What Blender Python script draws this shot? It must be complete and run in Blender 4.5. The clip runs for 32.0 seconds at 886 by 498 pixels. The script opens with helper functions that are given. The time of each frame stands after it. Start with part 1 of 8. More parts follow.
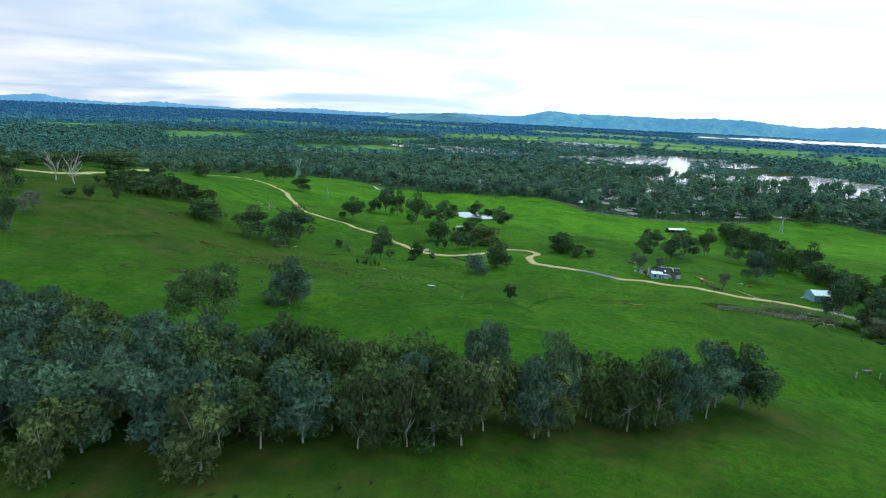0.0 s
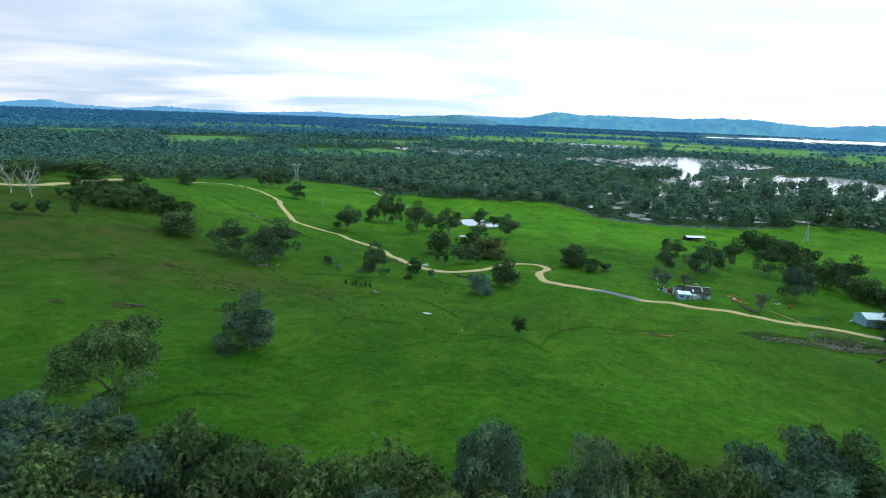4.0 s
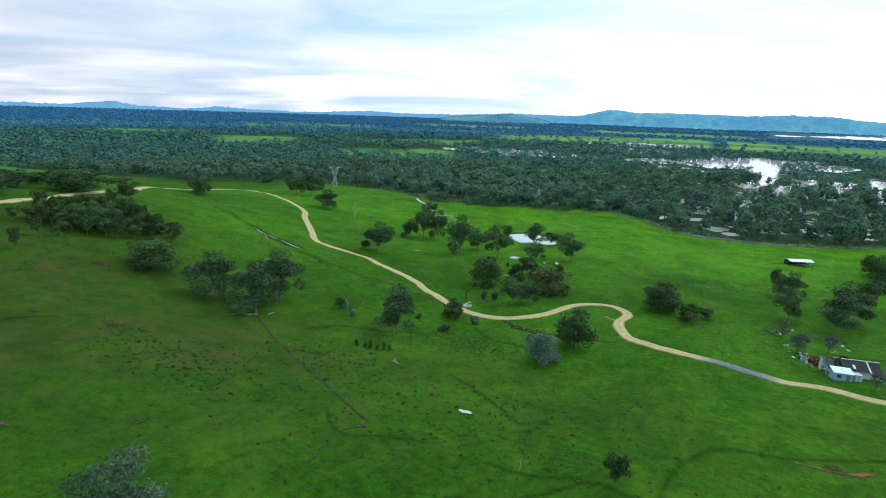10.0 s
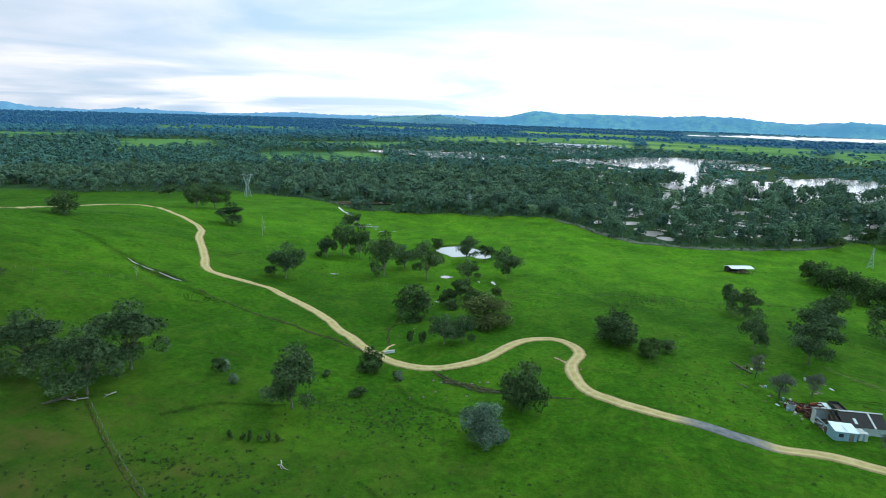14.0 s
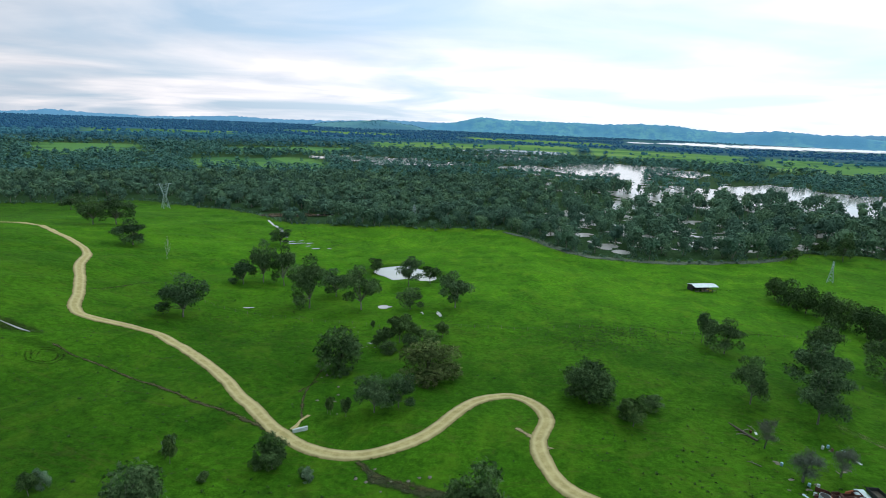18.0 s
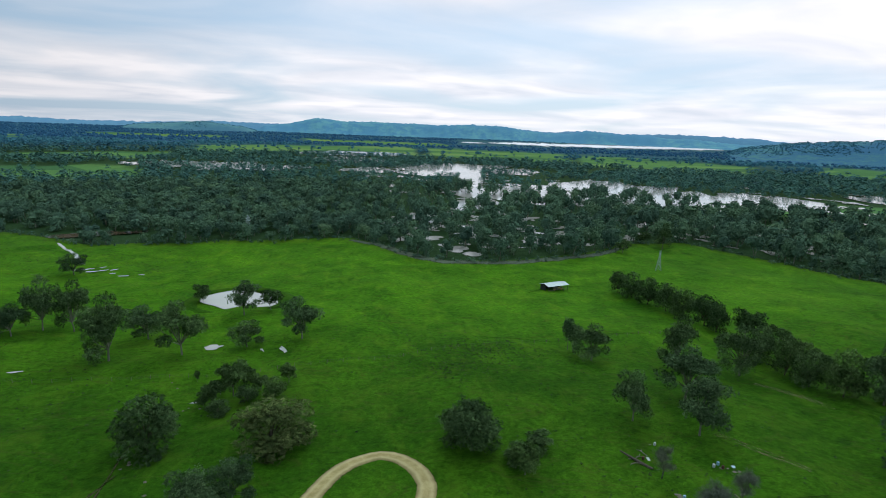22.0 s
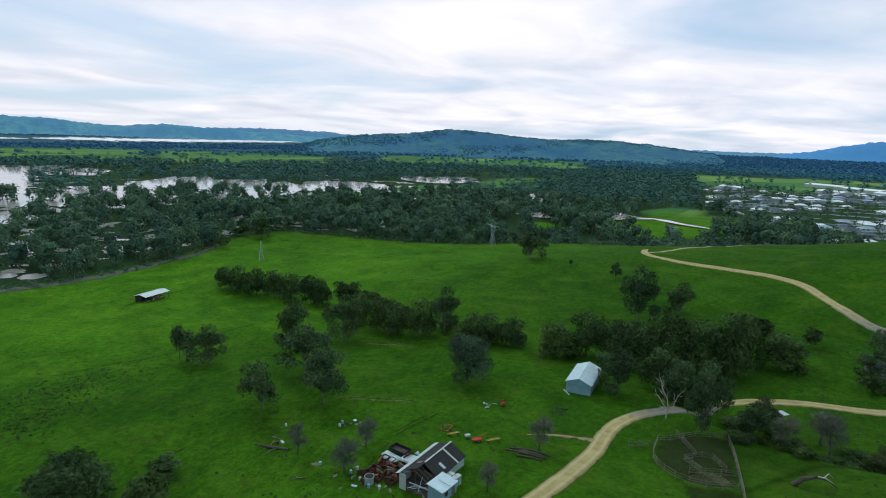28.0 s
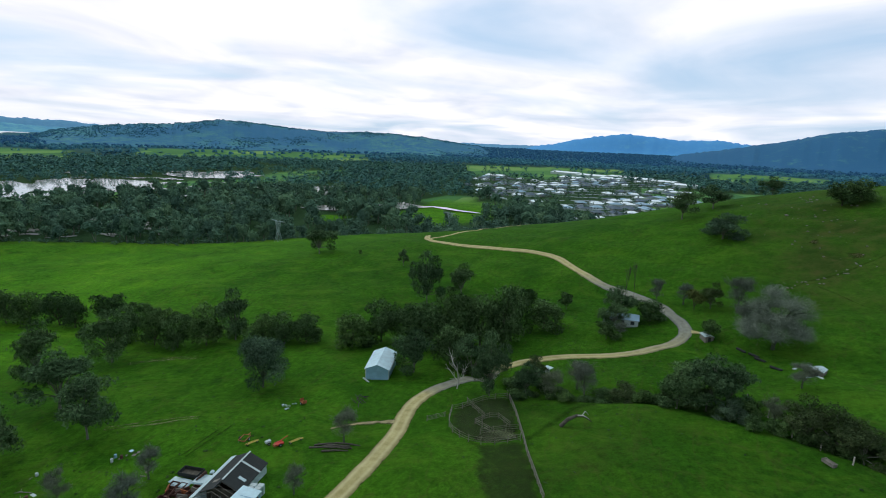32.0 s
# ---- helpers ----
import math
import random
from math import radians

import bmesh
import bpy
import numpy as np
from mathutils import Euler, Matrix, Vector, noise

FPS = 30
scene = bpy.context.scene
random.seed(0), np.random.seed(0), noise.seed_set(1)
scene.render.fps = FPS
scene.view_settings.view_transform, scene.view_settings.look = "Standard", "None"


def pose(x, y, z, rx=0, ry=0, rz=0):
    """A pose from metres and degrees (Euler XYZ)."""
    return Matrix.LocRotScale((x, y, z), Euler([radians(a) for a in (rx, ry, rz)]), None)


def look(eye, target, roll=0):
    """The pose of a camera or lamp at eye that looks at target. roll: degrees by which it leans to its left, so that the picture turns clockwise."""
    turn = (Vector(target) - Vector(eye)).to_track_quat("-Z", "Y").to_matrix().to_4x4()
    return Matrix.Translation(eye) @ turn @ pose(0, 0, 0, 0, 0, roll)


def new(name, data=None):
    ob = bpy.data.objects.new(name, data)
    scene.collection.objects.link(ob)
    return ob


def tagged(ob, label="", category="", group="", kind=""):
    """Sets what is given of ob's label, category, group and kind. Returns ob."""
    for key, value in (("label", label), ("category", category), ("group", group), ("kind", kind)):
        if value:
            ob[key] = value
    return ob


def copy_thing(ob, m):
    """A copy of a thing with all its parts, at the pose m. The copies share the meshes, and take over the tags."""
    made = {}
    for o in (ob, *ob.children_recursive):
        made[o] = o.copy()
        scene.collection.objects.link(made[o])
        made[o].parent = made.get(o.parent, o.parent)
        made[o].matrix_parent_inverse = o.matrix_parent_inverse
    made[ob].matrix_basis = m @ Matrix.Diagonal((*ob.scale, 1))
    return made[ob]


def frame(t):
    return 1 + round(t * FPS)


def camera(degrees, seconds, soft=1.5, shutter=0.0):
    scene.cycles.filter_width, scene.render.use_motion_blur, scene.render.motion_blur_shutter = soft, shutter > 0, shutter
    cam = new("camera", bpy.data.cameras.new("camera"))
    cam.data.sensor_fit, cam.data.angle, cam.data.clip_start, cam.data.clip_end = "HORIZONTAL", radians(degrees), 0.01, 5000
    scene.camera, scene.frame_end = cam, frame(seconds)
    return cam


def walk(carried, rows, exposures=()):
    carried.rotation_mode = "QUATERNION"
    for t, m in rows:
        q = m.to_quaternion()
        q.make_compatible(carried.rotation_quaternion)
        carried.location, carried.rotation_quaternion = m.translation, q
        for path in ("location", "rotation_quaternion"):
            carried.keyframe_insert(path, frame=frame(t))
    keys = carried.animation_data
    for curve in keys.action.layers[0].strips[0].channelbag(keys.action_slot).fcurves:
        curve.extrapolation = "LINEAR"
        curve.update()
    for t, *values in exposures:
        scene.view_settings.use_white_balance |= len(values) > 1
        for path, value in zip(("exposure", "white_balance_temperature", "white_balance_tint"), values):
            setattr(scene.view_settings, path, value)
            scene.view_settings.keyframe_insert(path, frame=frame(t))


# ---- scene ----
cam = camera(78.42, 32.0, 1.0)
PATH = [
    (0.0, 0.02, -309.99, 67.1, 75.96, -2.64, 17.07),
    (0.5, -0.55, -307.26, 67.08, 75.96, -2.58, 17.08),
    (1.0, -1.11, -304.51, 67.06, 76.01, -2.53, 17.08),
    (1.5, -1.69, -301.55, 67.09, 76.03, -2.5, 17.09),
    (2.0, -2.3, -298.46, 67.09, 76.08, -2.45, 17.12),
    (2.5, -2.96, -295.22, 67.09, 76.1, -2.39, 17.14),
    (4.5, -6.07, -280.62, 67.09, 76.15, -2.08, 18.01),
    (5.0, -7.27, -276.4, 67.04, 76.1, -2.01, 18.57),
    (5.5, -8.55, -272.12, 67.02, 75.99, -1.9, 19.27),
    (6.0, -9.97, -267.65, 67.01, 75.98, -1.82, 20.0),
    (6.5, -11.53, -263.12, 67.01, 75.94, -1.79, 20.72),
    (7.0, -13.16, -258.64, 67.03, 75.9, -1.8, 21.36),
    (7.5, -14.72, -254.08, 67.09, 75.79, -1.79, 21.89),
    (8.0, -16.25, -249.53, 67.13, 75.75, -1.83, 22.35),
    (8.5, -17.83, -244.91, 67.11, 75.71, -1.87, 22.66),
    (9.0, -19.42, -240.16, 67.08, 75.72, -1.88, 22.78),
    (9.5, -20.92, -235.33, 67.08, 75.77, -1.87, 22.82),
    (10.0, -22.32, -230.64, 67.11, 75.85, -1.82, 22.76),
    (10.5, -23.68, -226.14, 67.16, 75.9, -1.69, 22.6),
    (11.0, -24.8, -221.55, 67.27, 75.96, -1.6, 22.48),
    (11.5, -26.01, -216.84, 67.37, 75.93, -1.55, 22.29),
    (12.0, -27.13, -212.17, 67.44, 75.97, -1.51, 20.81),
    (12.5, -28.24, -207.59, 67.46, 76.08, -1.49, 18.3),
    (13.0, -29.41, -203.05, 67.4, 76.14, -1.55, 16.81),
    (13.5, -30.49, -198.53, 67.38, 76.16, -1.66, 16.2),
    (14.0, -31.42, -194.07, 67.38, 76.19, -1.76, 15.44),
    (14.5, -32.25, -189.54, 67.35, 76.28, -1.84, 14.11),
    (16.5, -34.99, -170.37, 66.79, 76.72, -2.15, 11.18),
    (17.0, -35.61, -165.63, 66.76, 76.79, -2.2, 10.89),
    (17.5, -36.27, -160.97, 66.74, 76.86, -2.26, 10.46),
    (18.0, -36.86, -156.41, 66.71, 76.96, -2.3, 9.95),
    (18.5, -37.42, -151.68, 66.67, 76.99, -2.3, 9.5),
    (19.0, -38.2, -146.93, 66.61, 76.98, -2.32, 9.2),
    (19.5, -38.97, -142.34, 66.57, 77.0, -2.33, 8.87),
    (20.0, -39.56, -138.35, 66.58, 77.05, -2.39, 8.5),
    (20.5, -39.93, -135.09, 66.58, 77.09, -2.45, 8.15),
    (21.0, -40.18, -132.66, 66.54, 77.1, -2.52, 7.93),
    (21.2, -40.18, -132.53, 66.53, 77.12, -2.5, 7.34),
    (21.5, -40.18, -131.29, 66.44, 77.35, -2.35, 1.8),
    (21.8, -40.19, -130.02, 66.36, 77.58, -2.2, -3.9),
    (22.0, -40.19, -129.4, 66.32, 77.7, -2.13, -6.67),
    (22.5, -39.91, -128.69, 66.21, 77.85, -2.04, -12.26),
    (23.0, -39.74, -128.41, 66.11, 77.91, -1.96, -15.63),
    (23.5, -39.66, -128.46, 66.02, 77.99, -1.93, -18.45),
    (24.0, -39.72, -128.63, 65.95, 78.09, -1.89, -21.68),
    (24.5, -39.83, -128.83, 65.9, 78.21, -1.88, -25.03),
    (25.0, -39.98, -128.84, 65.83, 78.29, -1.87, -28.2),
    (25.5, -40.19, -128.71, 65.75, 78.36, -1.85, -31.47),
    (27.5, -40.03, -128.41, 65.32, 78.53, -1.83, -44.56),
    (28.0, -40.1, -128.32, 65.29, 78.55, -1.89, -47.95),
    (28.5, -40.01, -128.2, 65.27, 78.56, -1.96, -51.34),
    (29.0, -39.95, -128.11, 65.24, 78.56, -2.01, -54.71),
    (29.5, -39.9, -128.06, 65.19, 78.59, -2.03, -58.05),
    (30.0, -39.89, -128.12, 65.15, 78.6, -2.05, -61.42),
    (30.5, -39.95, -128.07, 65.11, 78.62, -2.06, -64.82),
    (31.0, -40.0, -128.01, 65.05, 78.66, -2.1, -67.92),
    (31.5, -40.01, -127.93, 64.97, 78.65, -2.17, -69.9),
    (32.0, -40.02, -127.83, 64.92, 78.59, -2.24, -70.37),
]
EXPOSURES = ((0, 0.24, 5800, 8), (14, 0.24, 5980, 8), (17, 0.02, 6150, 9), (20, -0.11, 6180, 9), (22, -0.36, 6150, 9), (28, -0.46, 6080, 10), (31, -0.44, 6080, 10), (32, -0.36, 6080, 10))
walk(cam, [(r[0], pose(*r[1:])) for r in PATH], EXPOSURES)

# ---------------------------------------------------------------- world, sun
SUN_EL, SUN_AZ = 38.0, 20.0
world = bpy.data.worlds.new("world")
scene.world = world
world.use_nodes = True
wn, wl = world.node_tree.nodes, world.node_tree.links
wn.clear()


def wnode(kind, **sockets):
    n = wn.new(kind)
    for key, value in sockets.items():
        n.inputs[key.replace("_", " ")].default_value = value
    return n


w_out = wnode("ShaderNodeOutputWorld")
w_bg = wnode("ShaderNodeBackground", Strength=0.1)
w_sky = wnode("ShaderNodeTexSky")
w_sky.sky_type = "NISHITA"
w_sky.sun_disc = False
w_sky.sun_elevation, w_sky.sun_rotation = radians(SUN_EL), radians(SUN_AZ)
w_sky.air_density, w_sky.dust_density, w_sky.ozone_density = 1.0, 1.0, 2.0
w_co = wnode("ShaderNodeTexCoord")
w_sep = wnode("ShaderNodeSeparateXYZ")
wl.new(w_co.outputs["Generated"], w_sep.inputs[0])
# cloud deck seen in perspective: direction divided by its height
w_h = wnode("ShaderNodeMath")
w_h.operation = "MAXIMUM"
w_h.inputs[1].default_value = 0.0
wl.new(w_sep.outputs["Z"], w_h.inputs[0])
w_h2 = wnode("ShaderNodeMath")
w_h2.operation = "ADD"
w_h2.inputs[1].default_value = 0.09
wl.new(w_h.outputs[0], w_h2.inputs[0])
w_div = wnode("ShaderNodeVectorMath")
w_div.operation = "DIVIDE"
w_cmb = wnode("ShaderNodeCombineXYZ")
wl.new(w_h2.outputs[0], w_cmb.inputs[0])
wl.new(w_h2.outputs[0], w_cmb.inputs[1])
w_cmb.inputs[2].default_value = 1.0
wl.new(w_co.outputs["Generated"], w_div.inputs[0])
wl.new(w_cmb.outputs[0], w_div.inputs[1])
w_map = wnode("ShaderNodeMapping")
w_map.inputs["Rotation"].default_value = (0, 0, radians(-52))
w_map.inputs["Scale"].default_value = (0.42, 0.52, 0.5)
wl.new(w_div.outputs[0], w_map.inputs[0])
w_noise = wnode("ShaderNodeTexNoise", Scale=0.9, Detail=6.0, Roughness=0.46, Distortion=0.7)
wl.new(w_map.outputs[0], w_noise.inputs["Vector"])
w_ramp = wnode("ShaderNodeValToRGB")
w_ramp.color_ramp.elements[0].position, w_ramp.color_ramp.elements[0].color = 0.34, (0, 0, 0, 1)
w_ramp.color_ramp.elements[1].position, w_ramp.color_ramp.elements[1].color = 0.58, (1, 1, 1, 1)
wl.new(w_noise.outputs[0], w_ramp.inputs[0])
# second, finer noise shades the undersides of the clouds
w_n2 = wnode("ShaderNodeTexNoise", Scale=1.9, Detail=6.0, Roughness=0.50, Distortion=0.5)
wl.new(w_map.outputs[0], w_n2.inputs["Vector"])
w_r2 = wnode("ShaderNodeValToRGB")
w_r2.color_ramp.elements[0].position, w_r2.color_ramp.elements[0].color = 0.30, (9.7, 10.0, 10.8, 1)
w_r2.color_ramp.elements[1].position, w_r2.color_ramp.elements[1].color = 0.62, (14.0, 13.2, 13.1, 1)
wl.new(w_n2.outputs[0], w_r2.inputs[0])
w_blue = wnode("ShaderNodeMix")
w_blue.data_type = "RGBA"
w_blue.inputs[0].default_value = 0.75
wl.new(w_sky.outputs[0], w_blue.inputs[6])
w_blue.inputs[7].default_value = (7.4, 9.5, 11.7, 1)
w_mix = wnode("ShaderNodeMix")
w_mix.data_type = "RGBA"
wl.new(w_ramp.outputs[0], w_mix.inputs[0])
wl.new(w_blue.outputs[2], w_mix.inputs[6])
wl.new(w_r2.outputs[0], w_mix.inputs[7])
# the cloud is thinnest and brightest round the hidden sun
w_east = wnode("ShaderNodeValToRGB")
for pos, val in ((0.08, 0.64), (0.30, 0.84), (0.46, 0.98), (0.62, 1.02), (0.80, 1.03), (0.96, 1.05)):
    el = w_east.color_ramp.elements.new(pos)
    el.color = (val, val, val, 1)
w_east.color_ramp.elements.remove(w_east.color_ramp.elements[0])
w_east.color_ramp.elements.remove(w_east.color_ramp.elements[-1])
w_x = wnode("ShaderNodeMapRange")
w_x.inputs["From Min"].default_value, w_x.inputs["From Max"].default_value = -1.0, 1.0
wl.new(w_sep.outputs["X"], w_x.inputs["Value"])
wl.new(w_x.outputs[0], w_east.inputs[0])
w_mul = wnode("ShaderNodeVectorMath")
w_mul.operation = "MULTIPLY"
wl.new(w_mix.outputs[2], w_mul.inputs[0])
wl.new(w_east.outputs[0], w_mul.inputs[1])
wl.new(w_mul.outputs[0], w_bg.inputs[0])
wl.new(w_bg.outputs[0], w_out.inputs[0])

sun_data = bpy.data.lights.new("sun", "SUN")
sun_data.energy, sun_data.angle, sun_data.color = 1.0, radians(12), (1.0, 0.95, 0.88)
sun = new("sun", sun_data)
saz, sel = radians(SUN_AZ), radians(SUN_EL)
sun.matrix_world = look((0, 0, 0), (-math.sin(saz) * math.cos(sel), -math.cos(saz) * math.cos(sel), -math.sin(sel)))

# ---------------------------------------------------------------- materials


class Mat:
    """A node material with a few short helpers."""

    def __init__(self, name, rough=0.9, spec=0.2, metal=0.0):
        self.m = bpy.data.materials.new(name)
        self.m.use_nodes = True
        self.n, self.l = self.m.node_tree.nodes, self.m.node_tree.links
        self.b = self.n["Principled BSDF"]
        self.b.inputs["Roughness"].default_value = rough
        self.b.inputs["Specular IOR Level"].default_value = spec
        self.b.inputs["Metallic"].default_value = metal

    def noise(self, scale, detail=4.0, rough=0.55, stretch=None, distort=0.0):
        co = self.n.new("ShaderNodeTexCoord")
        tx = self.n.new("ShaderNodeTexNoise")
        tx.inputs["Scale"].default_value, tx.inputs["Detail"].default_value = scale, detail
        tx.inputs["Roughness"].default_value, tx.inputs["Distortion"].default_value = rough, distort
        if stretch:
            mp = self.n.new("ShaderNodeMapping")
            mp.inputs["Scale"].default_value = stretch
            self.l.new(co.outputs["Object"], mp.inputs[0])
            self.l.new(mp.outputs[0], tx.inputs["Vector"])
        else:
            self.l.new(co.outputs["Object"], tx.inputs["Vector"])
        return tx.outputs[0]

    def ramp(self, fac, *stops):
        r = self.n.new("ShaderNodeValToRGB")
        while len(r.color_ramp.elements) < len(stops):
            r.color_ramp.elements.new(0.5)
        for e, (p, c) in zip(r.color_ramp.elements, stops):
            e.position, e.color = p, (*c, 1) if len(c) == 3 else c
        self.l.new(fac, r.inputs[0])
        return r.outputs[0]

    def mix(self, fac, a, b, mode="MIX"):
        x = self.n.new("ShaderNodeMix")
        x.data_type, x.blend_type = "RGBA", mode
        for sock, v in ((x.inputs[0], fac), (x.inputs[6], a), (x.inputs[7], b)):
            if isinstance(v, (int, float)):
                sock.default_value = v
            elif isinstance(v, tuple):
                sock.default_value = (*v, 1)
            else:
                self.l.new(v, sock)
        return x.outputs[2]

    def math(self, op, a, b=0.0):
        x = self.n.new("ShaderNodeMath")
        x.operation = op
        for sock, v in zip(x.inputs, (a, b)):
            if isinstance(v, (int, float)):
                sock.default_value = v
            else:
                self.l.new(v, sock)
        return x.outputs[0]

    def attr(self, name):
        a = self.n.new("ShaderNodeAttribute")
        a.attribute_name = name
        return a.outputs["Fac"]

    def random(self):
        return self.n.new("ShaderNodeObjectInfo").outputs["Random"]

    def island(self):
        return self.n.new("ShaderNodeNewGeometry").outputs["Random Per Island"]

    def color(self, c):
        if isinstance(c, tuple):
            self.b.inputs["Base Color"].default_value = (*c, 1)
        else:
            self.l.new(c, self.b.inputs["Base Color"])
        return self

    def bump(self, h, strength=0.3, dist=0.1):
        bp = self.n.new("ShaderNodeBump")
        bp.inputs["Strength"].default_value, bp.inputs["Distance"].default_value = strength, dist
        self.l.new(h, bp.inputs["Height"])
        self.l.new(bp.outputs[0], self.b.inputs["Normal"])
        return self


def plain(name, c, rough=0.8, var=0.25, scale=3.0, metal=0.0, spec=0.3):
    """A weathered surface of one colour, mottled at two scales."""
    m = Mat(name, rough, spec, metal)
    a = m.mix(m.ramp(m.noise(scale, 5), (0.35, (0, 0, 0)), (0.7, (1, 1, 1))), tuple(v * (1 - var) for v in c), tuple(min(v * (1 + var), 1) for v in c))
    b = m.mix(m.ramp(m.noise(scale * 9, 3), (0.4, (0, 0, 0)), (0.65, (1, 1, 1))), a, tuple(v * 0.8 for v in c))
    f = m.mix(0.5, a, b)
    m.color(f).bump(m.noise(scale * 6, 3), 0.15, 0.03)
    return m.m


def grass_material():
    m = Mat("pasture_grass", 1.0, 0.03)
    m.b.inputs["Sheen Weight"].default_value, m.b.inputs["Sheen Roughness"].default_value = 0.03, 0.5
    m.b.inputs["Sheen Tint"].default_value = (0.35, 0.9, 0.10, 1)
    big = m.ramp(m.noise(0.012, 5, 0.6), (0.36, (0.014, 0.064, 0.004)), (0.52, (0.025, 0.096, 0.005)), (0.68, (0.042, 0.132, 0.007)))
    mid = m.ramp(m.noise(0.06, 6, 0.65, distort=0.8), (0.34, (0.009, 0.044, 0.003)), (0.62, (0.036, 0.116, 0.006)))
    col = m.mix(0.5, big, mid)
    fine = m.ramp(m.noise(0.55, 9, 0.84), (0.36, (0.42, 0.46, 0.42)), (0.64, (1.52, 1.44, 1.3)))
    col = m.mix(0.9, col, fine, "MULTIPLY")
    tuft = m.ramp(m.noise(1.9, 7, 0.85), (0.58, (0, 0, 0)), (0.64, (1, 1, 1)))
    col = m.mix(m.math("MULTIPLY", tuft, 0.72), col, (0.010, 0.032, 0.004))
    blade = m.ramp(m.noise(4.2, 4, 0.75), (0.36, (0.60, 0.64, 0.60)), (0.64, (1.38, 1.32, 1.3)))
    col = m.mix(0.8, col, blade, "MULTIPLY")
    # scattered darker clover and weed patches
    weed = m.ramp(m.noise(0.17, 9, 0.78, distort=1.4), (0.55, (0, 0, 0)), (0.64, (1, 1, 1)))
    col = m.mix(m.math("MULTIPLY", weed, 0.55), col, (0.010, 0.038, 0.005))
    # paler, yellower grazed patches, and faint sheep pads along the slope
    pale = m.ramp(m.noise(0.10, 8, 0.74, (1.0, 0.55, 1.0), 0.6), (0.50, (0, 0, 0)), (0.68, (1, 1, 1)))
    col = m.mix(m.math("MULTIPLY", pale, 0.46), col, (0.068, 0.148, 0.010))
    pads = m.ramp(m.noise(0.07, 4, 0.5, (0.35, 1.0, 1.0), 1.8), (0.485, (0, 0, 0)), (0.50, (1, 1, 1)), (0.515, (0, 0, 0)))
    col = m.mix(m.math("MULTIPLY", pads, 0.34), col, (0.045, 0.055, 0.014))
    # worn and dry pasture; the mask also carries painted dimming of near grass and tree shade
    dryc = m.ramp(m.noise(0.16, 6, 0.65), (0.36, (0.018, 0.044, 0.006)), (0.52, (0.034, 0.056, 0.010)), (0.68, (0.060, 0.060, 0.018)))
    dfac = m.math("MULTIPLY", m.attr("dry"), m.ramp(m.noise(0.05, 5, 0.6), (0.30, (0.25,) * 3), (0.62, (1, 1, 1))))
    col = m.mix(dfac, col, dryc)
    # the yellower sward of the low river paddock, with stronger light painted into its colour
    sward_light = m.ramp(m.noise(0.03, 5, 0.6), (0.3, (1.70, 1.66, 1.0)), (0.7, (2.35, 2.20, 1.2)))
    col = m.mix(m.attr("sward_light"), col, m.mix(1.0, col, sward_light, "MULTIPLY"))
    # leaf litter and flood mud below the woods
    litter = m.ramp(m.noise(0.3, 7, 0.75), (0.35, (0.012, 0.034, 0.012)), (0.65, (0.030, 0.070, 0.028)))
    # far paddocks: paler and darker squares of crop and grass
    vor = m.n.new("ShaderNodeTexVoronoi")
    vor.inputs["Scale"].default_value = 0.0032
    mp = m.n.new("ShaderNodeMapping")
    mp.inputs["Rotation"].default_value = (0, 0, 0.5)
    mp.inputs["Scale"].default_value = (1.0, 2.2, 1.0)
    co = m.n.new("ShaderNodeTexCoord")
    m.l.new(co.outputs["Object"], mp.inputs[0])
    m.l.new(mp.outputs[0], vor.inputs["Vector"])
    sep = m.n.new("ShaderNodeSeparateColor")
    m.l.new(vor.outputs["Color"], sep.inputs[0])
    pad = m.ramp(sep.outputs[0], (0.0, (0.045, 0.130, 0.050)), (0.35, (0.070, 0.185, 0.058)), (0.7, (0.100, 0.230, 0.062)), (1.0, (0.160, 0.280, 0.080)))
    col = m.mix(m.attr("far"), col, pad)
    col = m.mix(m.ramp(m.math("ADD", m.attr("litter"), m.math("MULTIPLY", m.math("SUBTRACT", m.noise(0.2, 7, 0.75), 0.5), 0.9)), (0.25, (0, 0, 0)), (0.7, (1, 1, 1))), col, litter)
    # distance haze painted into the plain: blue-green towards the ranges
    haze_col = m.ramp(m.noise(0.004, 6, 0.7), (0.40, (0.022, 0.096, 0.210)), (0.62, (0.050, 0.155, 0.205)))
    col = m.mix(m.attr("plain_haze"), col, haze_col)
    m.color(col)
    m.bump(m.mix(0.5, m.noise(1.1, 5, 0.7), m.noise(0.18, 5, 0.6)), 0.7, 0.4)
    return m.m


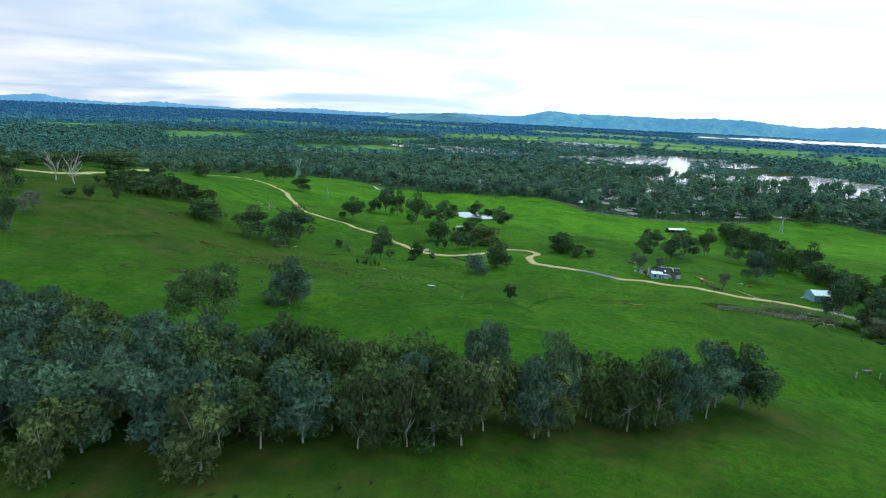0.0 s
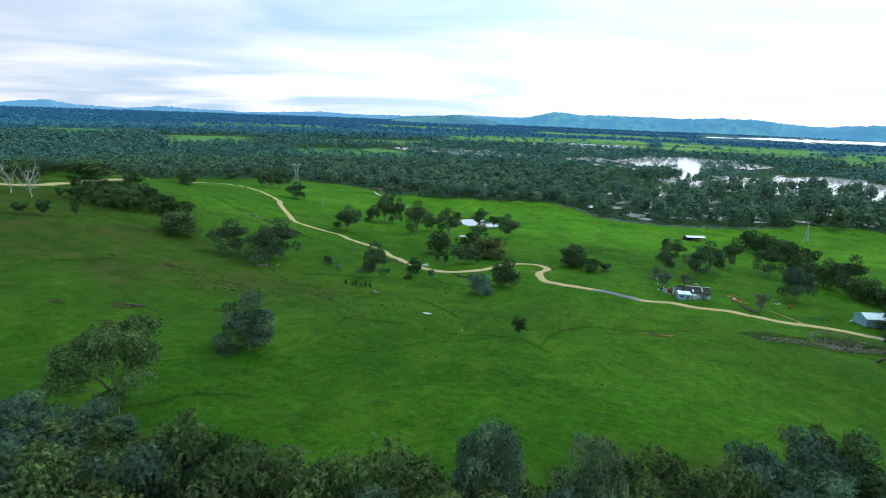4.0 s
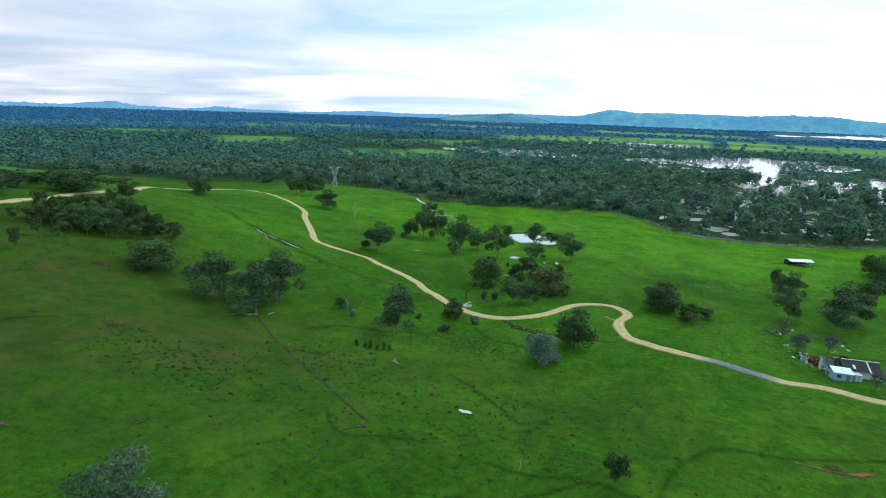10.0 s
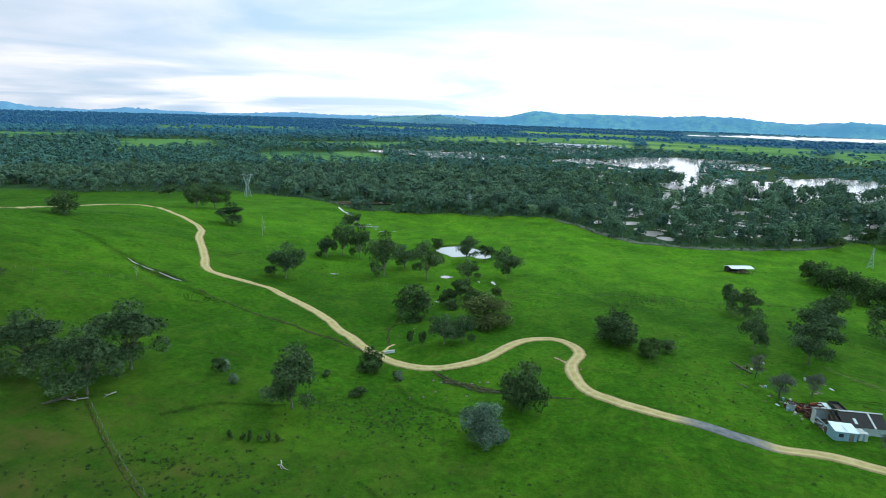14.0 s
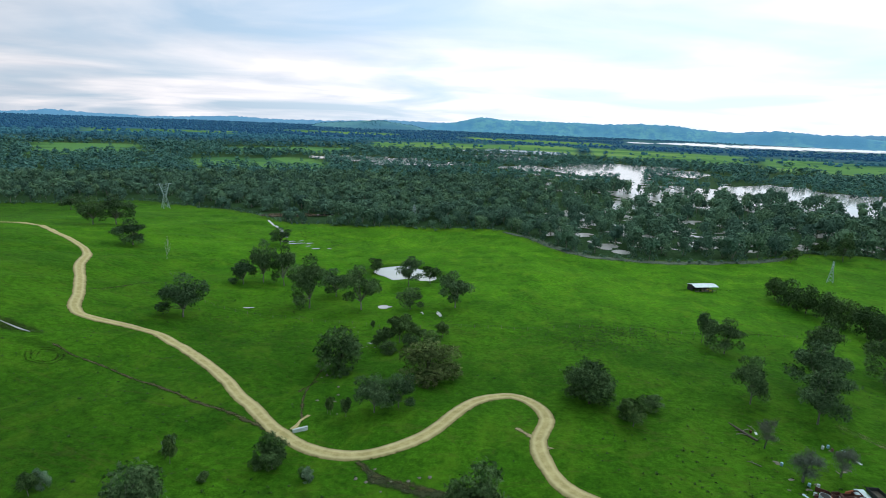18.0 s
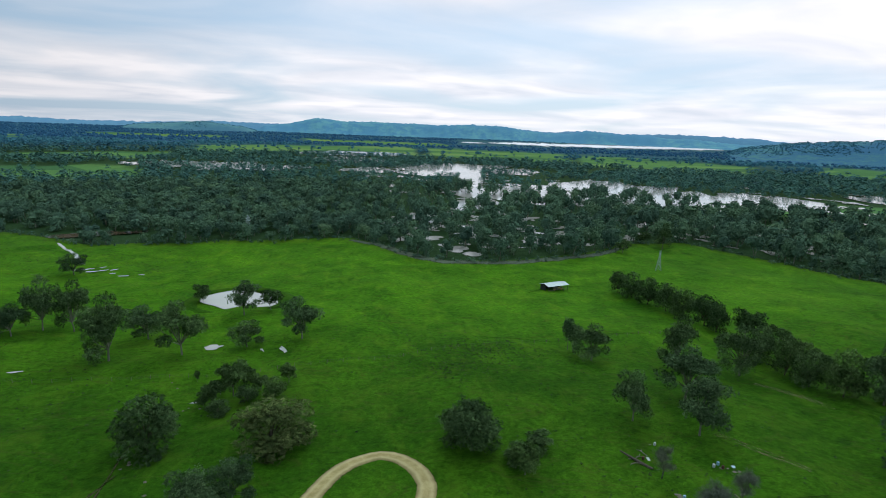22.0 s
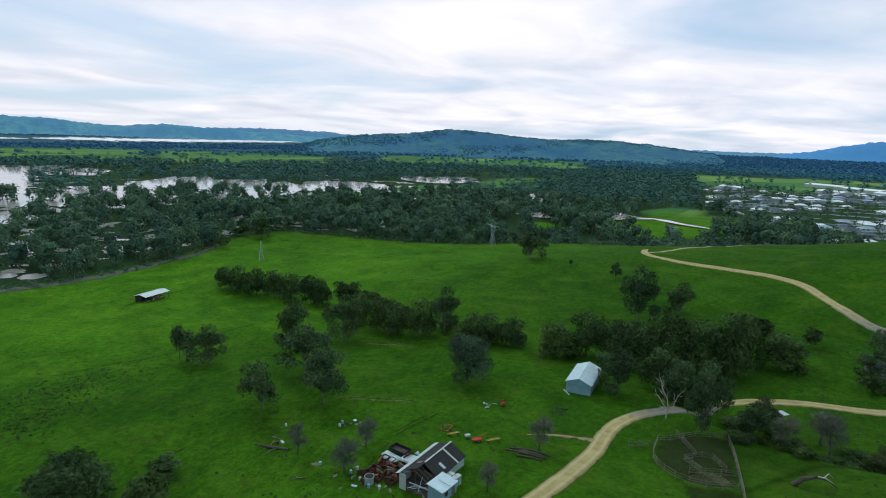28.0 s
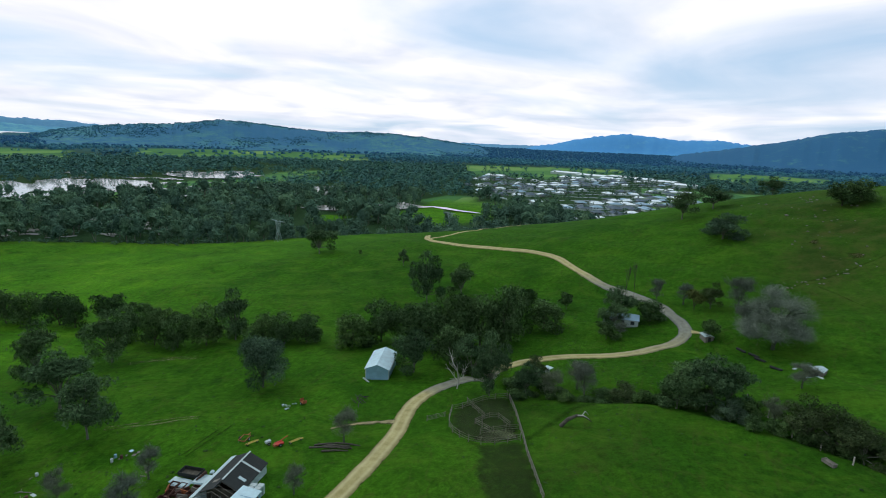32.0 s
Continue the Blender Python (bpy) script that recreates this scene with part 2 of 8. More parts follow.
def gravel_material():
    m = Mat("sandy_gravel", 0.95, 0.08)
    base = m.ramp(m.noise(0.5, 6, 0.65), (0.34, (0.292, 0.268, 0.108)), (0.66, (0.432, 0.402, 0.184)))
    fine = m.ramp(m.noise(5.0, 4), (0.35, (0.8, 0.8, 0.8)), (0.65, (1.12, 1.12, 1.12)))
    col = m.mix(0.7, base, fine, "MULTIPLY")
    across = m.attr("across")
    ab = m.math("ABSOLUTE", across)
    wheel = m.ramp(ab, (0.18, (0, 0, 0)), (0.40, (1, 1, 1)), (0.58, (1, 1, 1)), (0.78, (0, 0, 0)))
    col = m.mix(m.math("MULTIPLY", wheel, 0.45), col, (0.520, 0.490, 0.262))
    edge = m.math("ADD", ab, m.math("MULTIPLY", m.math("SUBTRACT", m.noise(0.35, 6, 0.7), 0.5), 0.6))
    m.l.new(m.ramp(edge, (0.78, (1, 1, 1)), (0.98, (0, 0, 0))), m.b.inputs["Alpha"])
    col = m.mix(m.ramp(edge, (0.45, (0, 0, 0)), (0.85, (1, 1, 1))), col, (0.180, 0.175, 0.070))
    tar = m.ramp(m.noise(0.7, 5), (0.35, (0.095, 0.122, 0.125)), (0.65, (0.175, 0.205, 0.200)))
    col = m.mix(m.attr("sealed"), col, tar)
    m.color(col).bump(m.noise(2.5, 5, 0.7), 0.5, 0.12)
    return m.m


def soil_material(name, bare, wide=0.05, most=1.0):
    m = Mat(name, 1.0, 0.05)
    c = m.ramp(m.noise(0.7, 6, 0.7), (0.32, tuple(v * 0.45 for v in bare)), (0.5, tuple(v * 0.75 for v in bare)), (0.7, bare))
    ab = m.math("ABSOLUTE", m.attr("across"))
    edge = m.math("ADD", ab, m.math("MULTIPLY", m.math("SUBTRACT", m.noise(0.5, 6, 0.7), 0.5), 2.2))
    m.l.new(m.ramp(edge, (wide, (most,) * 3), (wide + 0.5, (0, 0, 0))), m.b.inputs["Alpha"])
    m.color(c).bump(m.noise(2.0, 5, 0.7), 0.6, 0.15)
    return m.m


def rut_material(name, bare):
    """Two worn wheel ruts with grass left standing between and beside them."""
    m = Mat(name, 1.0, 0.05)
    ab = m.math("ABSOLUTE", m.attr("across"))
    ab = m.math("ADD", ab, m.math("MULTIPLY", m.math("SUBTRACT", m.noise(0.7, 5, 0.7), 0.5), 0.35))
    rut = m.ramp(ab, (0.30, (0, 0, 0)), (0.48, (1, 1, 1)), (0.68, (1, 1, 1)), (0.88, (0, 0, 0)))
    worn = m.ramp(m.noise(0.35, 5, 0.7), (0.38, (0.1,) * 3), (0.6, (1, 1, 1)))
    m.l.new(m.math("MULTIPLY", m.math("MULTIPLY", rut, worn), 0.55), m.b.inputs["Alpha"])
    m.color(m.ramp(m.noise(0.9, 5, 0.7), (0.35, tuple(v * 0.45 for v in bare)), (0.65, bare))).bump(m.noise(2.0, 5, 0.7), 0.5, 0.1)
    return m.m


def hollow_material():
    """Darker strips of grass along hollows and old drains, thinning out at the edges."""
    m = Mat("dark_grass", 1.0, 0.03)
    ab = m.math("ADD", m.math("ABSOLUTE", m.attr("across")), m.math("MULTIPLY", m.math("SUBTRACT", m.noise(0.25, 6, 0.7), 0.5), 1.6))
    m.l.new(m.math("MULTIPLY", m.ramp(ab, (0.0, (1, 1, 1)), (0.8, (0, 0, 0))), 0.34), m.b.inputs["Alpha"])
    m.color(m.ramp(m.noise(1.5, 5, 0.7), (0.35, (0.008, 0.026, 0.005)), (0.65, (0.026, 0.066, 0.010)))).bump(m.noise(1.8, 5, 0.7), 0.7, 0.3)
    return m.m


def leaf_material(name, dark, light, tint=(0.045, 0.075, 0.03), holes=95.0):
    m = Mat(name, 0.9, 0.04)
    per = m.mix(m.ramp(m.island(), (0.0, (0, 0, 0)), (1.0, (1, 1, 1))), dark, light)
    tree = m.ramp(m.random(), (0.0, (0.72, 0.78, 0.78)), (0.5, (1.0, 1.0, 1.0)), (1.0, (1.16, 1.16, 0.95)))
    col = m.mix(1.0, per, tree, "MULTIPLY")
    col = m.mix(1.0, col, m.ramp(m.attr("tone"), (0.0, (0.54, 0.58, 0.57)), (0.6, (1.0, 1.0, 1.0)), (1.0, (1.46, 1.42, 1.38))), "MULTIPLY")
    sprig = m.ramp(m.noise(1.3, 3), (0.5, (0, 0, 0)), (0.7, (1, 1, 1)))
    # light and dark leaf tips
    tips = m.ramp(m.noise(holes * 1.6, 3, 0.7), (0.36, (0.55, 0.58, 0.55)), (0.64, (1.55, 1.5, 1.45)))
    m.color(m.mix(0.8, m.mix(m.math("MULTIPLY", sprig, 0.25), col, tint), tips, "MULTIPLY"))
    # each quad is a ragged spray of leaves, with gaps
    gaps = m.ramp(m.noise(holes, 2, 0.6), (0.47, (0, 0, 0)), (0.49, (1, 1, 1)))
    if holes > 10:
        m.l.new(gaps, m.b.inputs["Alpha"])
    return m.m


def wood_leaf_material(name, dark, light, mott=0.8):
    m = Mat(name, 0.9, 0.04)
    per = m.mix(m.island(), dark, light)
    tree = m.ramp(m.attr("tone"), (0.0, (0.60, 0.68, 0.74)), (0.45, (0.92, 0.98, 0.95)), (0.8, (1.15, 1.18, 0.98)), (1.0, (1.40, 1.35, 1.10)))
    col = m.mix(1.0, per, tree, "MULTIPLY")
    mottle = m.ramp(m.noise(mott, 4, 0.7), (0.36, (0.66, 0.68, 0.68)), (0.66, (1.30, 1.28, 1.24)))
    m.color(m.mix(0.9, col, mottle, "MULTIPLY")).bump(m.noise(mott * 1.5, 4, 0.7), 0.9, 0.6)
    return m.m


def bark_material(name, dark, light):
    m = Mat(name, 0.9, 0.15)
    c = m.ramp(m.noise(2.0, 5, 0.65, (1.0, 1.0, 0.25)), (0.35, dark), (0.65, light))
    m.color(c).bump(m.noise(9.0, 4, 0.6, (1.0, 1.0, 0.2)), 0.5, 0.05)
    return m.m


def iron_material(name, c, rust=0.35, rough=0.5, metal=0.35, along="x"):
    """Corrugated sheet: ridges across one axis, with rust and grime."""
    m = Mat(name, rough, 0.4, metal)
    base = m.mix(m.ramp(m.noise(0.6, 5, 0.6), (0.35, (0, 0, 0)), (0.7, (1, 1, 1))), tuple(v * 0.78 for v in c), c)
    r = m.ramp(m.noise(1.4, 6, 0.7), (0.58, (0, 0, 0)), (0.75, (1, 1, 1)))
    m.color(m.mix(m.math("MULTIPLY", r, rust), base, (0.13, 0.060, 0.034)))
    wv = m.n.new("ShaderNodeTexWave")
    wv.bands_direction = along.upper()
    wv.inputs["Scale"].default_value = 1.6
    co = m.n.new("ShaderNodeTexCoord")
    m.l.new(co.outputs["Object"], wv.inputs["Vector"])
    m.bump(wv.outputs[1], 0.35, 0.04)
    return m.m


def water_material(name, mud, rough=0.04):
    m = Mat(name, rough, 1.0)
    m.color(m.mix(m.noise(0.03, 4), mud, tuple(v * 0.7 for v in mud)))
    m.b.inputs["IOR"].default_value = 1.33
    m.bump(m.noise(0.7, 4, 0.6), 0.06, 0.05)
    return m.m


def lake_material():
    """Wind-ruffled silty open water; reflected sky is painted into its pale base."""
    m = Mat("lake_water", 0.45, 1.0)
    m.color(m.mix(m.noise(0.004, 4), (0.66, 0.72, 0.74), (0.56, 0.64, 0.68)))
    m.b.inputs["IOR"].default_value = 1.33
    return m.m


M = {
    "grass": grass_material(),
    "gravel": gravel_material(),
    "soil": soil_material("bare_soil", (0.070, 0.078, 0.034)),
    "pale_track": soil_material("pale_track", (0.330, 0.305, 0.160), 0.25),
    "ruts": rut_material("pale_wheel_ruts", (0.300, 0.280, 0.150)),
    "ruts_dark": rut_material("dark_wheel_ruts", (0.030, 0.045, 0.014)),
    "yard_mud": soil_material("yard_mud", (0.044, 0.064, 0.026), 0.12, 0.6),
    "rank_mud": soil_material("grassy_mud", (0.034, 0.054, 0.018), 0.05, 0.55),
    "bare": soil_material("bare_brown_soil", (0.070, 0.076, 0.028), 0.0, 0.6),
    "earth": soil_material("orange_earth", (0.200, 0.125, 0.050), 0.10),
    "weeds": soil_material("dry_weeds", (0.115, 0.140, 0.070), 0.30),
    "lake": lake_material(),
    "reeds": soil_material("dead_reeds", (0.125, 0.178, 0.118), 0.5),
    "hollow": hollow_material(),
    "mud": soil_material("trampled_mud", (0.044, 0.062, 0.026), 0.22),
    "leaf_gum": leaf_material("gum_leaves", (0.023, 0.057, 0.023), (0.090, 0.156, 0.072)),
    "leaf_round": leaf_material("dense_leaves", (0.022, 0.054, 0.018), (0.080, 0.142, 0.054)),
    "leaf_silver": leaf_material("silver_leaves", (0.034, 0.074, 0.044), (0.118, 0.186, 0.112), (0.08, 0.12, 0.075)),
    "leaf_brown": leaf_material("olive_leaves", (0.028, 0.054, 0.020), (0.086, 0.122, 0.048), (0.08, 0.075, 0.04)),
    "leaf_belt": leaf_material("belt_leaves", (0.020, 0.050, 0.016), (0.080, 0.126, 0.044), (0.075, 0.08, 0.032)),
    "leaf_beltsilver": leaf_material("belt_silver_leaves", (0.028, 0.066, 0.045), (0.094, 0.164, 0.114), (0.08, 0.12, 0.085)),
    "leaf_autumn": leaf_material("autumn_leaves", (0.050, 0.074, 0.024), (0.132, 0.158, 0.048), (0.10, 0.08, 0.03)),
    "leaf_grey": leaf_material("grey_twigs", (0.110, 0.130, 0.105), (0.220, 0.250, 0.210), (0.18, 0.20, 0.17), 90.0),
    "leaf_blue": leaf_material("blue_gum_leaves", (0.062, 0.122, 0.082), (0.190, 0.290, 0.205), (0.12, 0.18, 0.12)),
    "willow_twig": leaf_material("willow_twigs", (0.210, 0.255, 0.205), (0.360, 0.420, 0.350), (0.22, 0.25, 0.21), 4.0),
    "twig": leaf_material("fine_twigs", (0.150, 0.185, 0.140), (0.275, 0.320, 0.250), (0.14, 0.16, 0.12), 4.0),
    "leaf_shrub": leaf_material("shrub_leaves", (0.028, 0.065, 0.021), (0.086, 0.153, 0.053)),
    "wood_a": wood_leaf_material("river_gum_leaves", (0.058, 0.122, 0.082), (0.112, 0.196, 0.128)),
    # leaves turn bluer with distance: haze put into the far trees' colour
    "wood_far": wood_leaf_material("hazy_far_leaves", (0.060, 0.154, 0.138), (0.098, 0.214, 0.184)),
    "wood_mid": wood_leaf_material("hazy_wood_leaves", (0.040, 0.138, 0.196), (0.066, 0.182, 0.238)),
    "wood_haze": wood_leaf_material("hazy_distant_leaves", (0.030, 0.106, 0.205), (0.044, 0.136, 0.245)),
    "wood_hill": wood_leaf_material("hazy_hill_leaves", (0.038, 0.132, 0.200), (0.056, 0.166, 0.225)),
    "rush": wood_leaf_material("rush_blades", (0.020, 0.050, 0.014), (0.055, 0.095, 0.028)),
    "bark": bark_material("gum_bark", (0.085, 0.095, 0.070), (0.225, 0.245, 0.195)),
    "bark_mid": bark_material("pale_gum_bark", (0.17, 0.19, 0.15), (0.42, 0.46, 0.38)),
    "bark_dark": bark_material("dark_bark", (0.048, 0.048, 0.036), (0.115, 0.112, 0.086)),
    "bark_pale": bark_material("bleached_wood", (0.27, 0.28, 0.25), (0.52, 0.53, 0.48)),
    # flood and dam bases paled to paint in reflected sky
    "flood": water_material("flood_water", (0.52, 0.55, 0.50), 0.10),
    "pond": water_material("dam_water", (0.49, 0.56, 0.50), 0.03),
    "puddle": water_material("puddle_water", (0.16, 0.17, 0.13), 0.05),
    "iron": iron_material("galvanised_iron", (0.54, 0.77, 0.80), 0.06, 0.45, 0.05, "y"),
    "iron_blue": iron_material("pale_blue_iron", (0.27, 0.50, 0.62), 0.06, 0.5, 0.2, "x"),
    "iron_white": iron_material("white_iron", (0.46, 0.62, 0.62), 0.12, 0.5, 0.1, "x"),
    "iron_dark": iron_material("dark_iron_roof", (0.022, 0.030, 0.027), 0.15, 0.9, 0.0, "x"),
    "iron_rust": iron_material("rusty_iron", (0.085, 0.040, 0.026), 0.8, 0.8, 0.1, "x"),
    "wire": plain("fence_wire", (0.10, 0.11, 0.09), 0.7, 0.2, 1.0),
    "timber": plain("grey_timber", (0.19, 0.185, 0.150), 0.9, 0.35, 1.5),
    "steel": plain("galvanised_steel", (0.34, 0.46, 0.45), 0.6, 0.2, 1.0, 0.3),
    "concrete": plain("pale_concrete", (0.46, 0.44, 0.38), 0.9, 0.2, 1.2),
    "white": plain("white_paint", (0.44, 0.54, 0.51), 0.7, 0.12, 1.0),
    "red": plain("red_paint", (0.48, 0.050, 0.030), 0.6, 0.3, 1.0),
    "yellow": plain("yellow_paint", (0.52, 0.42, 0.085), 0.6, 0.3, 1.0),
    "green": plain("green_paint", (0.10, 0.21, 0.085), 0.6, 0.3, 1.0),
    "orange": plain("orange_rust", (0.32, 0.115, 0.045), 0.8, 0.35, 1.0),
    "black": plain("black_rubber", (0.030, 0.030, 0.030), 0.8, 0.3, 1.0),
    "glass": plain("window_glass", (0.045, 0.055, 0.065), 0.12, 0.2, 0.4, 0.0, 0.6),
    "stone": plain("pale_stone", (0.15, 0.155, 0.115), 0.9, 0.3, 0.9),
    "roof_grey": plain("grey_house_roof", (0.26, 0.42, 0.50), 0.5, 0.15, 0.3),
    "roof_dark": plain("charcoal_house_roof", (0.075, 0.120, 0.150), 0.6, 0.15, 0.3),
    "roof_pale": plain("pale_house_roof", (0.78, 0.90, 0.90), 0.5, 0.08, 0.3),
    "brick": plain("house_brick", (0.19, 0.22, 0.20), 0.9, 0.2, 0.5),
    "bitumen": plain("street_bitumen", (0.26, 0.33, 0.33), 0.9, 0.15, 0.3),
}


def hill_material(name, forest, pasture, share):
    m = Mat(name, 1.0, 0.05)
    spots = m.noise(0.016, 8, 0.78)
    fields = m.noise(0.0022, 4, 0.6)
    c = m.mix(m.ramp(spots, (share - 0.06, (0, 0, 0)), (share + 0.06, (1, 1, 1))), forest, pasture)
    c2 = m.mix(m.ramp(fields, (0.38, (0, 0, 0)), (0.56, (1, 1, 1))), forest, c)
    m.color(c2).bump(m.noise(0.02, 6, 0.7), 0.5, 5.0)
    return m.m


# haze painted into the hills' base colours, bluer than their forest and pasture
M["hill_far"] = hill_material("hazy_blue_range", (0.130, 0.310, 0.460), (0.160, 0.360, 0.480), 0.55)
M["hill_mid"] = hill_material("hazy_green_range", (0.095, 0.285, 0.430), (0.150, 0.390, 0.440), 0.50)
M["hill_near"] = hill_material("hazy_forested_hill", (0.042, 0.148, 0.250), (0.078, 0.225, 0.225), 0.50)
M["hill_blue"] = hill_material("hazy_blue_mountain", (0.100, 0.330, 0.620), (0.160, 0.430, 0.600), 0.58)
M["hill_flank"] = hill_material("hazy_mountain_flank", (0.036, 0.130, 0.240), (0.075, 0.215, 0.240), 0.60)
M["hill_low"] = hill_material("hazy_green_rise", (0.072, 0.200, 0.270), (0.115, 0.285, 0.290), 0.46)

# ---------------------------------------------------------------- mesh helpers


def mesh_of(name, verts, faces, mat, smooth=False):
    me = bpy.data.meshes.new(name)
    me.from_pydata([tuple(v) for v in verts], [], [tuple(f) for f in faces])
    me.materials.append(mat)
    if smooth:
        me.polygons.foreach_set("use_smooth", [True] * len(me.polygons))
    me.update()
    return me


def loose_mesh(name, v, mat, tone=None, corners=3):
    """A mesh of loose faces: v holds that many corners a face."""
    n = len(v) // corners
    me = bpy.data.meshes.new(name)
    me.vertices.add(corners * n)
    me.vertices.foreach_set("co", np.asarray(v, np.float32).ravel())
    me.loops.add(corners * n)
    me.loops.foreach_set("vertex_index", np.arange(corners * n, dtype=np.int32))
    me.polygons.add(n)
    me.polygons.foreach_set("loop_start", np.arange(0, corners * n, corners, dtype=np.int32))
    me.materials.append(mat)
    if tone is not None:
        me.attributes.new("tone", "FLOAT", "POINT").data.foreach_set("value", np.asarray(tone, np.float32))
    me.update(calc_edges=True)
    return me


def part(name, bm, mat, parent=None, label=""):
    """Links a bmesh, or a mesh, as one object under a thing or a part."""
    if isinstance(bm, bmesh.types.BMesh):
        me = bpy.data.meshes.new(name)
        bm.to_mesh(me)
        bm.free()
        me.materials.append(mat)
    else:
        me = bm
    ob = new(name, me)
    if parent:
        ob.parent = parent
    return tagged(ob, label)


def thing(name, x, y, z, turn=0.0, label="", category="", group="", kind=""):
    e = new(name)
    e.empty_display_size = 0.3
    e.matrix_basis = pose(x, y, z, 0, 0, turn)
    return tagged(e, label, category, group, kind)


def box(bm, x0, x1, y0, y1, z0, z1, bevel=0.0, m=None):
    v = [bm.verts.new((x, y, z)) for z in (z0, z1) for y in (y0, y1) for x in (x0, x1)]
    f = [bm.faces.new([v[i] for i in q]) for q in ((0, 2, 3, 1), (4, 5, 7, 6), (0, 1, 5, 4), (1, 3, 7, 5), (3, 2, 6, 7), (2, 0, 4, 6))]
    if bevel:
        bmesh.ops.bevel(bm, geom=list({e for q in f for e in q.edges}), offset=bevel, segments=1, affect="EDGES")
    if m is not None:
        bmesh.ops.transform(bm, matrix=m, verts=v if not bevel else bm.verts)
    return bm


def boxes(*rows, bevel=0.0):
    bm = bmesh.new()
    for r in rows:
        box(bm, *r)
    if bevel:
        bmesh.ops.bevel(bm, geom=bm.edges[:], offset=bevel, segments=1, affect="EDGES")
    return bm


def bar(bm, a, b, r, sides=5, r2=None):
    """A round or square bar from a to b."""
    a, b = Vector(a), Vector(b)
    d = b - a
    if d.length < 1e-6:
        return bm
    q = d.to_track_quat("Z", "Y").to_matrix()
    rings = []
    for p, rr in ((a, r), (b, r if r2 is None else r2)):
        rings.append([bm.verts.new(p + q @ Vector((math.cos(2 * math.pi * k / sides) * rr, math.sin(2 * math.pi * k / sides) * rr, 0))) for k in range(sides)])
    for k in range(sides):
        bm.faces.new((rings[0][k], rings[0][(k + 1) % sides], rings[1][(k + 1) % sides], rings[1][k]))
    bm.faces.new(rings[0][::-1])
    bm.faces.new(rings[1])
    return bm


def tube(verts, faces, pts, radii, sides=6):
    """A tapered tube along pts, added to plain lists."""
    pts = [Vector(p) for p in pts]
    start = len(verts)
    for i, p in enumerate(pts):
        d = (pts[min(i + 1, len(pts) - 1)] - pts[max(i - 1, 0)]).normalized()
        q = d.to_track_quat("Z", "Y").to_matrix()
        for k in range(sides):
            a = 2 * math.pi * k / sides
            verts.append(p + q @ Vector((math.cos(a) * radii[i], math.sin(a) * radii[i], 0)))
    for i in range(len(pts) - 1):
        for k in range(sides):
            a, b = start + i * sides + k, start + i * sides + (k + 1) % sides
            faces.append((a, b, b + sides, a + sides))
    faces.append(tuple(start + (len(pts) - 1) * sides + k for k in range(sides)))


# ---------------------------------------------------------------- the lie of the land
# rounded hills on a coarse plan: heights above the flood plain, west to east, from south to north
HILL_X, HILL_Y, HILL_R, PLAIN = (-400, 110), (-340, 90), 88.0, -20.0
HILLS = np.array([
    (1.0, 3.3, 8.4, 19.4, 11.6, 20.3, 25.0, 10.7, 7.5),
    (3.0, 12.0, 11.2, 15.1, 7.5, 9.0, 23.7, 13.6, 14.4),
    (3.6, 22.8, 11.1, -2.4, 10.0, -3.9, 15.5, 8.2, 6.2),
    (1.8, 19.5, 4.1, 0.4, 13.5, -4.8, 10.0, 4.3, -5.1),
    (3.5, 11.2, -1.7, 3.6, 1.7, 3.7, 7.9, 2.7, -2.4),
    (2.6, 8.6, -2.9, 5.0, -1.7, 2.0, 2.0, -1.0, -0.3),
    (-0.7, 6.9, -4.5, 1.8, -0.7, -0.4, -1.0, -1.3, -0.3),
    (-1.9, -0.2, -1.2, 0.5, -0.2, 0.7, 0.6, 1.1, 0.8),
    (1.6, -0.4, 1.4, 0.5, 0.2, 0.4, 0.1, 0.1, 0.4),
])
_hx = HILL_X[0] + HILL_X[1] * np.arange(9)
_hy = HILL_Y[0] + HILL_Y[1] * np.arange(9)
CREEK = np.array([(101, -88), (94, -98), (90, -111), (89, -125), (91, -136), (84, -152), (79, -162), (69, -174), (52, -188), (30, -200)], float)


def away(x, y, line):
    """Distance of places to a bent line."""
    best = np.full(np.shape(x), 1e9)
    for (ax, ay), (bx, by) in zip(line[:-1], line[1:]):
        dx, dy = bx - ax, by - ay
        s = np.clip(((x - ax) * dx + (y - ay) * dy) / (dx * dx + dy * dy), 0, 1)
        best = np.minimum(best, np.hypot(x - ax - s * dx, y - ay - s * dy))
    return best


def land(x, y):
    """Height of the ground at places (arrays or numbers)."""
    x, y = np.asarray(x, float), np.asarray(y, float)
    ex = np.exp(-((x[..., None] - _hx) ** 2) / (2 * HILL_R**2))
    ey = np.exp(-((y[..., None] - _hy) ** 2) / (2 * HILL_R**2))
    z = PLAIN + np.einsum("...i,...j,ji->...", ex, ey, HILLS)
    z = np.maximum(z, PLAIN)
    for k, (a, w, p) in enumerate(((0.42, 0.09, 0.3), (0.24, 0.21, 1.7), (0.10, 0.41, 4.1))):
        z = z + a * np.sin(w * (x * math.cos(k + p) + y * math.sin(k + p)) + 2 * np.sin(w * 0.37 * (y - x) + p))
    z = z - 2.2 * np.exp(-((away(x, y, CREEK) / 3.2) ** 2))
    return z


def ground_z(x, y):
    return float(land(x, y))


# the flood plain: level near by, then raised and drawn together to fit the camera's view
MIDST, LEVEL_END, DRAW = (-40.0, -130.0), 1700.0, 1900.0


def from_midst(x, y):
    return np.hypot(np.asarray(x, float) - MIDST[0], np.asarray(y, float) - MIDST[1])


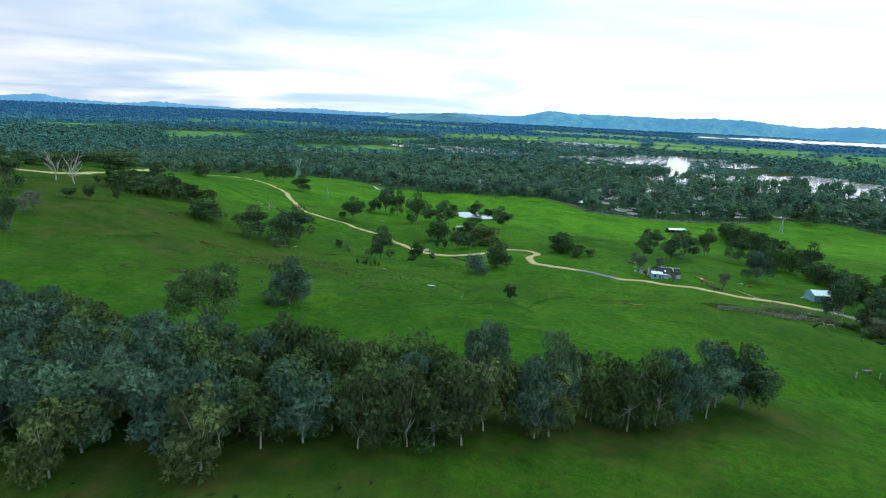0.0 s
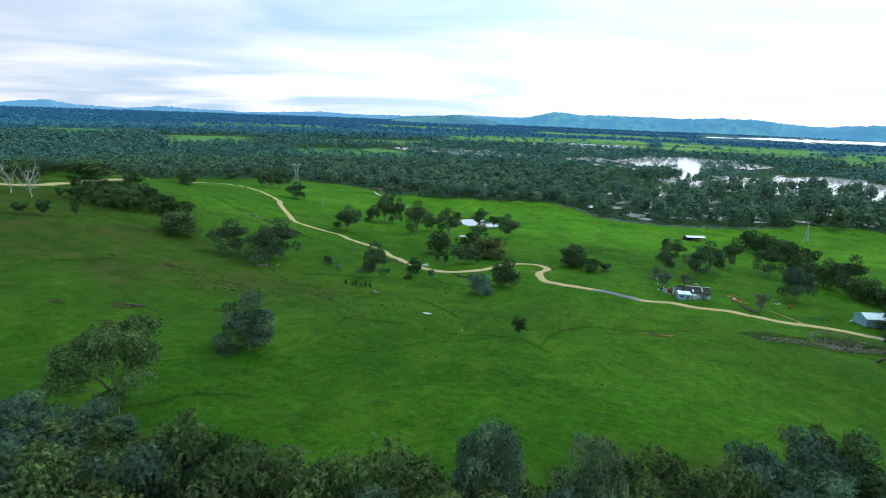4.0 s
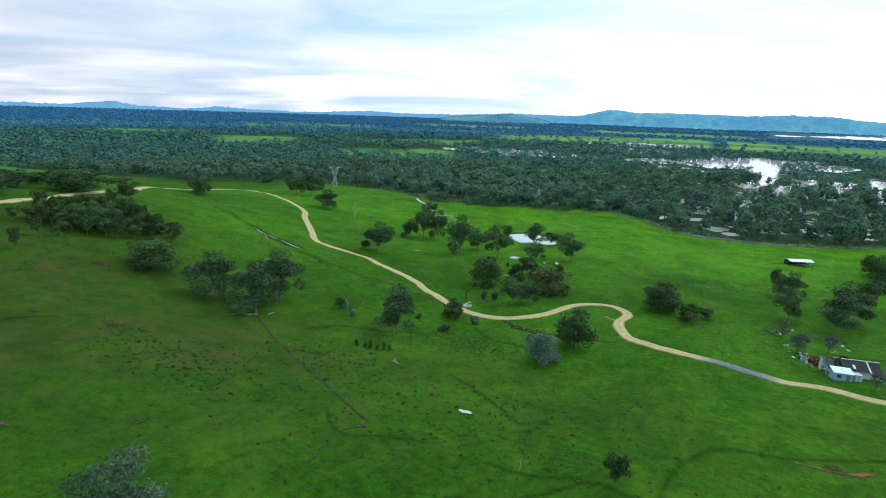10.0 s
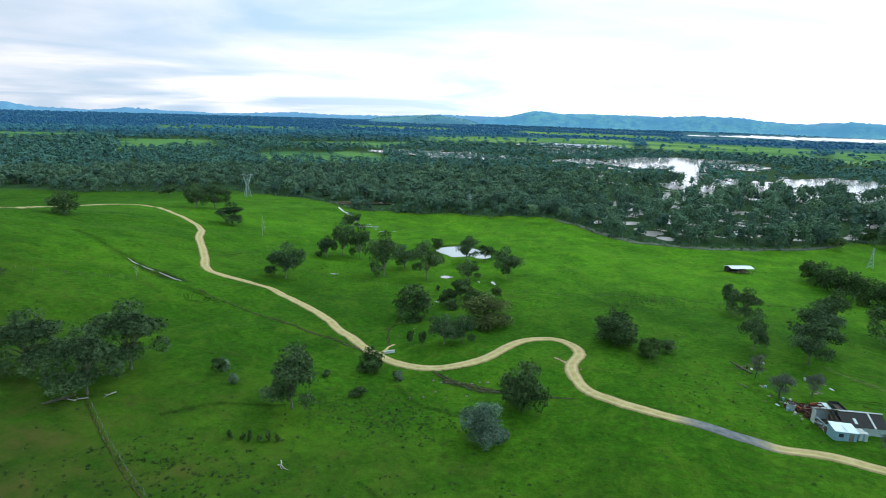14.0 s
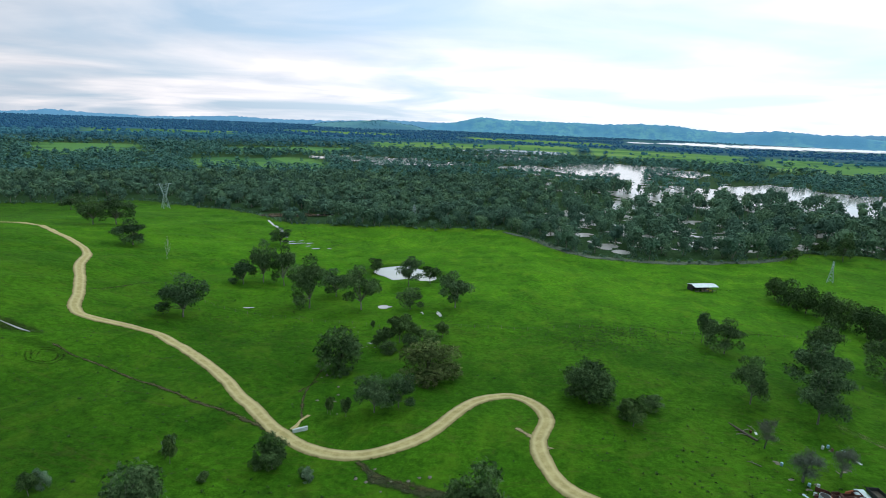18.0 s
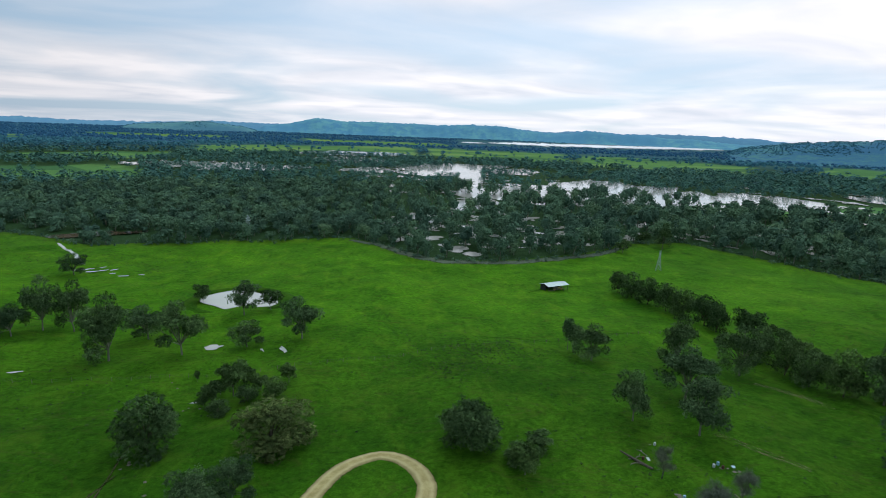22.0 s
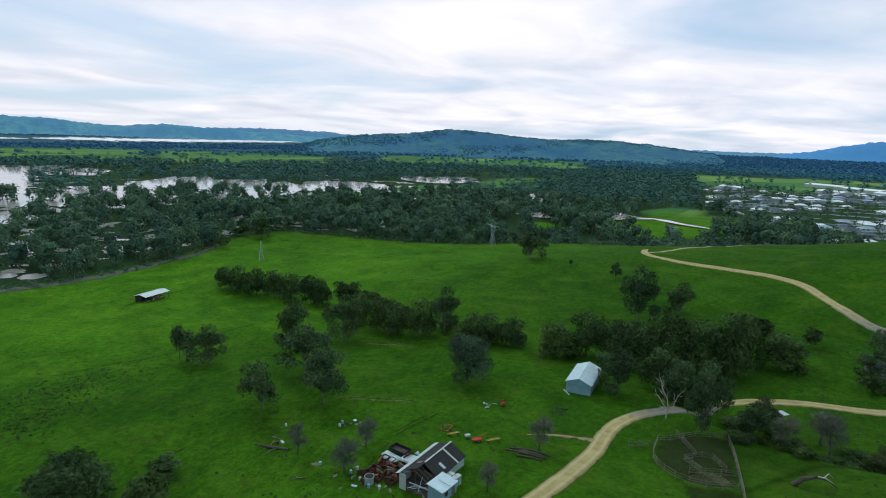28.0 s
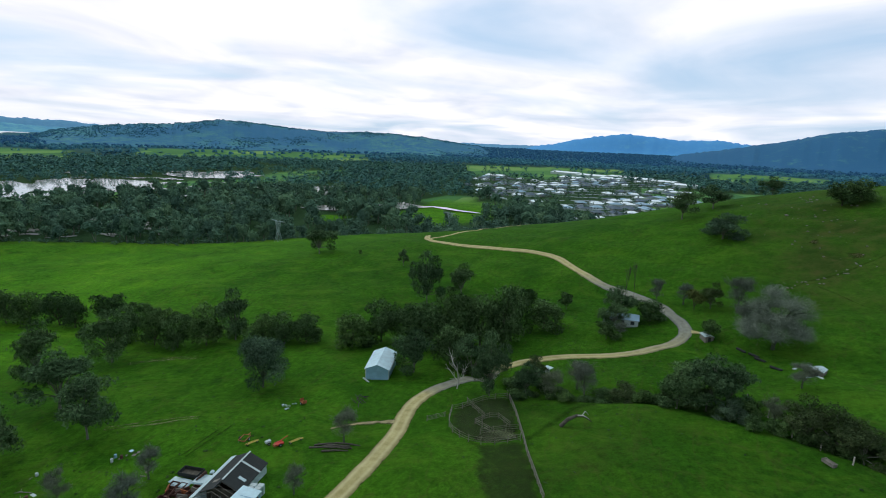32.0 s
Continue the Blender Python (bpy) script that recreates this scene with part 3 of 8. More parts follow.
def true_distance(d):
    d = np.asarray(d, float)
    return np.where(d < LEVEL_END, d, LEVEL_END * np.exp((np.minimum(d, 4750) - LEVEL_END) / DRAW))


def plain_z(x, y):
    d = np.clip(from_midst(x, y), 1.0, 4750)
    return 66.0 - d * (66.0 - PLAIN) / true_distance(d)


def shrink(d):
    """How much smaller things are built in the drawn-together distance."""
    return np.minimum(d, 4750) / true_distance(d)


def at_bearing(az, dist):
    """The place at a bearing and a true distance over the plain."""
    dist = np.asarray(dist, float)
    d = np.where(dist < LEVEL_END, dist, LEVEL_END + DRAW * np.log(np.maximum(dist, 1) / LEVEL_END))
    a = np.radians(az)
    return MIDST[0] + d * np.sin(a), MIDST[1] + d * np.cos(a)


# the edge of the paddocks, beyond which the flooded woods begin
EDGE = np.array([(-900, 200), (-640, 215), (-540, 240), (-470, 280), (-420, 318), (-360, 300), (-294, 281), (-238, 251), (-205, 264), (-144, 281), (-61, 293), (-37, 265), (-10, 228), (8, 216), (45, 221),
                 (118, 247), (160, 282), (215, 290), (246, 229), (264, 167), (290, 128), (312, 104), (318, 60), (330, 10), (345, -50), (420, -90), (600, -140)], float)


def north_of_edge(x, y):
    """How far a place lies inside the woods (negative: in the paddocks)."""
    d = away(x, y, EDGE)
    inside = np.zeros(np.shape(x), bool)
    ring = np.vstack([EDGE, (6000, -140), (6000, 6000), (-6000, 6000), (-6000, 330)])
    j = len(ring) - 1
    for i in range(len(ring)):
        (xi, yi), (xj, yj) = ring[i], ring[j]
        cross = ((yi > y) != (yj > y)) & (x < (xj - xi) * (y - yi) / (yj - yi + 1e-12) + xi)
        inside ^= cross
        j = i
    return np.where(inside, d, -d)


# ---------------------------------------------------------------- ground


def spread_axis(lo, hi, step, far_lo, far_hi):
    mid = list(np.arange(lo, hi + 0.1, step))
    out, s, v = [], step, hi
    while v < far_hi:
        s = min(s * 1.16, 90)
        v += s
        out.append(v)
    back, s, v = [], step, lo
    while v > far_lo:
        s = min(s * 1.16, 90)
        v -= s
        back.append(v)
    return np.array(back[::-1] + mid + out)


# grass openings on the flood plain: middle and half-widths
MEADOWS = ((575, 75, 120, 62), (430, 540, 46, 34), (465, 500, 40, 24), (640, 520, 120, 62), (450, 172, 26, 20), (508, 145, 30, 22), (690, 120, 70, 40), (1560, 120, 300, 120), (820, 480, 120, 40), (600, 560, 150, 36), (1000, 560, 190, 40))
# pastures farther off: bearings, then the near and far edge at either end
FIELDS = ((-57, -49, 1680, 1660, 2120, 2100), (-48, -38.5, 1200, 1260, 1690, 1720), (-35.5, -21.5, 960, 900, 1290, 1180), (-33, -19, 1390, 1420, 1640, 1760), (-18, 4.5, 1700, 1850, 2330, 2850),
          (4.5, 20, 1800, 1620, 2800, 2700), (20, 37, 1600, 1600, 2720, 2300), (-8, 8, 3000, 3000, 3900, 3700), (41, 63, 1850, 1850, 2700, 2750), (72, 89, 1300, 1380, 1950, 2200), (96, 106, 1650, 1700, 2350, 2400), (-44, -30, 2550, 2500, 3250, 3200), (-27, -14, 3300, 3300, 4100, 4100))


def meadow(x, y):
    out = 0.0 * x
    for mx, my, a, b in MEADOWS:
        out = np.maximum(out, np.clip(2.4 * (1.15 - np.hypot((x - mx) / a, (y - my) / b)), 0, 1))
    az, dist = np.degrees(np.arctan2(x - MIDST[0], y - MIDST[1])), true_distance(from_midst(x, y))
    wave = 0.5 * np.sin(az * 2.1 + dist / 170) + 0.5 * np.sin(az * 0.9 - dist / 90)
    for a0, a1, n0, n1, f0, f1 in FIELDS:
        u = np.clip((az - a0) / (a1 - a0), 0, 1)
        near, far = n0 + (n1 - n0) * u, f0 + (f1 - f0) * u
        q = np.minimum(np.minimum(az - a0, a1 - az) * 0.7 + 0.3 * wave, np.minimum(dist - near, far - dist) / (0.12 * (far - near) + 20) + 0.5 * wave)
        out = np.maximum(out, np.clip(q, 0, 1))
    return out


def build_ground():
    gx, gy = spread_axis(-340, 340, 4.0, -4850, 4800), spread_axis(-330, 310, 4.0, -2600, 4800)
    X, Y = np.meshgrid(gx, gy)
    Z = land(X, Y)
    wood = np.where((from_midst(X, Y) > 1250) & (X > 500), 50.0, north_of_edge(X, Y))
    Z = np.where(wood > 4, np.minimum(Z, PLAIN + 0.6), Z)
    Z = np.where(from_midst(X, Y) > LEVEL_END, plain_z(X, Y), Z)
    nx, ny = len(gx), len(gy)
    me = bpy.data.meshes.new("ground")
    me.vertices.add(nx * ny)
    me.vertices.foreach_set("co", np.stack([X, Y, Z], -1).astype(np.float32).ravel())
    i = (np.arange(ny - 1)[:, None] * nx + np.arange(nx - 1)[None]).ravel()
    f = np.stack([i, i + 1, i + nx + 1, i + nx], -1).astype(np.int32)
    me.loops.add(f.size)
    me.loops.foreach_set("vertex_index", f.ravel())
    me.polygons.add(len(f))
    me.polygons.foreach_set("loop_start", np.arange(0, f.size, 4, dtype=np.int32))
    me.polygons.foreach_set("use_smooth", np.ones(len(f), bool))
    dry = 0.85 * np.exp(-(((X + 215) / 85) ** 2 + ((Y + 150) / 70) ** 2))
    dry += 1.1 * np.exp(-(((X - 10) / 120) ** 2 + ((Y + 272) / 30) ** 2))
    dry += 0.6 * np.exp(-(((X + 140) / 45) ** 2 + ((Y + 155) / 40) ** 2))
    dry += 0.7 * np.exp(-(((X - 275) / 60) ** 2 + ((Y + 215) / 45) ** 2))
    dry += 0.35 * np.exp(-(((X + 60) / 60) ** 2 + ((Y + 120) / 25) ** 2))
    dry += 0.5 * np.exp(-((wood / 9.0) ** 2)) * (Y > 100)
    # paints dimmer light onto two near stretches of grass
    dry += 0.30 * np.exp(-(((X - 62) / 50) ** 2 + ((Y + 122) / 42) ** 2))
    dry += 0.35 * np.exp(-(((X + 108) / 42) ** 2 + ((Y + 150) / 40) ** 2))
    far = np.clip((np.hypot(X - 0, Y - 0) - 620) / 300, 0, 1)
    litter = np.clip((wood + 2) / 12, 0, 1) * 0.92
    dry += 0.75 * np.exp(-(((X - 185) / 42) ** 2 + ((Y + 197) / 28) ** 2))
    dry += 0.42 * np.exp(-(((X - 214) / 40) ** 2 + ((Y + 203) / 20) ** 2))
    # grass brightens towards the river, painting in stronger light
    s = np.clip((Y + 25) / 150, 0, 1)
    sward_light = s * s * (3 - 2 * s) * np.clip(1 - np.abs(X + 20) / 420, 0, 1) ** 0.5
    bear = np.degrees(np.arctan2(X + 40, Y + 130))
    # amount of painted haze, growing with distance
    plain_haze = np.clip((from_midst(X, Y) - 1900) / 700, 0, 1) * np.interp(bear, [-60, -25, -5, 60, 80], [0.95, 0.9, 0.6, 0.6, 0.85])
    # brown understorey along the ridge belt, with the trees' shade painted in
    belt = away(X, Y, np.array([(-115, -252), (-60, -260), (-20, -248), (22, -218)], float))
    dry = np.maximum(dry, np.clip(1.5 - belt / 16, 0, 1))
    open_grass = meadow(X, Y)
    plain_haze = plain_haze * (1 - open_grass)
    litter, sward_light, far = litter * (1 - open_grass), np.maximum(sward_light, open_grass), np.maximum(far, open_grass * (from_midst(X, Y) > 760))
    # two more stretches of pasture painted brighter
    sward_light = np.maximum(sward_light, 0.28 * np.exp(-(((X + 30) / 110) ** 2 + ((Y + 90) / 75) ** 2)))
    sward_light = np.maximum(sward_light, 0.36 * np.exp(-(((X + 200) / 62) ** 2 + ((Y + 30) / 58) ** 2)))
    for name, v in (("plain_haze", plain_haze), ("sward_light", sward_light), ("dry", np.clip(dry, 0, 1)), ("litter", litter), ("far", far)):
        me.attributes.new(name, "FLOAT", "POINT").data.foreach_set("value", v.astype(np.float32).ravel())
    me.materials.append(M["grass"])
    me.update(calc_edges=True)
    tagged(new("ground", me), "bright green rolling sheep pasture running down to flooded woods", "ground", kind="structure")


build_ground()


def smooth_line(pts, step=2.0):
    """A rounded line through the given places."""
    p = np.array(pts, float)
    p = np.vstack([2 * p[0] - p[1], p, 2 * p[-1] - p[-2]])
    out = []
    for a, b, c, d in zip(p[:-3], p[1:-2], p[2:-1], p[3:]):
        n = max(2, int(np.hypot(*(c - b)) / step))
        for s in np.arange(n) / n:
            out.append(0.5 * (2 * b + (c - a) * s + (2 * a - 5 * b + 4 * c - d) * s**2 + (3 * b - a - 3 * c + d) * s**3))
    out.append(p[-2])
    return np.array(out)


def ribbon(name, pts, width, mat, lift, sealed=None, wobble=0.12, seed=0, cols=7):
    """A strip laid on the ground; its edges wander a little."""
    rng = np.random.default_rng(seed)
    c = smooth_line(pts)
    d = np.gradient(c, axis=0)
    n = np.stack([-d[:, 1], d[:, 0]], -1) / np.hypot(d[:, 0], d[:, 1])[:, None]
    w = np.interp(np.linspace(0, 1, len(c)), np.linspace(0, 1, len(np.atleast_1d(width))), np.atleast_1d(width)) / 2
    jag = rng.normal(0, wobble, (len(c), 2))
    jag = (jag + np.roll(jag, 1, 0) + np.roll(jag, -1, 0)) / 2
    v, across, seal = [], [], []
    us = np.linspace(-1, 1, cols)
    for i in range(len(c)):
        for u in us:
            e = w[i] + (jag[i, 0] if u < 0 else jag[i, 1]) * abs(u)
            q = c[i] + n[i] * u * e
            v.append((q[0], q[1]))
            across.append(u)
            seal.append(0.0 if sealed is None else float(sealed(q[0], q[1])))
    v = np.array(v)
    z = land(v[:, 0], v[:, 1]) + lift - (lift + 0.15) * (np.abs(across) > 0.99)
    f = [(i * cols + k, i * cols + k + 1, (i + 1) * cols + k + 1, (i + 1) * cols + k) for i in range(len(c) - 1) for k in range(cols - 1)]
    me = mesh_of(name, np.column_stack([v, z]), [q[::-1] for q in f], mat, True)
    for key, val in (("across", across), ("sealed", seal)):
        me.attributes.new(key, "FLOAT", "POINT").data.foreach_set("value", np.array(val, np.float32))
    return me


ROAD = [(-268, -168), (-246, -152), (-233, -138), (-230, -125), (-237, -101), (-256, -60), (-285, -15), (-312, 25), (-326, 62), (-308, 92), (-272, 74), (-247, 62), (-232, 49),
        (-219, 31), (-205, 16), (-191, 0), (-182, -11), (-173, -16), (-158, -13), (-141, -17), (-120, -31), (-102, -45), (-88, -56), (-78, -61), (-68, -61), (-60, -55), (-55, -47), (-51, -36),
        (-46, -27), (-39, -23), (-33, -27), (-30, -36), (-32, -48), (-31, -56), (-26, -66), (-14, -74), (-5, -77), (6, -80.5), (19, -82.5), (34, -86), (47, -86), (58, -85), (70, -83), (80, -84),
        (90, -90), (103, -97.5), (112, -105), (117, -114), (121, -128), (127, -140), (134, -146), (142, -147), (153, -144), (163.5, -140), (174, -131), (184, -120), (198, -110),
        (218, -97), (229, -84), (238, -62), (249, -33), (264, -13), (285, -4)]


def sealed_at(x, y):
    a = max(0.0, 1 - ((x - 1) / 9.5) ** 4) if -74 > y > -86 else 0.0
    b = max(0.0, 1 - ((x - 90) / 12.0) ** 4) * 0.7 if -100 < y < -80 else 0.0
    c = 0.75 * min(1, max(0, (x - 118) / 20)) * min(1, max(0, (200 - x) / 20)) if y < -95 else 0.0
    return min(1.0, max(a, b, c))


tagged(new("road", ribbon("road", ROAD, 4.7, M["gravel"], 0.22, sealed_at, 0.10, 3)), "pale sandy gravel farm road winding over the paddocks", "road", kind="structure")
SPURS = (
    ([(62, -84.5), (60.5, -80), (58.5, -75), (54, -71)], (5.0, 2.2, 1.5, 1.0), "pale_track", "short sandy turnoff beside the farm road"),
    ([(-30, -52), (-33, -47), (-37, -42.5)], (4.0, 2.0), "pale_track", "sandy short cut inside the road bend"),
    ([(39, -23), (42.5, -28.5), (45.5, -34), (49, -40)], (2.3, 2.1), "ruts", "pale bare wheel ruts in grass"),
    ([(-125, -118), (-104, -131), (-88, -140), (-67, -154)], (0.8, 0.6), "soil", "thin track worn along the old fence"),
    ([(34.9, -49.2), (41, -49.8), (48, -49)], (2.4, 2.2), "ruts_dark", "dark wheel ruts pressed into the grass"),
    ([(75, 12), (82, 2), (84, -8)], (2.2, 2.0), "ruts", "faint bare wheel ruts below a gum tree"),
    ([(-86.0, -45.8), (-86.8, -49), (-86.4, -51.5), (-86.6, -54)], (1.6, 0.9, 1.6), "gravel", "pale washed sand at the culvert"),
    ([(-158, -49), (-161, -44), (-158, -41.5), (-155, -44), (-154, -48), (-158, -50), (-162, -46)], (2.2, 2.0), "ruts_dark", "dark loop of wheel ruts in wet grass"),
    ([(138.6, -146.6), (137.6, -148.6), (136.4, -151.0)], (3.0, 2.8, 1.6), "gravel", "pale sandy turnoff to the shack at the bend"),
    ([(266, -12), (300, -30), (340, -62), (380, -100)], (4.0, 4.0), "gravel", "sandy road running down towards the town"),
)
for pts, w, mat, lab in SPURS:
    tagged(new("side_track", ribbon("side_track", pts, w, M[mat], 0.16, None, 0.15, 8)), lab, "track", kind="structure")
DIRT = (
    ([(-162, -39), (-154, -41), (-143, -42), (-130, -45.4), (-117, -48.8), (-108, -49.8), (-98, -52.6), (-91, -55.3)], (2.0, 2.6, 3.4), "muddy tyre track running through wet grass to the road"),
    ([(-67, -155), (-70, -160), (-68, -171)], (1.2, 0.9), "thin sheep track through the pasture"),
    ([(-68, -63.5), (-63.6, -67.3), (-60, -68.8), (-54.6, -69.1), (-42, -71), (-30, -70)], (3.5, 4.5, 2.2, 1.4), "bare eroded scour beside the road"),
    ([(-92.3, -24.8), (-93, -29), (-93.9, -34.3)], (0.8, 1.2), "narrow eroded gully"),
    ([(-196, 9.9), (-192.7, 23), (-191, 39)], (1.6, 1.0), "dark drain line across the paddock"),
    ([(-86, -50), (-91, -38), (-93, -28), (-95, -10)], (1.6, 0.8), "eroded gully bed with bare soil"),
    ([(5, -126), (11, -127), (17, -125)], (1.5, 3.0), "orange bare earth scar in the pasture"),
    ([(-95, -290), (-50, -292), (-10, -280), (10, -272), (30, -268)], (3.0, 3.5), "reddish bare farm track along the ridge"),
    ([(-160, -95), (-150, -104), (-138, -116)], (1.0, 0.8), "thin sheep track down the slope"),
)
for k, (pts, w, lab) in enumerate(DIRT):
    tagged(new("dirt_track", ribbon("dirt_track", pts, w, M["earth" if "orange" in lab else "soil"], 0.12, None, 0.35, 20 + k)), lab, "track", kind="structure")

tagged(new("reed_strip", ribbon("reed_strip", [(-60, 288), (-34, 262), (-9, 226), (9, 214), (45, 218), (80, 231), (118, 244), (150, 270)], (7, 12, 14, 15, 13, 11, 7), M["reeds"], 0.14, None, 0.5, 66)), "pale grey flood debris and dead reeds along the fence", "reeds", kind="structure")
HOLLOWS = (
    ([(-65, -120), (-54, -127), (-43, -136)], 2.4), ([(-47, -154), (-36, -155), (-29, -153), (-22, -155), (-15, -163)], 2.6),
    ([(-18, -158), (-16, -144), (-8, -129), (2, -126), (15, -121), (27, -116)], 2.6), ([(-47, -167), (-37, -163), (-28, -153)], 2.2),
    ([(-67, -234), (-64, -228.5), (-63.7, -225.6), (-61, -222), (-57, -219)], 2.6), ([(-152, -178), (-148, -168), (-142, -150)], 2.0),
    ([(-64, -185), (-55, -183), (-48, -180)], 1.8), ([(-78, -152), (-70, -160), (-64, -157), (-56, -153)], 2.2),
    ([(-239, -19), (-222, -24), (-206, -29), (-192, -33)], 7.0), ([(-4, 60), (7, 60.5), (27, 56), (55, 64), (70, 61)], 1.6),
    ([(40, 140), (56, 151), (75, 156)], 3.5), ([(-110, -115), (-104, -105), (-92, -98)], 3.0), ([(-75, -75), (-66, -84), (-52, -88)], 4.0),
    ([(-168, -40), (-160, -42), (-150, -44)], 8.0), ([(171, -176), (169, -181), (174, -187), (175, -192), (178, -199), (182, -205), (188, -214)], 1.3), ([(169, -189), (160, -193), (152, -196), (146, -200)], 0.8),
    ([(62, -112), (70, -116), (80, -120), (86, -128)], 3.0),
)
for k, (pts, w) in enumerate(HOLLOWS):
    tagged(new("grass_hollow", ribbon("grass_hollow", pts, 0.95 * w, M["hollow"], 0.10, None, 0.4, 90 + k)), "dark grass along a hollow", "grass", kind="structure")

# ---------------------------------------------------------------- water


def pool(name, centre, rx, ry, turn, z, mat, label, seed, shape=0.3, kind="structure"):
    """A sheet of water with an uneven shore."""
    rng = np.random.default_rng(seed)
    n = 64
    a = np.arange(n) / n * 2 * math.pi
    r = np.ones(n)
    for k in range(2, 9):
        r += shape * rng.normal() / k * np.cos(k * a + rng.uniform(0, 6.3))
    r = np.maximum(r, 0.25)
    c, s = math.cos(radians(turn)), math.sin(radians(turn))
    ex, ey = np.cos(a) * r * rx, np.sin(a) * r * ry
    v = [(centre[0], centre[1], z)] + [(centre[0] + c * p - s * q, centre[1] + s * p + c * q, z) for p, q in zip(ex, ey)]
    f = [(0, 1 + i, 1 + (i + 1) % n) for i in range(n)]
    return tagged(new(name, mesh_of(name, v, f, mat)), label, "water", kind=kind)


FLOOD = PLAIN + 1.0
CHANNELS = (
    ([(20, 930), (43, 947), (115, 1082), (195, 1174), (278, 1117), (330, 1090)], (60, 190, 120)),
    ([(172, 1330), (150, 1050), (136, 908), (112, 740), (98, 610), (62, 480), (38, 400)], (60, 40, 18)),
    ([(70, 590), (100, 602), (151, 617), (224, 656), (300, 684), (330, 607), (325, 523)], (80, 175, 120)),
    ([(285, 830), (330, 790), (355, 720), (400, 690), (464, 640)], (130, 170, 100)),
    ([(440, 620), (511, 612), (560, 605), (625, 594)], (90, 150, 80)),
    ([(725, 645), (790, 640), (863, 650), (900, 615)], (60, 130, 60)),
    ([(-540, 1000), (-463, 1046), (-412, 1059), (-316, 1020), (-232, 1039), (-180, 1060)], (60, 130, 60)),
    ([(-120, 980), (-60, 1010), (0, 990)], (40, 110, 60)),
    ([(-290, 1735), (-143, 1718), (40, 1860)], (90, 190, 80)),
    ([(-230, 1395), (-137, 1380), (-40, 1470)], (70, 150, 60)),
    ([at_bearing(a, d) for a, d in ((8.6, 4350), (9.8, 4400), (11.2, 4400))], (40, 150, 40)),
    ([at_bearing(a, d) for a, d in ((11.4, 4550), (15, 4700), (19.4, 4900), (24, 5250), (28, 5700), (31, 6000), (33.5, 6200))], (60, 300, 260, 300, 280, 240, 60)),
    ([(495, 235), (530, 180), (563, 155), (621, 160)], (20, 34, 20)),
    ([(500, 180), (552, 140), (600, 110), (585, 79), (576, 41)], (6, 8, 5)),
    ([(620, 300), (680, 330), (760, 340)], (20, 50, 20)),
)
POOLS = []


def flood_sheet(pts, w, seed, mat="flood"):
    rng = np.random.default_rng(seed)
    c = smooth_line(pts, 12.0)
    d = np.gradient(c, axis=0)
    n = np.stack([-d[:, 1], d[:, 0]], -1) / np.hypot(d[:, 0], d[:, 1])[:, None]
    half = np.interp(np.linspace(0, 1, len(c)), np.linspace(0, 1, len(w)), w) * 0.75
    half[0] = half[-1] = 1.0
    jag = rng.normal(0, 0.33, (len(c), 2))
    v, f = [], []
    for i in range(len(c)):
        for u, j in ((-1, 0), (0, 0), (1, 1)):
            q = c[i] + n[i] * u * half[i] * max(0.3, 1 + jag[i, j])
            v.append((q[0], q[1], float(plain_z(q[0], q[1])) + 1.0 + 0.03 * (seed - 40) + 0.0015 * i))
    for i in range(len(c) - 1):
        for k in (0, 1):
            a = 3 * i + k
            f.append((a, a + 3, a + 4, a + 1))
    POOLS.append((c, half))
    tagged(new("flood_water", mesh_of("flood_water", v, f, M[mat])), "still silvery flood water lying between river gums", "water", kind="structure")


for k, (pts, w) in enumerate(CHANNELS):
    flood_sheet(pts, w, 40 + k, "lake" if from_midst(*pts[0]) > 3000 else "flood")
_rng = np.random.default_rng(7)
SMALL_POOLS = []
for k in range(215):
    px, py = _rng.uniform(-60, 720), _rng.uniform(230, 900)
    if k < 70 or k >= 150:
        px, py = _rng.uniform(-30, 330), _rng.uniform(240, 420)
    if north_of_edge(np.array(px), np.array(py)) < (20 if k < 70 else 30) or px < -150:
        continue
    r = _rng.uniform(5, 17) if 70 <= k < 150 else _rng.uniform(3, 8)
    SMALL_POOLS.append((px, py, r))
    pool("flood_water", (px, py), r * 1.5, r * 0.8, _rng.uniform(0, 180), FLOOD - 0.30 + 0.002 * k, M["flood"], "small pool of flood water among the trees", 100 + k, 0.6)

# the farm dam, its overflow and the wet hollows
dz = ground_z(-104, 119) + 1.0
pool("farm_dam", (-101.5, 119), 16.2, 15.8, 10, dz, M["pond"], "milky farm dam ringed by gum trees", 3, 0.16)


def dam_bank():
    v, f, n = [], [], 48
    prof = ((0.93, -0.5), (1.03, 0.25), (1.16, 0.35), (1.42, -1.9))
    for i in range(n):
        a = 2 * math.pi * i / n
        for s, h in prof:
            x, y = -103 + 19 * s * math.cos(a), 119 + 17.5 * s * math.sin(a)
            v.append((x, y, dz + h if s < 1.3 else min(dz - 0.6, ground_z(x, y) - 0.3)))
    for i in range(n):
        for k in range(3):
            a, b = i * 4 + k, ((i + 1) % n) * 4 + k
            f.append((a, a + 1, b + 1, b))
    me = mesh_of("dam_bank", v, f, M["grass"], True)
    for key in ("dry", "litter", "far", "sward_light", "plain_haze"):
        me.attributes.new(key, "FLOAT", "POINT")
    tagged(new("dam_bank", me), "grassed earth bank round the farm dam", "bank", kind="structure")


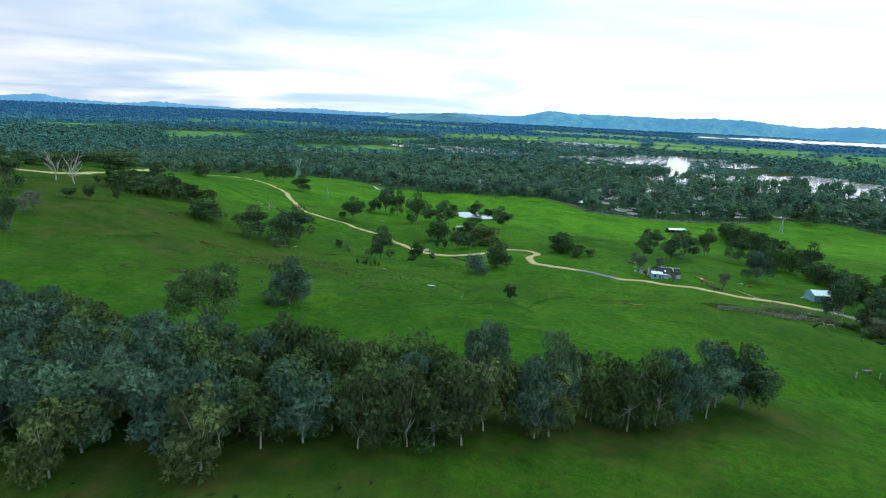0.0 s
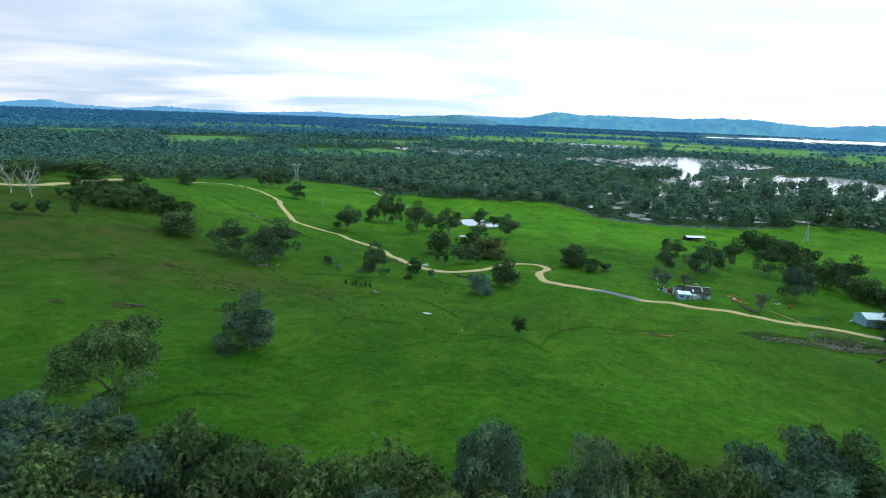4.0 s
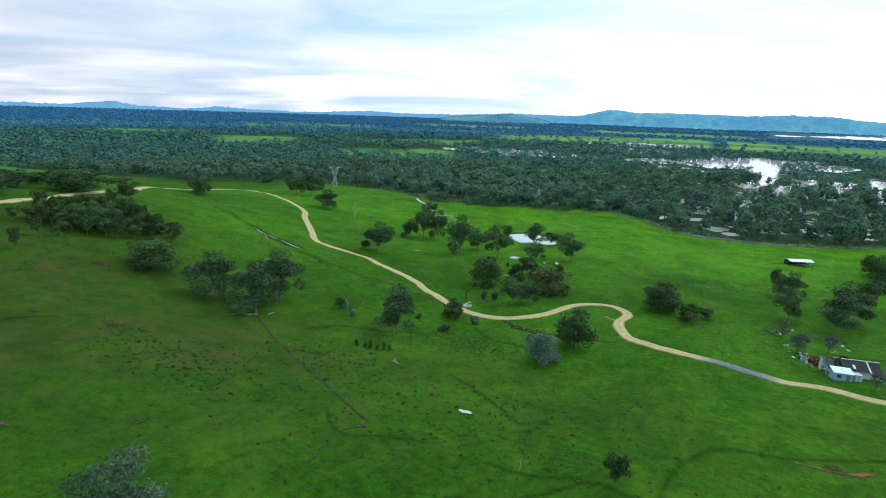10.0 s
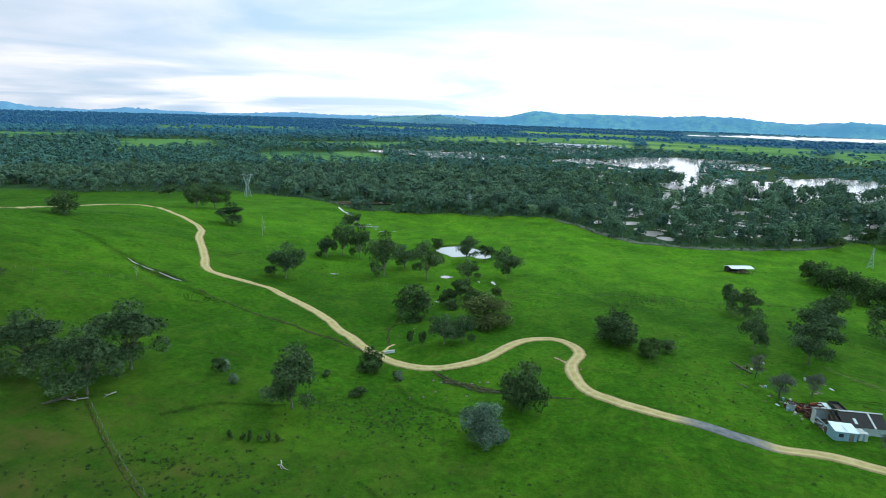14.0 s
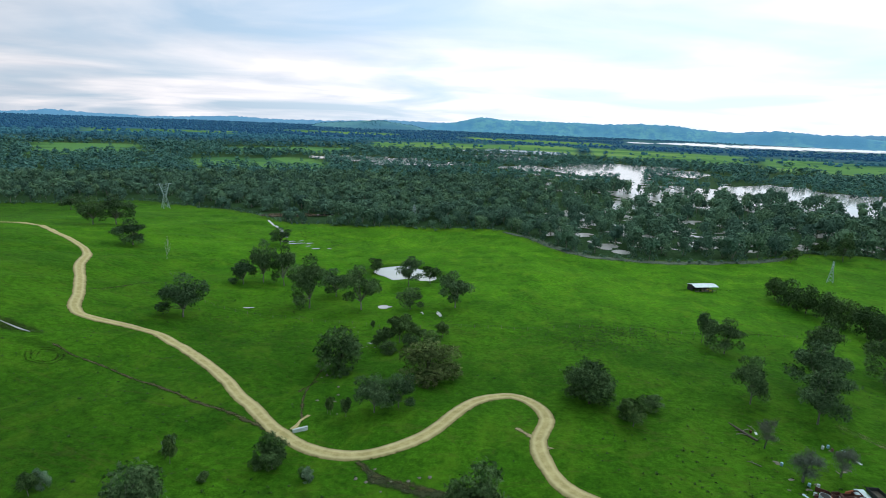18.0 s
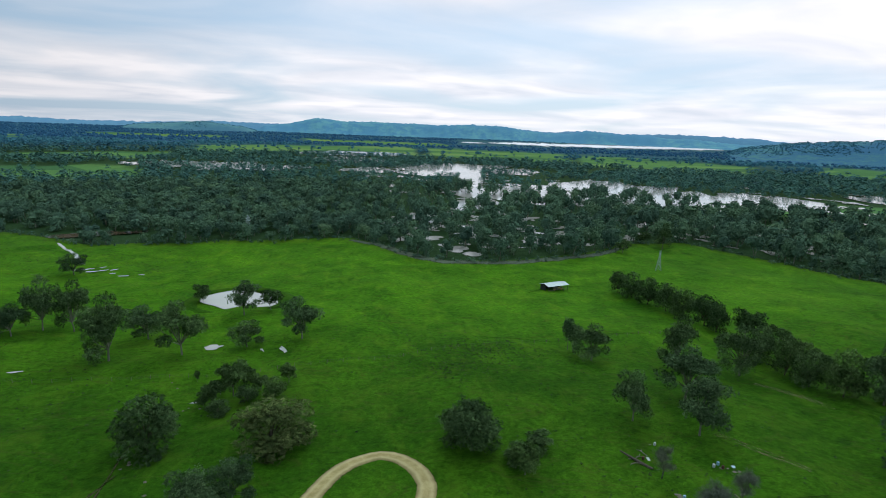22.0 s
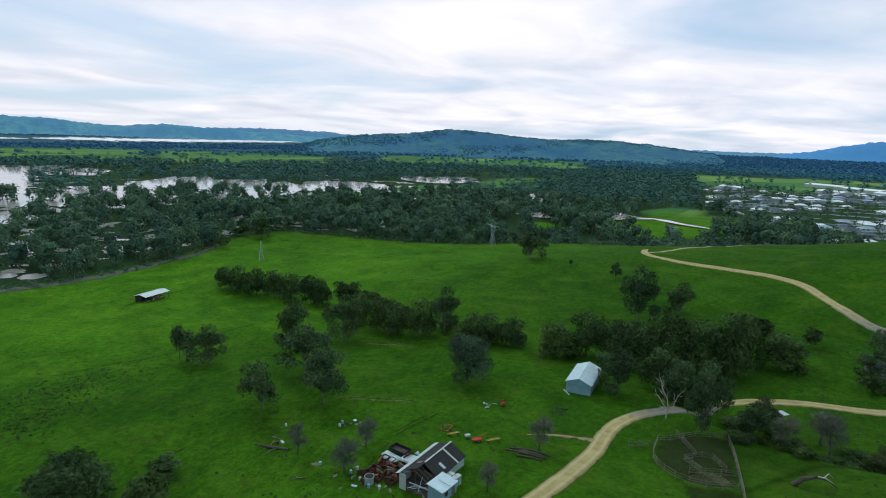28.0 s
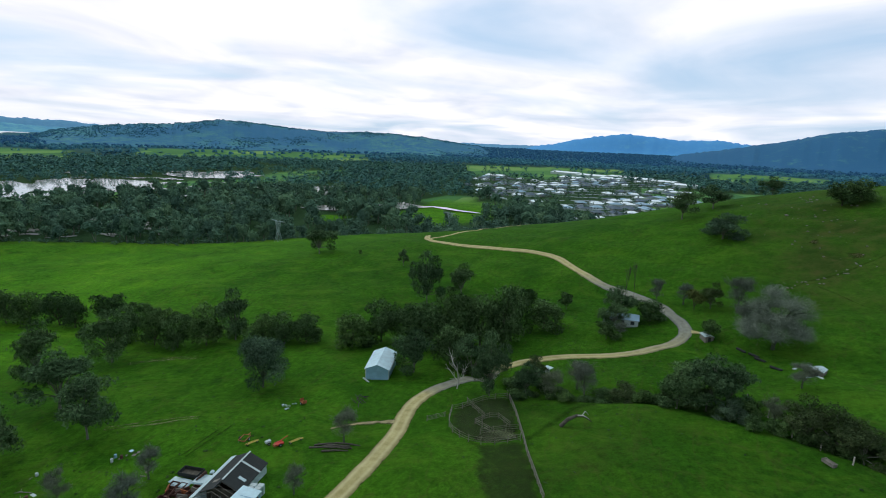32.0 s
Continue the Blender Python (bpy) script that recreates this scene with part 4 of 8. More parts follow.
dam_bank()
PUDDLES = ((-96.5, 56, 3.2, 1.9), (-71, 49.5, 4.6, 0.8), (-54.5, -137.5, 1.4, 0.6), (-79, 52, 1.3, 0.5), (-144, 30, 1.8, 0.6), (-200, 178, 3.4, 0.9), (-186, 184, 2.6, 0.8), (-176, 172, 2.8, 0.8), (-88, 10, 0.9, 0.4), (-194, 175, 4.2, 1.0), (-190, 180, 3.0, 0.7), (-197, 182, 2.2, 0.7), (-183, 176, 1.8, 0.6), (-193, 187, 1.8, 0.6), (-168, 176, 1.6, 0.5))
for k, (x, y, a, b) in enumerate(PUDDLES):
    pool("puddle", (x, y), a, b, (20, -62, 10, -60, 15, 20, 40, 10, 0, 12, 30, 5, 25, 50, 8)[k], ground_z(x, y) + 0.22, M["pond"], "bright shallow puddle lying in the grass", 60 + k, 0.35)
for pts in ([(-248, 247), (-236, 233), (-224, 219), (-205, 190)], [(-199.5, -32.0), (-196, -33.2), (-192.5, -34.2)], [(-190.5, -34.6), (-187, -35.4), (-184.5, -35.6)], [(-182, -35.9), (-177, -36.2), (-171.5, -36.7)]):
    me = ribbon("drain_water", pts, (2.0, 3.4, 3.0) if pts[0][1] > 0 else (0.12, 0.5, 0.2), M["pond"], 0.35 if pts[0][1] > 0 else 0.20, None, 0.45, 5)
    tagged(new("drain_water", me), "narrow silvery drain of water in the low paddock", "water", kind="structure")
pool("backwater", (-255, 292), 40, 9, 25, PLAIN + 1.3, water_material("brown_water", (0.10, 0.075, 0.045), 0.15), "brown flooded backwater at the paddock's edge", 9, 0.3)

# ---------------------------------------------------------------- far ranges


RANGES = []


def ridge(name, profile, dist, depth, mat, label, rough=0.16, seed=0):
    """A range of hills: bearing and height angle along its crest, at one distance."""
    az = np.arange(profile[0][0], profile[-1][0], 0.22)
    el = np.interp(az, [p[0] for p in profile], [p[1] for p in profile])
    rng = np.random.default_rng(seed)
    wob = np.zeros(len(az))
    for k in range(1, 46):
        wob += rng.normal() / k**1.1 * np.sin(az * (k * 0.31 + rng.uniform(0, 0.3)) + rng.uniform(0, 6.3))
    foot = dist - depth * 0.72
    base = float(plain_z(MIDST[0], MIDST[1] + foot)) - 3.0
    crest = 66 + dist * np.tan(np.radians(el)) + wob * rough * dist * 0.0042
    fade = np.clip(np.minimum(np.arange(len(az)), np.arange(len(az))[::-1]) / 8, 0, 1)
    crest = base + (crest - base) * fade
    rows, v, f = 14, [], []
    crest = crest + rng.normal(0, dist * 0.0005, len(az)) * fade
    for i, a in enumerate(az):
        for r in range(rows):
            s = r / (rows - 1)
            up = math.sin(min(s / 0.72, 1) * math.pi / 2) ** 1.4 if s < 0.72 else 1 - ((s - 0.72) / 0.28) ** 2 * 0.5
            gully = 1 - (0.10 + 0.14 * math.sin(a * 1.7 + 3.0 * wob[i]) * math.sin(a * 0.63 + 4 * s)) * (1 - up) * 1.4
            d = dist - depth * 0.72 + depth * s
            v.append((d * math.sin(radians(a)) + MIDST[0], d * math.cos(radians(a)) + MIDST[1], base + (crest[i] - base) * up * gully))
    for i in range(len(az) - 1):
        for r in range(rows - 1):
            a = i * rows + r
            f.append((a, a + rows, a + rows + 1, a + 1))
    RANGES.append((np.array(v).reshape(len(az), rows, 3), seed))
    tagged(new(name, mesh_of(name, v, f, mat, True)), label, "hills", kind="structure")


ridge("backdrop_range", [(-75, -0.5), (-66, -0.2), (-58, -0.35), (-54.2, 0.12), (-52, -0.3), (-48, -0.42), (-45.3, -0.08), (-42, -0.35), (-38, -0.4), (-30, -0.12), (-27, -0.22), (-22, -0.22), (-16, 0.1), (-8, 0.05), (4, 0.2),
                         (14, 0.45), (18, 0.25), (21.2, 0.48), (24, 0.37), (30, 0.42), (35.6, 0.36), (39, 0.06), (46, 0.0), (60, -0.2), (75, -0.3), (82, -0.2), (95, -0.2)], 4750, 260, M["hill_far"], "ranges tinted pale haze blue along the horizon", seed=1)
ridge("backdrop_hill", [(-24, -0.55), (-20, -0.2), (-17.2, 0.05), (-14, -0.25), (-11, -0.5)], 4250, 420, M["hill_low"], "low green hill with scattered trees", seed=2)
ridge("backdrop_hill", [(-13, -0.6), (-9.5, 0.0), (-6, 0.69), (-2.5, 0.64), (0.5, 0.68), (3.1, 0.58), (7.2, 0.46), (9.7, 0.72), (13.6, 0.57), (17.6, 0.2), (19.5, 0.12), (21.2, 0.44), (24, 0.25), (31, 0.1), (38, -0.4)], 4480, 380, M["hill_mid"], "range tinted hazy blue-green beyond the lake", seed=3)
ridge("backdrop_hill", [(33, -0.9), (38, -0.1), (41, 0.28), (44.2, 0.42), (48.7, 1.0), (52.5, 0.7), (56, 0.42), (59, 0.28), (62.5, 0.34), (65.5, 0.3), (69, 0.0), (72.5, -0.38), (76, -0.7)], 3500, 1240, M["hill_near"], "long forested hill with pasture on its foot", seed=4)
ridge("backdrop_mountain", [(78, -0.6), (81.7, -0.02), (85.5, 0.85), (88.7, 1.24), (91, 1.0), (93.4, 0.74), (97.2, 0.84), (99.5, 0.6), (104, 0.5), (110, 0.4)], 4600, 350, M["hill_blue"], "mountain tinted deep haze blue under low cloud", seed=5)
ridge("backdrop_mountain", [(92, -0.8), (97, 0.05), (99.5, 0.5), (102.5, 1.02), (105.6, 1.78), (109, 2.16), (114, 2.3), (120, 1.9), (128, 1.2), (136, 0.3), (142, -0.5)], 3900, 1300, M["hill_flank"], "dark forested mountain flank tinted haze blue", seed=6)

# ---------------------------------------------------------------- trees


def leaf_sprays(rng, lobes, count, size, drop=0.0, loose=0.42, lift=0.6, lobed=False):
    """Loose sprays of leaves on the shells of the crown's lobes."""
    area = np.array([l[3] * l[4] for l in lobes])
    pick = rng.choice(len(lobes), count, p=area / area.sum())
    L = np.array(lobes)[pick]
    d = rng.normal(size=(count, 3))
    d[:, 2] = np.abs(d[:, 2]) * np.where(rng.random(count) < 0.72, 1, -0.8)
    d /= np.linalg.norm(d, axis=1)[:, None]
    r = rng.uniform(0.55, 1.06, count) ** 0.6
    lump = 1 + 0.22 * np.sin(7 * d[:, 0] + 3 * L[:, 0] * 9) * np.sin(6 * d[:, 1] + 2) + 0.15 * np.sin(11 * d[:, 2] + L[:, 1] * 7)
    c = L[:, :3] + d * L[:, 3:6 - 1][:, [0, 0, 1]] * (r * lump)[:, None]
    n = d + rng.normal(0, loose, (count, 3))
    n[:, 2] += lift
    n /= np.linalg.norm(n, axis=1)[:, None]
    t = np.cross(n, rng.normal(size=(count, 3)))
    t /= np.linalg.norm(t, axis=1)[:, None]
    b = np.cross(n, t)
    s = (size * rng.uniform(0.55, 1.45, count))[:, None]
    t, b = t * s, b * s * rng.uniform(0.45, 0.9, count)[:, None]
    droop = np.zeros((count, 3))
    droop[:, 2] = -drop * s[:, 0]
    q = np.stack([c - t, c + t + droop, c + b * 1.5], 1).reshape(-1, 3)
    return (q, np.repeat(pick, 3)) if lobed else q


def twig_quads(rng, lobes, count, length, width):
    """Fine twigs standing out of the crown's lobes, each a thin blade."""
    L = np.array(lobes)[rng.integers(0, len(lobes), count)]
    d = rng.normal(size=(count, 3))
    d[:, 2] = np.abs(d[:, 2]) * 0.9 + 0.1
    d /= np.linalg.norm(d, axis=1)[:, None]
    c = L[:, :3] + d * L[:, [3, 3, 4]] * rng.uniform(0.2, 1.0, count)[:, None]
    side = np.cross(d, rng.normal(size=(count, 3)))
    side /= np.linalg.norm(side, axis=1)[:, None]
    a = (0.35 * d + rng.normal(0, 0.6, (count, 3))) * (length * rng.uniform(0.6, 1.4, count))[:, None]
    side = side * (width * rng.uniform(0.6, 1.4, count))[:, None]
    return np.stack([c - a - side, c - a + side, c + a + side * 0.3, c + a - side * 0.3], 1).reshape(-1, 3)


def lobes_of(rng, kind):
    """Lobes of a crown in a unit tree: x, y, z, radius, height."""
    out = []
    if kind == "gum":
        # four or five limbs, each ending in a billow of three or four lobes
        turn, n = rng.uniform(0, 6.28), rng.integers(4, 6)
        for k in range(n):
            a = turn + 6.28 * k / n + rng.uniform(-0.45, 0.45)
            reach, z = rng.uniform(0.12, 0.30), rng.uniform(0.36, 0.74)
            for _ in range(rng.integers(3, 5)):
                out.append((reach * math.cos(a) + rng.uniform(-0.10, 0.10), reach * math.sin(a) + rng.uniform(-0.10, 0.10), z + rng.uniform(-0.12, 0.08), rng.uniform(0.10, 0.16), rng.uniform(0.08, 0.13)))
        for _ in range(4):
            a = rng.uniform(0, 6.28)
            out.append((0.30 * math.cos(a), 0.30 * math.sin(a), rng.uniform(0.18, 0.38), rng.uniform(0.09, 0.14), rng.uniform(0.08, 0.12)))
        out.append((rng.uniform(-0.08, 0.08), rng.uniform(-0.08, 0.08), 0.84, 0.15, 0.13))
        out.append((rng.uniform(-0.06, 0.06), rng.uniform(-0.06, 0.06), 0.60, 0.18, 0.16))
    elif kind == "spread":
        for k in range(16):
            a = k * 2.4 + rng.uniform(-0.4, 0.4)
            r = 0.42 * math.sqrt(rng.uniform(0.05, 1))
            out.append((r * math.cos(a), r * math.sin(a), rng.uniform(0.56, 0.9) - 0.5 * r, rng.uniform(0.12, 0.18), rng.uniform(0.08, 0.12)))
    elif kind in ("round", "brown"):
        for k in range(17):
            a = k * 2.4 + rng.uniform(-0.4, 0.4)
            r = 0.34 * math.sqrt(rng.uniform(0.2, 1))
            out.append((r * math.cos(a), r * math.sin(a), rng.uniform(0.10, 0.76), rng.uniform(0.12, 0.20), rng.uniform(0.12, 0.19)))
        out.append((rng.uniform(-0.06, 0.06), rng.uniform(-0.06, 0.06), 0.76, 0.22, 0.22))
        out.append((0, 0, 0.42, 0.32, 0.28))
    elif kind == "silver":
        for k in range(17):
            a, z = k * 2.4 + rng.uniform(-0.4, 0.4), rng.uniform(0.04, 0.84)
            r = (0.40 - 0.30 * max(0, z - 0.45)) * math.sqrt(rng.uniform(0.2, 1))
            out.append((r * math.cos(a), r * math.sin(a), z, rng.uniform(0.10, 0.19), rng.uniform(0.10, 0.17)))
        out.append((0.05, 0, 0.80, 0.16, 0.18))
        out.append((0, 0, 0.45, 0.28, 0.26))
    elif kind in ("small", "thin", "belt"):
        low = 0.16 if kind == "belt" else 0.35
        for k in range(15 if kind == "belt" else 10):
            a = k * 2.4 + rng.uniform(-0.4, 0.4)
            r = 0.30 * math.sqrt(rng.uniform(0.1, 1))
            out.append((r * math.cos(a), r * math.sin(a), rng.uniform(low, 0.86), rng.uniform(0.11, 0.20), rng.uniform(0.08, 0.15)))
        out.append((0, 0, 0.55, 0.22, 0.22))
    elif kind == "shrub":
        for k in range(5):
            a = k * 2.4
            r = 0.28 * math.sqrt(rng.uniform(0.1, 1))
            out.append((r * math.cos(a), r * math.sin(a), rng.uniform(0.2, 0.6), rng.uniform(0.18, 0.28), rng.uniform(0.2, 0.35)))
    else:
        for k in range(8):
            a = k * 2.4
            r = 0.26 * math.sqrt(rng.uniform(0.1, 1))
            out.append((r * math.cos(a), r * math.sin(a), rng.uniform(0.35, 0.8), rng.uniform(0.16, 0.26), rng.uniform(0.14, 0.2)))
    return out


def trunk_mesh(rng, lobes, mat, kind):
    v, f = [], []
    fork = {"gum": 0.22, "spread": 0.24, "belt": 0.30, "small": 0.3, "thin": 0.35}.get(kind, 0.18)
    lean = (rng.uniform(-0.04, 0.04), rng.uniform(-0.04, 0.04))
    r0 = 0.017 if kind != "spread" else 0.012
    tube(v, f, [(0, 0, -0.03), (lean[0] * 0.3, lean[1] * 0.3, fork * 0.5), (lean[0], lean[1], fork)], [r0 * 1.35, r0, r0 * 0.85], 7)
    for l in lobes:
        end = Vector(l[:3])
        mid = Vector((lean[0], lean[1], fork)).lerp(end, 0.5) + Vector((rng.uniform(-0.03, 0.03), rng.uniform(-0.03, 0.03), rng.uniform(-0.02, 0.05)))
        tube(v, f, [(lean[0], lean[1], fork - 0.02), mid, end], [r0 * 0.55, r0 * 0.36, r0 * 0.12], 5)
        for _ in range(2):
            tip = end + Vector((rng.uniform(-1, 1) * l[3] * 0.8, rng.uniform(-1, 1) * l[3] * 0.8, rng.uniform(-0.2, 0.8) * l[4]))
            tube(v, f, [mid.lerp(end, 0.55), tip], [r0 * 0.2, r0 * 0.05], 4)
    return mesh_of("trunk", v, f, mat, True)


def bare_mesh(rng, mat, kind):
    """A leafless tree: limbs that fork four times."""
    v, f = [], []

    def grow(p, d, length, r, level):
        q = p + d * length
        bend = p.lerp(q, 0.5) + Vector((rng.uniform(-1, 1), rng.uniform(-1, 1), rng.uniform(-0.3, 0.6))) * length * 0.10
        tube(v, f, [p, bend, q], [r, r * 0.85, r * 0.66], 6 if level < 2 else 4)
        if level == (3 if kind == "willow" else 5):
            return
        n = (3, 3, 3, 3, 2)[level]
        for k in range(n):
            spread = 0.62 if kind != "poplar" else 0.34
            if kind == "willow":
                spread = 0.85
            side = Vector((rng.normal(), rng.normal(), rng.normal() * 0.5)).normalized()
            if kind == "bare":
                # one limb leads on, the others leave it lower down
                lead = k == 0
                nd = (d + side * (0.35 if lead else 0.95) + Vector((0, 0, 0.12))).normalized()
                grow(q if lead else p.lerp(q, rng.uniform(0.45, 0.95)), nd, length * (rng.uniform(0.72, 0.9) if lead else rng.uniform(0.4, 0.75)), r * (0.7 if lead else 0.48), level + 1)
                continue
            nd = (d + side * spread + Vector((0, 0, 0.12))).normalized()
            grow(q, nd, length * rng.uniform(0.62, 0.82), r * 0.58, level + 1)

    grow(Vector((0, 0, -0.03)), Vector((rng.uniform(-0.1, 0.1), rng.uniform(-0.1, 0.1), 1)).normalized(), 0.30, {"willow": 0.022, "bare": 0.019, "poplar": 0.020}.get(kind, 0.030), 0)
    a = np.array([tuple(p) for p in v])
    top, wide = a[:, 2].max(), np.abs(a[:, :2]).max()
    a = a / (wide * 2, wide * 2, top) * (0.8 if kind == "willow" else 1.0)
    return mesh_of("trunk", a, f, mat, True)


TREE_KINDS = {
    # name, leaves, quads, size, bark, label
    "gum": ("gum_tree", "leaf_gum", 4200, 0.0212, "bark", "grey-green gum tree with a forked pale trunk in grass"),
    "spread": ("gum_tree", "leaf_round", 13000, 0.0125, "bark", "open spreading gum tree with many grey limbs"),
    "round": ("bushy_tree", "leaf_round", 2300, 0.032, "bark_dark", "dark green bushy tree with a dense crown to the grass"),
    "brown": ("bushy_tree", "leaf_brown", 2300, 0.032, "bark_dark", "wide olive-brown domed tree on the paddock slope"),
    "silver": ("silver_gum_tree", "leaf_silver", 9000, 0.0165, "bark", "blue-grey silver-leaved gum with a domed crown"),
    "blue": ("silver_gum_tree", "leaf_blue", 5200, 0.021, "bark", "pale blue-green gum with a low domed crown"),
    "small": ("small_tree", "leaf_shrub", 850, 0.050, "bark", "small dark green paddock tree"),
    "thin": ("small_tree", "leaf_gum", 700, 0.045, "bark", "thin sparse gum sapling in the paddock"),
    "shrub": ("shrub", "leaf_shrub", 800, 0.055, "bark_dark", "low dark green shrub in rough grass"),
    "autumn": ("autumn_tree", "leaf_autumn", 1200, 0.038, "bark_dark", "orange-brown autumn tree near the road"),
    "creek": ("creek_tree", "leaf_brown", 5200, 0.017, "bark", "olive-brown half-bare tree beside the dry creek"),
    "belt": ("gum_tree", "leaf_belt", 1750, 0.029, "bark_mid", "slender grey-green gum in the planted tree belt"),
    "beltolive": ("gum_tree", "leaf_brown", 1750, 0.029, "bark_mid", "olive-brown gum in the planted tree belt"),
    "beltsilver": ("silver_gum_tree", "leaf_beltsilver", 1750, 0.029, "bark_mid", "blue-grey gum in the planted tree belt"),
}
BARE_KINDS = {
    "bare": ("dead_tree", "bark_pale", "bleached leafless tree with forking limbs"),
    "poplar": ("bare_poplar", "bark_dark", "leafless upright poplar beside the road"),
    "willow": ("bare_willow", "leaf_grey", "pale leafless willow with a haze of fine twigs"),
    "grey": ("bare_willow", "leaf_grey", "grey leafless tree with a haze of fine twigs"),
}
PROTO = {}


def proto(kind, variant):
    key = (kind, variant)
    if key not in PROTO:
        rng = np.random.default_rng(1000 + 37 * variant + sum(map(ord, kind)))
        if kind in BARE_KINDS:
            br = bare_mesh(rng, M[BARE_KINDS[kind][1]], kind)
            tw = None
            if kind in ("willow", "grey"):
                lob = lobes_of(rng, "other")
                if kind == "willow":
                    lob += [(0.30 * math.cos(0.9 * k), 0.30 * math.sin(0.9 * k), 0.22 + 0.05 * (k % 3), 0.17, 0.2) for k in range(7)]
                tw = loose_mesh("crown", twig_quads(rng, lob + [(0, 0, 0.3, 0.4, 0.3)], 15000 if kind == "willow" else 4600, 0.042 if kind == "willow" else 0.045, 0.0019 if kind == "willow" else 0.003), M["willow_twig" if kind == "willow" else "twig"], None, 4)
            PROTO[key] = (br, tw)
        else:
            _, leaf, count, size, bark, _ = TREE_KINDS[kind]
            lob = lobes_of(rng, {"beltsilver": "belt", "beltolive": "belt", "blue": "silver", "creek": "gum"}.get(kind, kind))
            q, pick = leaf_sprays(rng, lob, int(count * 1.5), size * 1.15, 0.4, 0.85, 0.5, True)
            tone = rng.uniform(0, 1, len(lob))[pick]
            q = q / (max(np.percentile(np.abs(q[:, :2]), 99) * 2, 0.5), max(np.percentile(np.abs(q[:, :2]), 99) * 2, 0.5), np.percentile(q[:, 2], 99.8))
            q[:, 2] = np.maximum(q[:, 2], 0.015)
            PROTO[key] = (trunk_mesh(rng, lob, M[bark], kind), loose_mesh("crown", q, M[leaf], tone))
    return PROTO[key]


_tree_rng = random.Random(5)


def plant(kind, x, y, h, w, group="paddock trees", label=""):
    """One tree of a kind, of that height and width, standing on the ground."""
    a, b = proto(kind, _tree_rng.randrange(4 if kind in ("gum", "round", "belt") else 2))
    name, lab = (BARE_KINDS[kind][0], BARE_KINDS[kind][2]) if kind in BARE_KINDS else (TREE_KINDS[kind][0], TREE_KINDS[kind][5])
    e = thing(name, 0, 0, 0, 0, label or lab, "shrub" if kind == "shrub" else "tree", group)
    e.matrix_basis = Matrix.LocRotScale((x, y, ground_z(x, y) - 0.1), Euler((0, 0, _tree_rng.uniform(0, 6.28))), (w, w, h))
    part("trunk", a, None, e)
    if b:
        part("crown", b, None, e)
    return e


plant("gum", -90, -99, 15.0, 13.4)
plant("blue", -48, -96, 8.2, 10.6)
plant("round", -42, -80, 12.7, 10.5)
plant("round", -90, -15, 13.2, 13.5)
plant("gum", -71, -42, 9.8, 9.3)
plant("gum", -66, -38, 8.9, 8.4)
plant("brown", -63, -17, 11.3, 17.6)
plant("small", -79, 14, 10.1, 8.8)
plant("small", -83, 8, 7.0, 5.2)
plant("gum", -156, 7, 15.8, 16.7)
plant("gum", -165, 63, 11.6, 12.6)
plant("gum", -160, 72, 20.4, 12.9)
plant("gum", -151, 75, 19.7, 13.0)
plant("gum", -124, 42, 21.7, 17.0)
plant("gum", -122, 67, 12.9, 15.4)
plant("gum", -104, 48, 18.6, 15.6)
plant("small", -118, 117, 8.7, 7.8)
plant("gum", -95, 95, 15.1, 13.1)
plant("small", -86, 104, 9.2, 10.0)
plant("gum", -67, 63, 16.2, 15.0)
plant("round", -19, -24, 11.3, 13.5)
plant("small", -10, -35, 7.1, 6.6)
plant("small", -114, -92, 4.1, 3.3)
plant("shrub", -76, -71, 2.6, 2.4)
plant("shrub", -81, -85, 2.4, 4.4)
plant("thin", 28, 46, 11.7, 6.0)
plant("gum", 32, 34, 12.6, 12.4)
plant("gum", 23, -14, 13.4, 9.8)
plant("gum", 35, -23, 14.4, 12.4)
plant("gum", 44, -2, 15.8, 16.2)
plant("gum", 59, 28, 16.9, 13.0)
plant("gum", 75, 19, 16.9, 13.8)
plant("silver", 70, -41, 13.9, 13.3)
plant("round", 90, 140, 11.6, 10.1)
plant("round", 92, 128, 14.0, 11.6)
plant("round", 94, 115, 14.0, 11.9)
plant("round", 97, 103, 14.3, 11.1)
plant("round", 99, 92, 13.4, 11.9)
plant("round", 100, 77, 13.2, 12.0)
plant("round", 98, 66, 12.5, 9.1)
plant("small", 102, 54, 11.8, 10.9)
plant("round", 92, 32, 12.8, 10.8)
plant("round", 90, 18, 13.3, 9.8)
plant("round", 90, 8, 11.6, 9.0)
plant("round", 93, -1, 14.3, 11.1)
plant("gum", 102, -5, 17.9, 12.8)
plant("round", 101, -18, 10.3, 9.8)
plant("round", 103, -24, 11.0, 9.7)
plant("round", 107, -30, 10.1, 9.3)
plant("gum", 226, 40, 17.1, 18.5)
plant("round", 107, -47, 11.4, 12.0)
plant("round", 116, -53, 14.6, 12.1)
plant("gum", 91, -75, 12.2, 12.3)
plant("round", 116, -63, 13.4, 12.4)
plant("round", 116, -70, 14.4, 14.4)
plant("round", 119, -78, 16.8, 14.2)
plant("round", 120, -86, 17.2, 13.8)
plant("round", 124, -92, 19.2, 13.0)
plant("round", 137, -93, 16.2, 11.0)
plant("round", 102, -82, 12.2, 10.7)
plant("gum", 98, -90, 12.6, 11.5)
plant("gum", 82, -99, 16.7, 9.6)
plant("gum", 158, -53, 22.6, 14.3)
plant("gum", 172, -63, 14.0, 12.7)
plant("small", 157, -94, 8.8, 7.1)
plant("round", 140, -103, 10.9, 12.7)
plant("small", 161, -108, 6.2, 6.1)
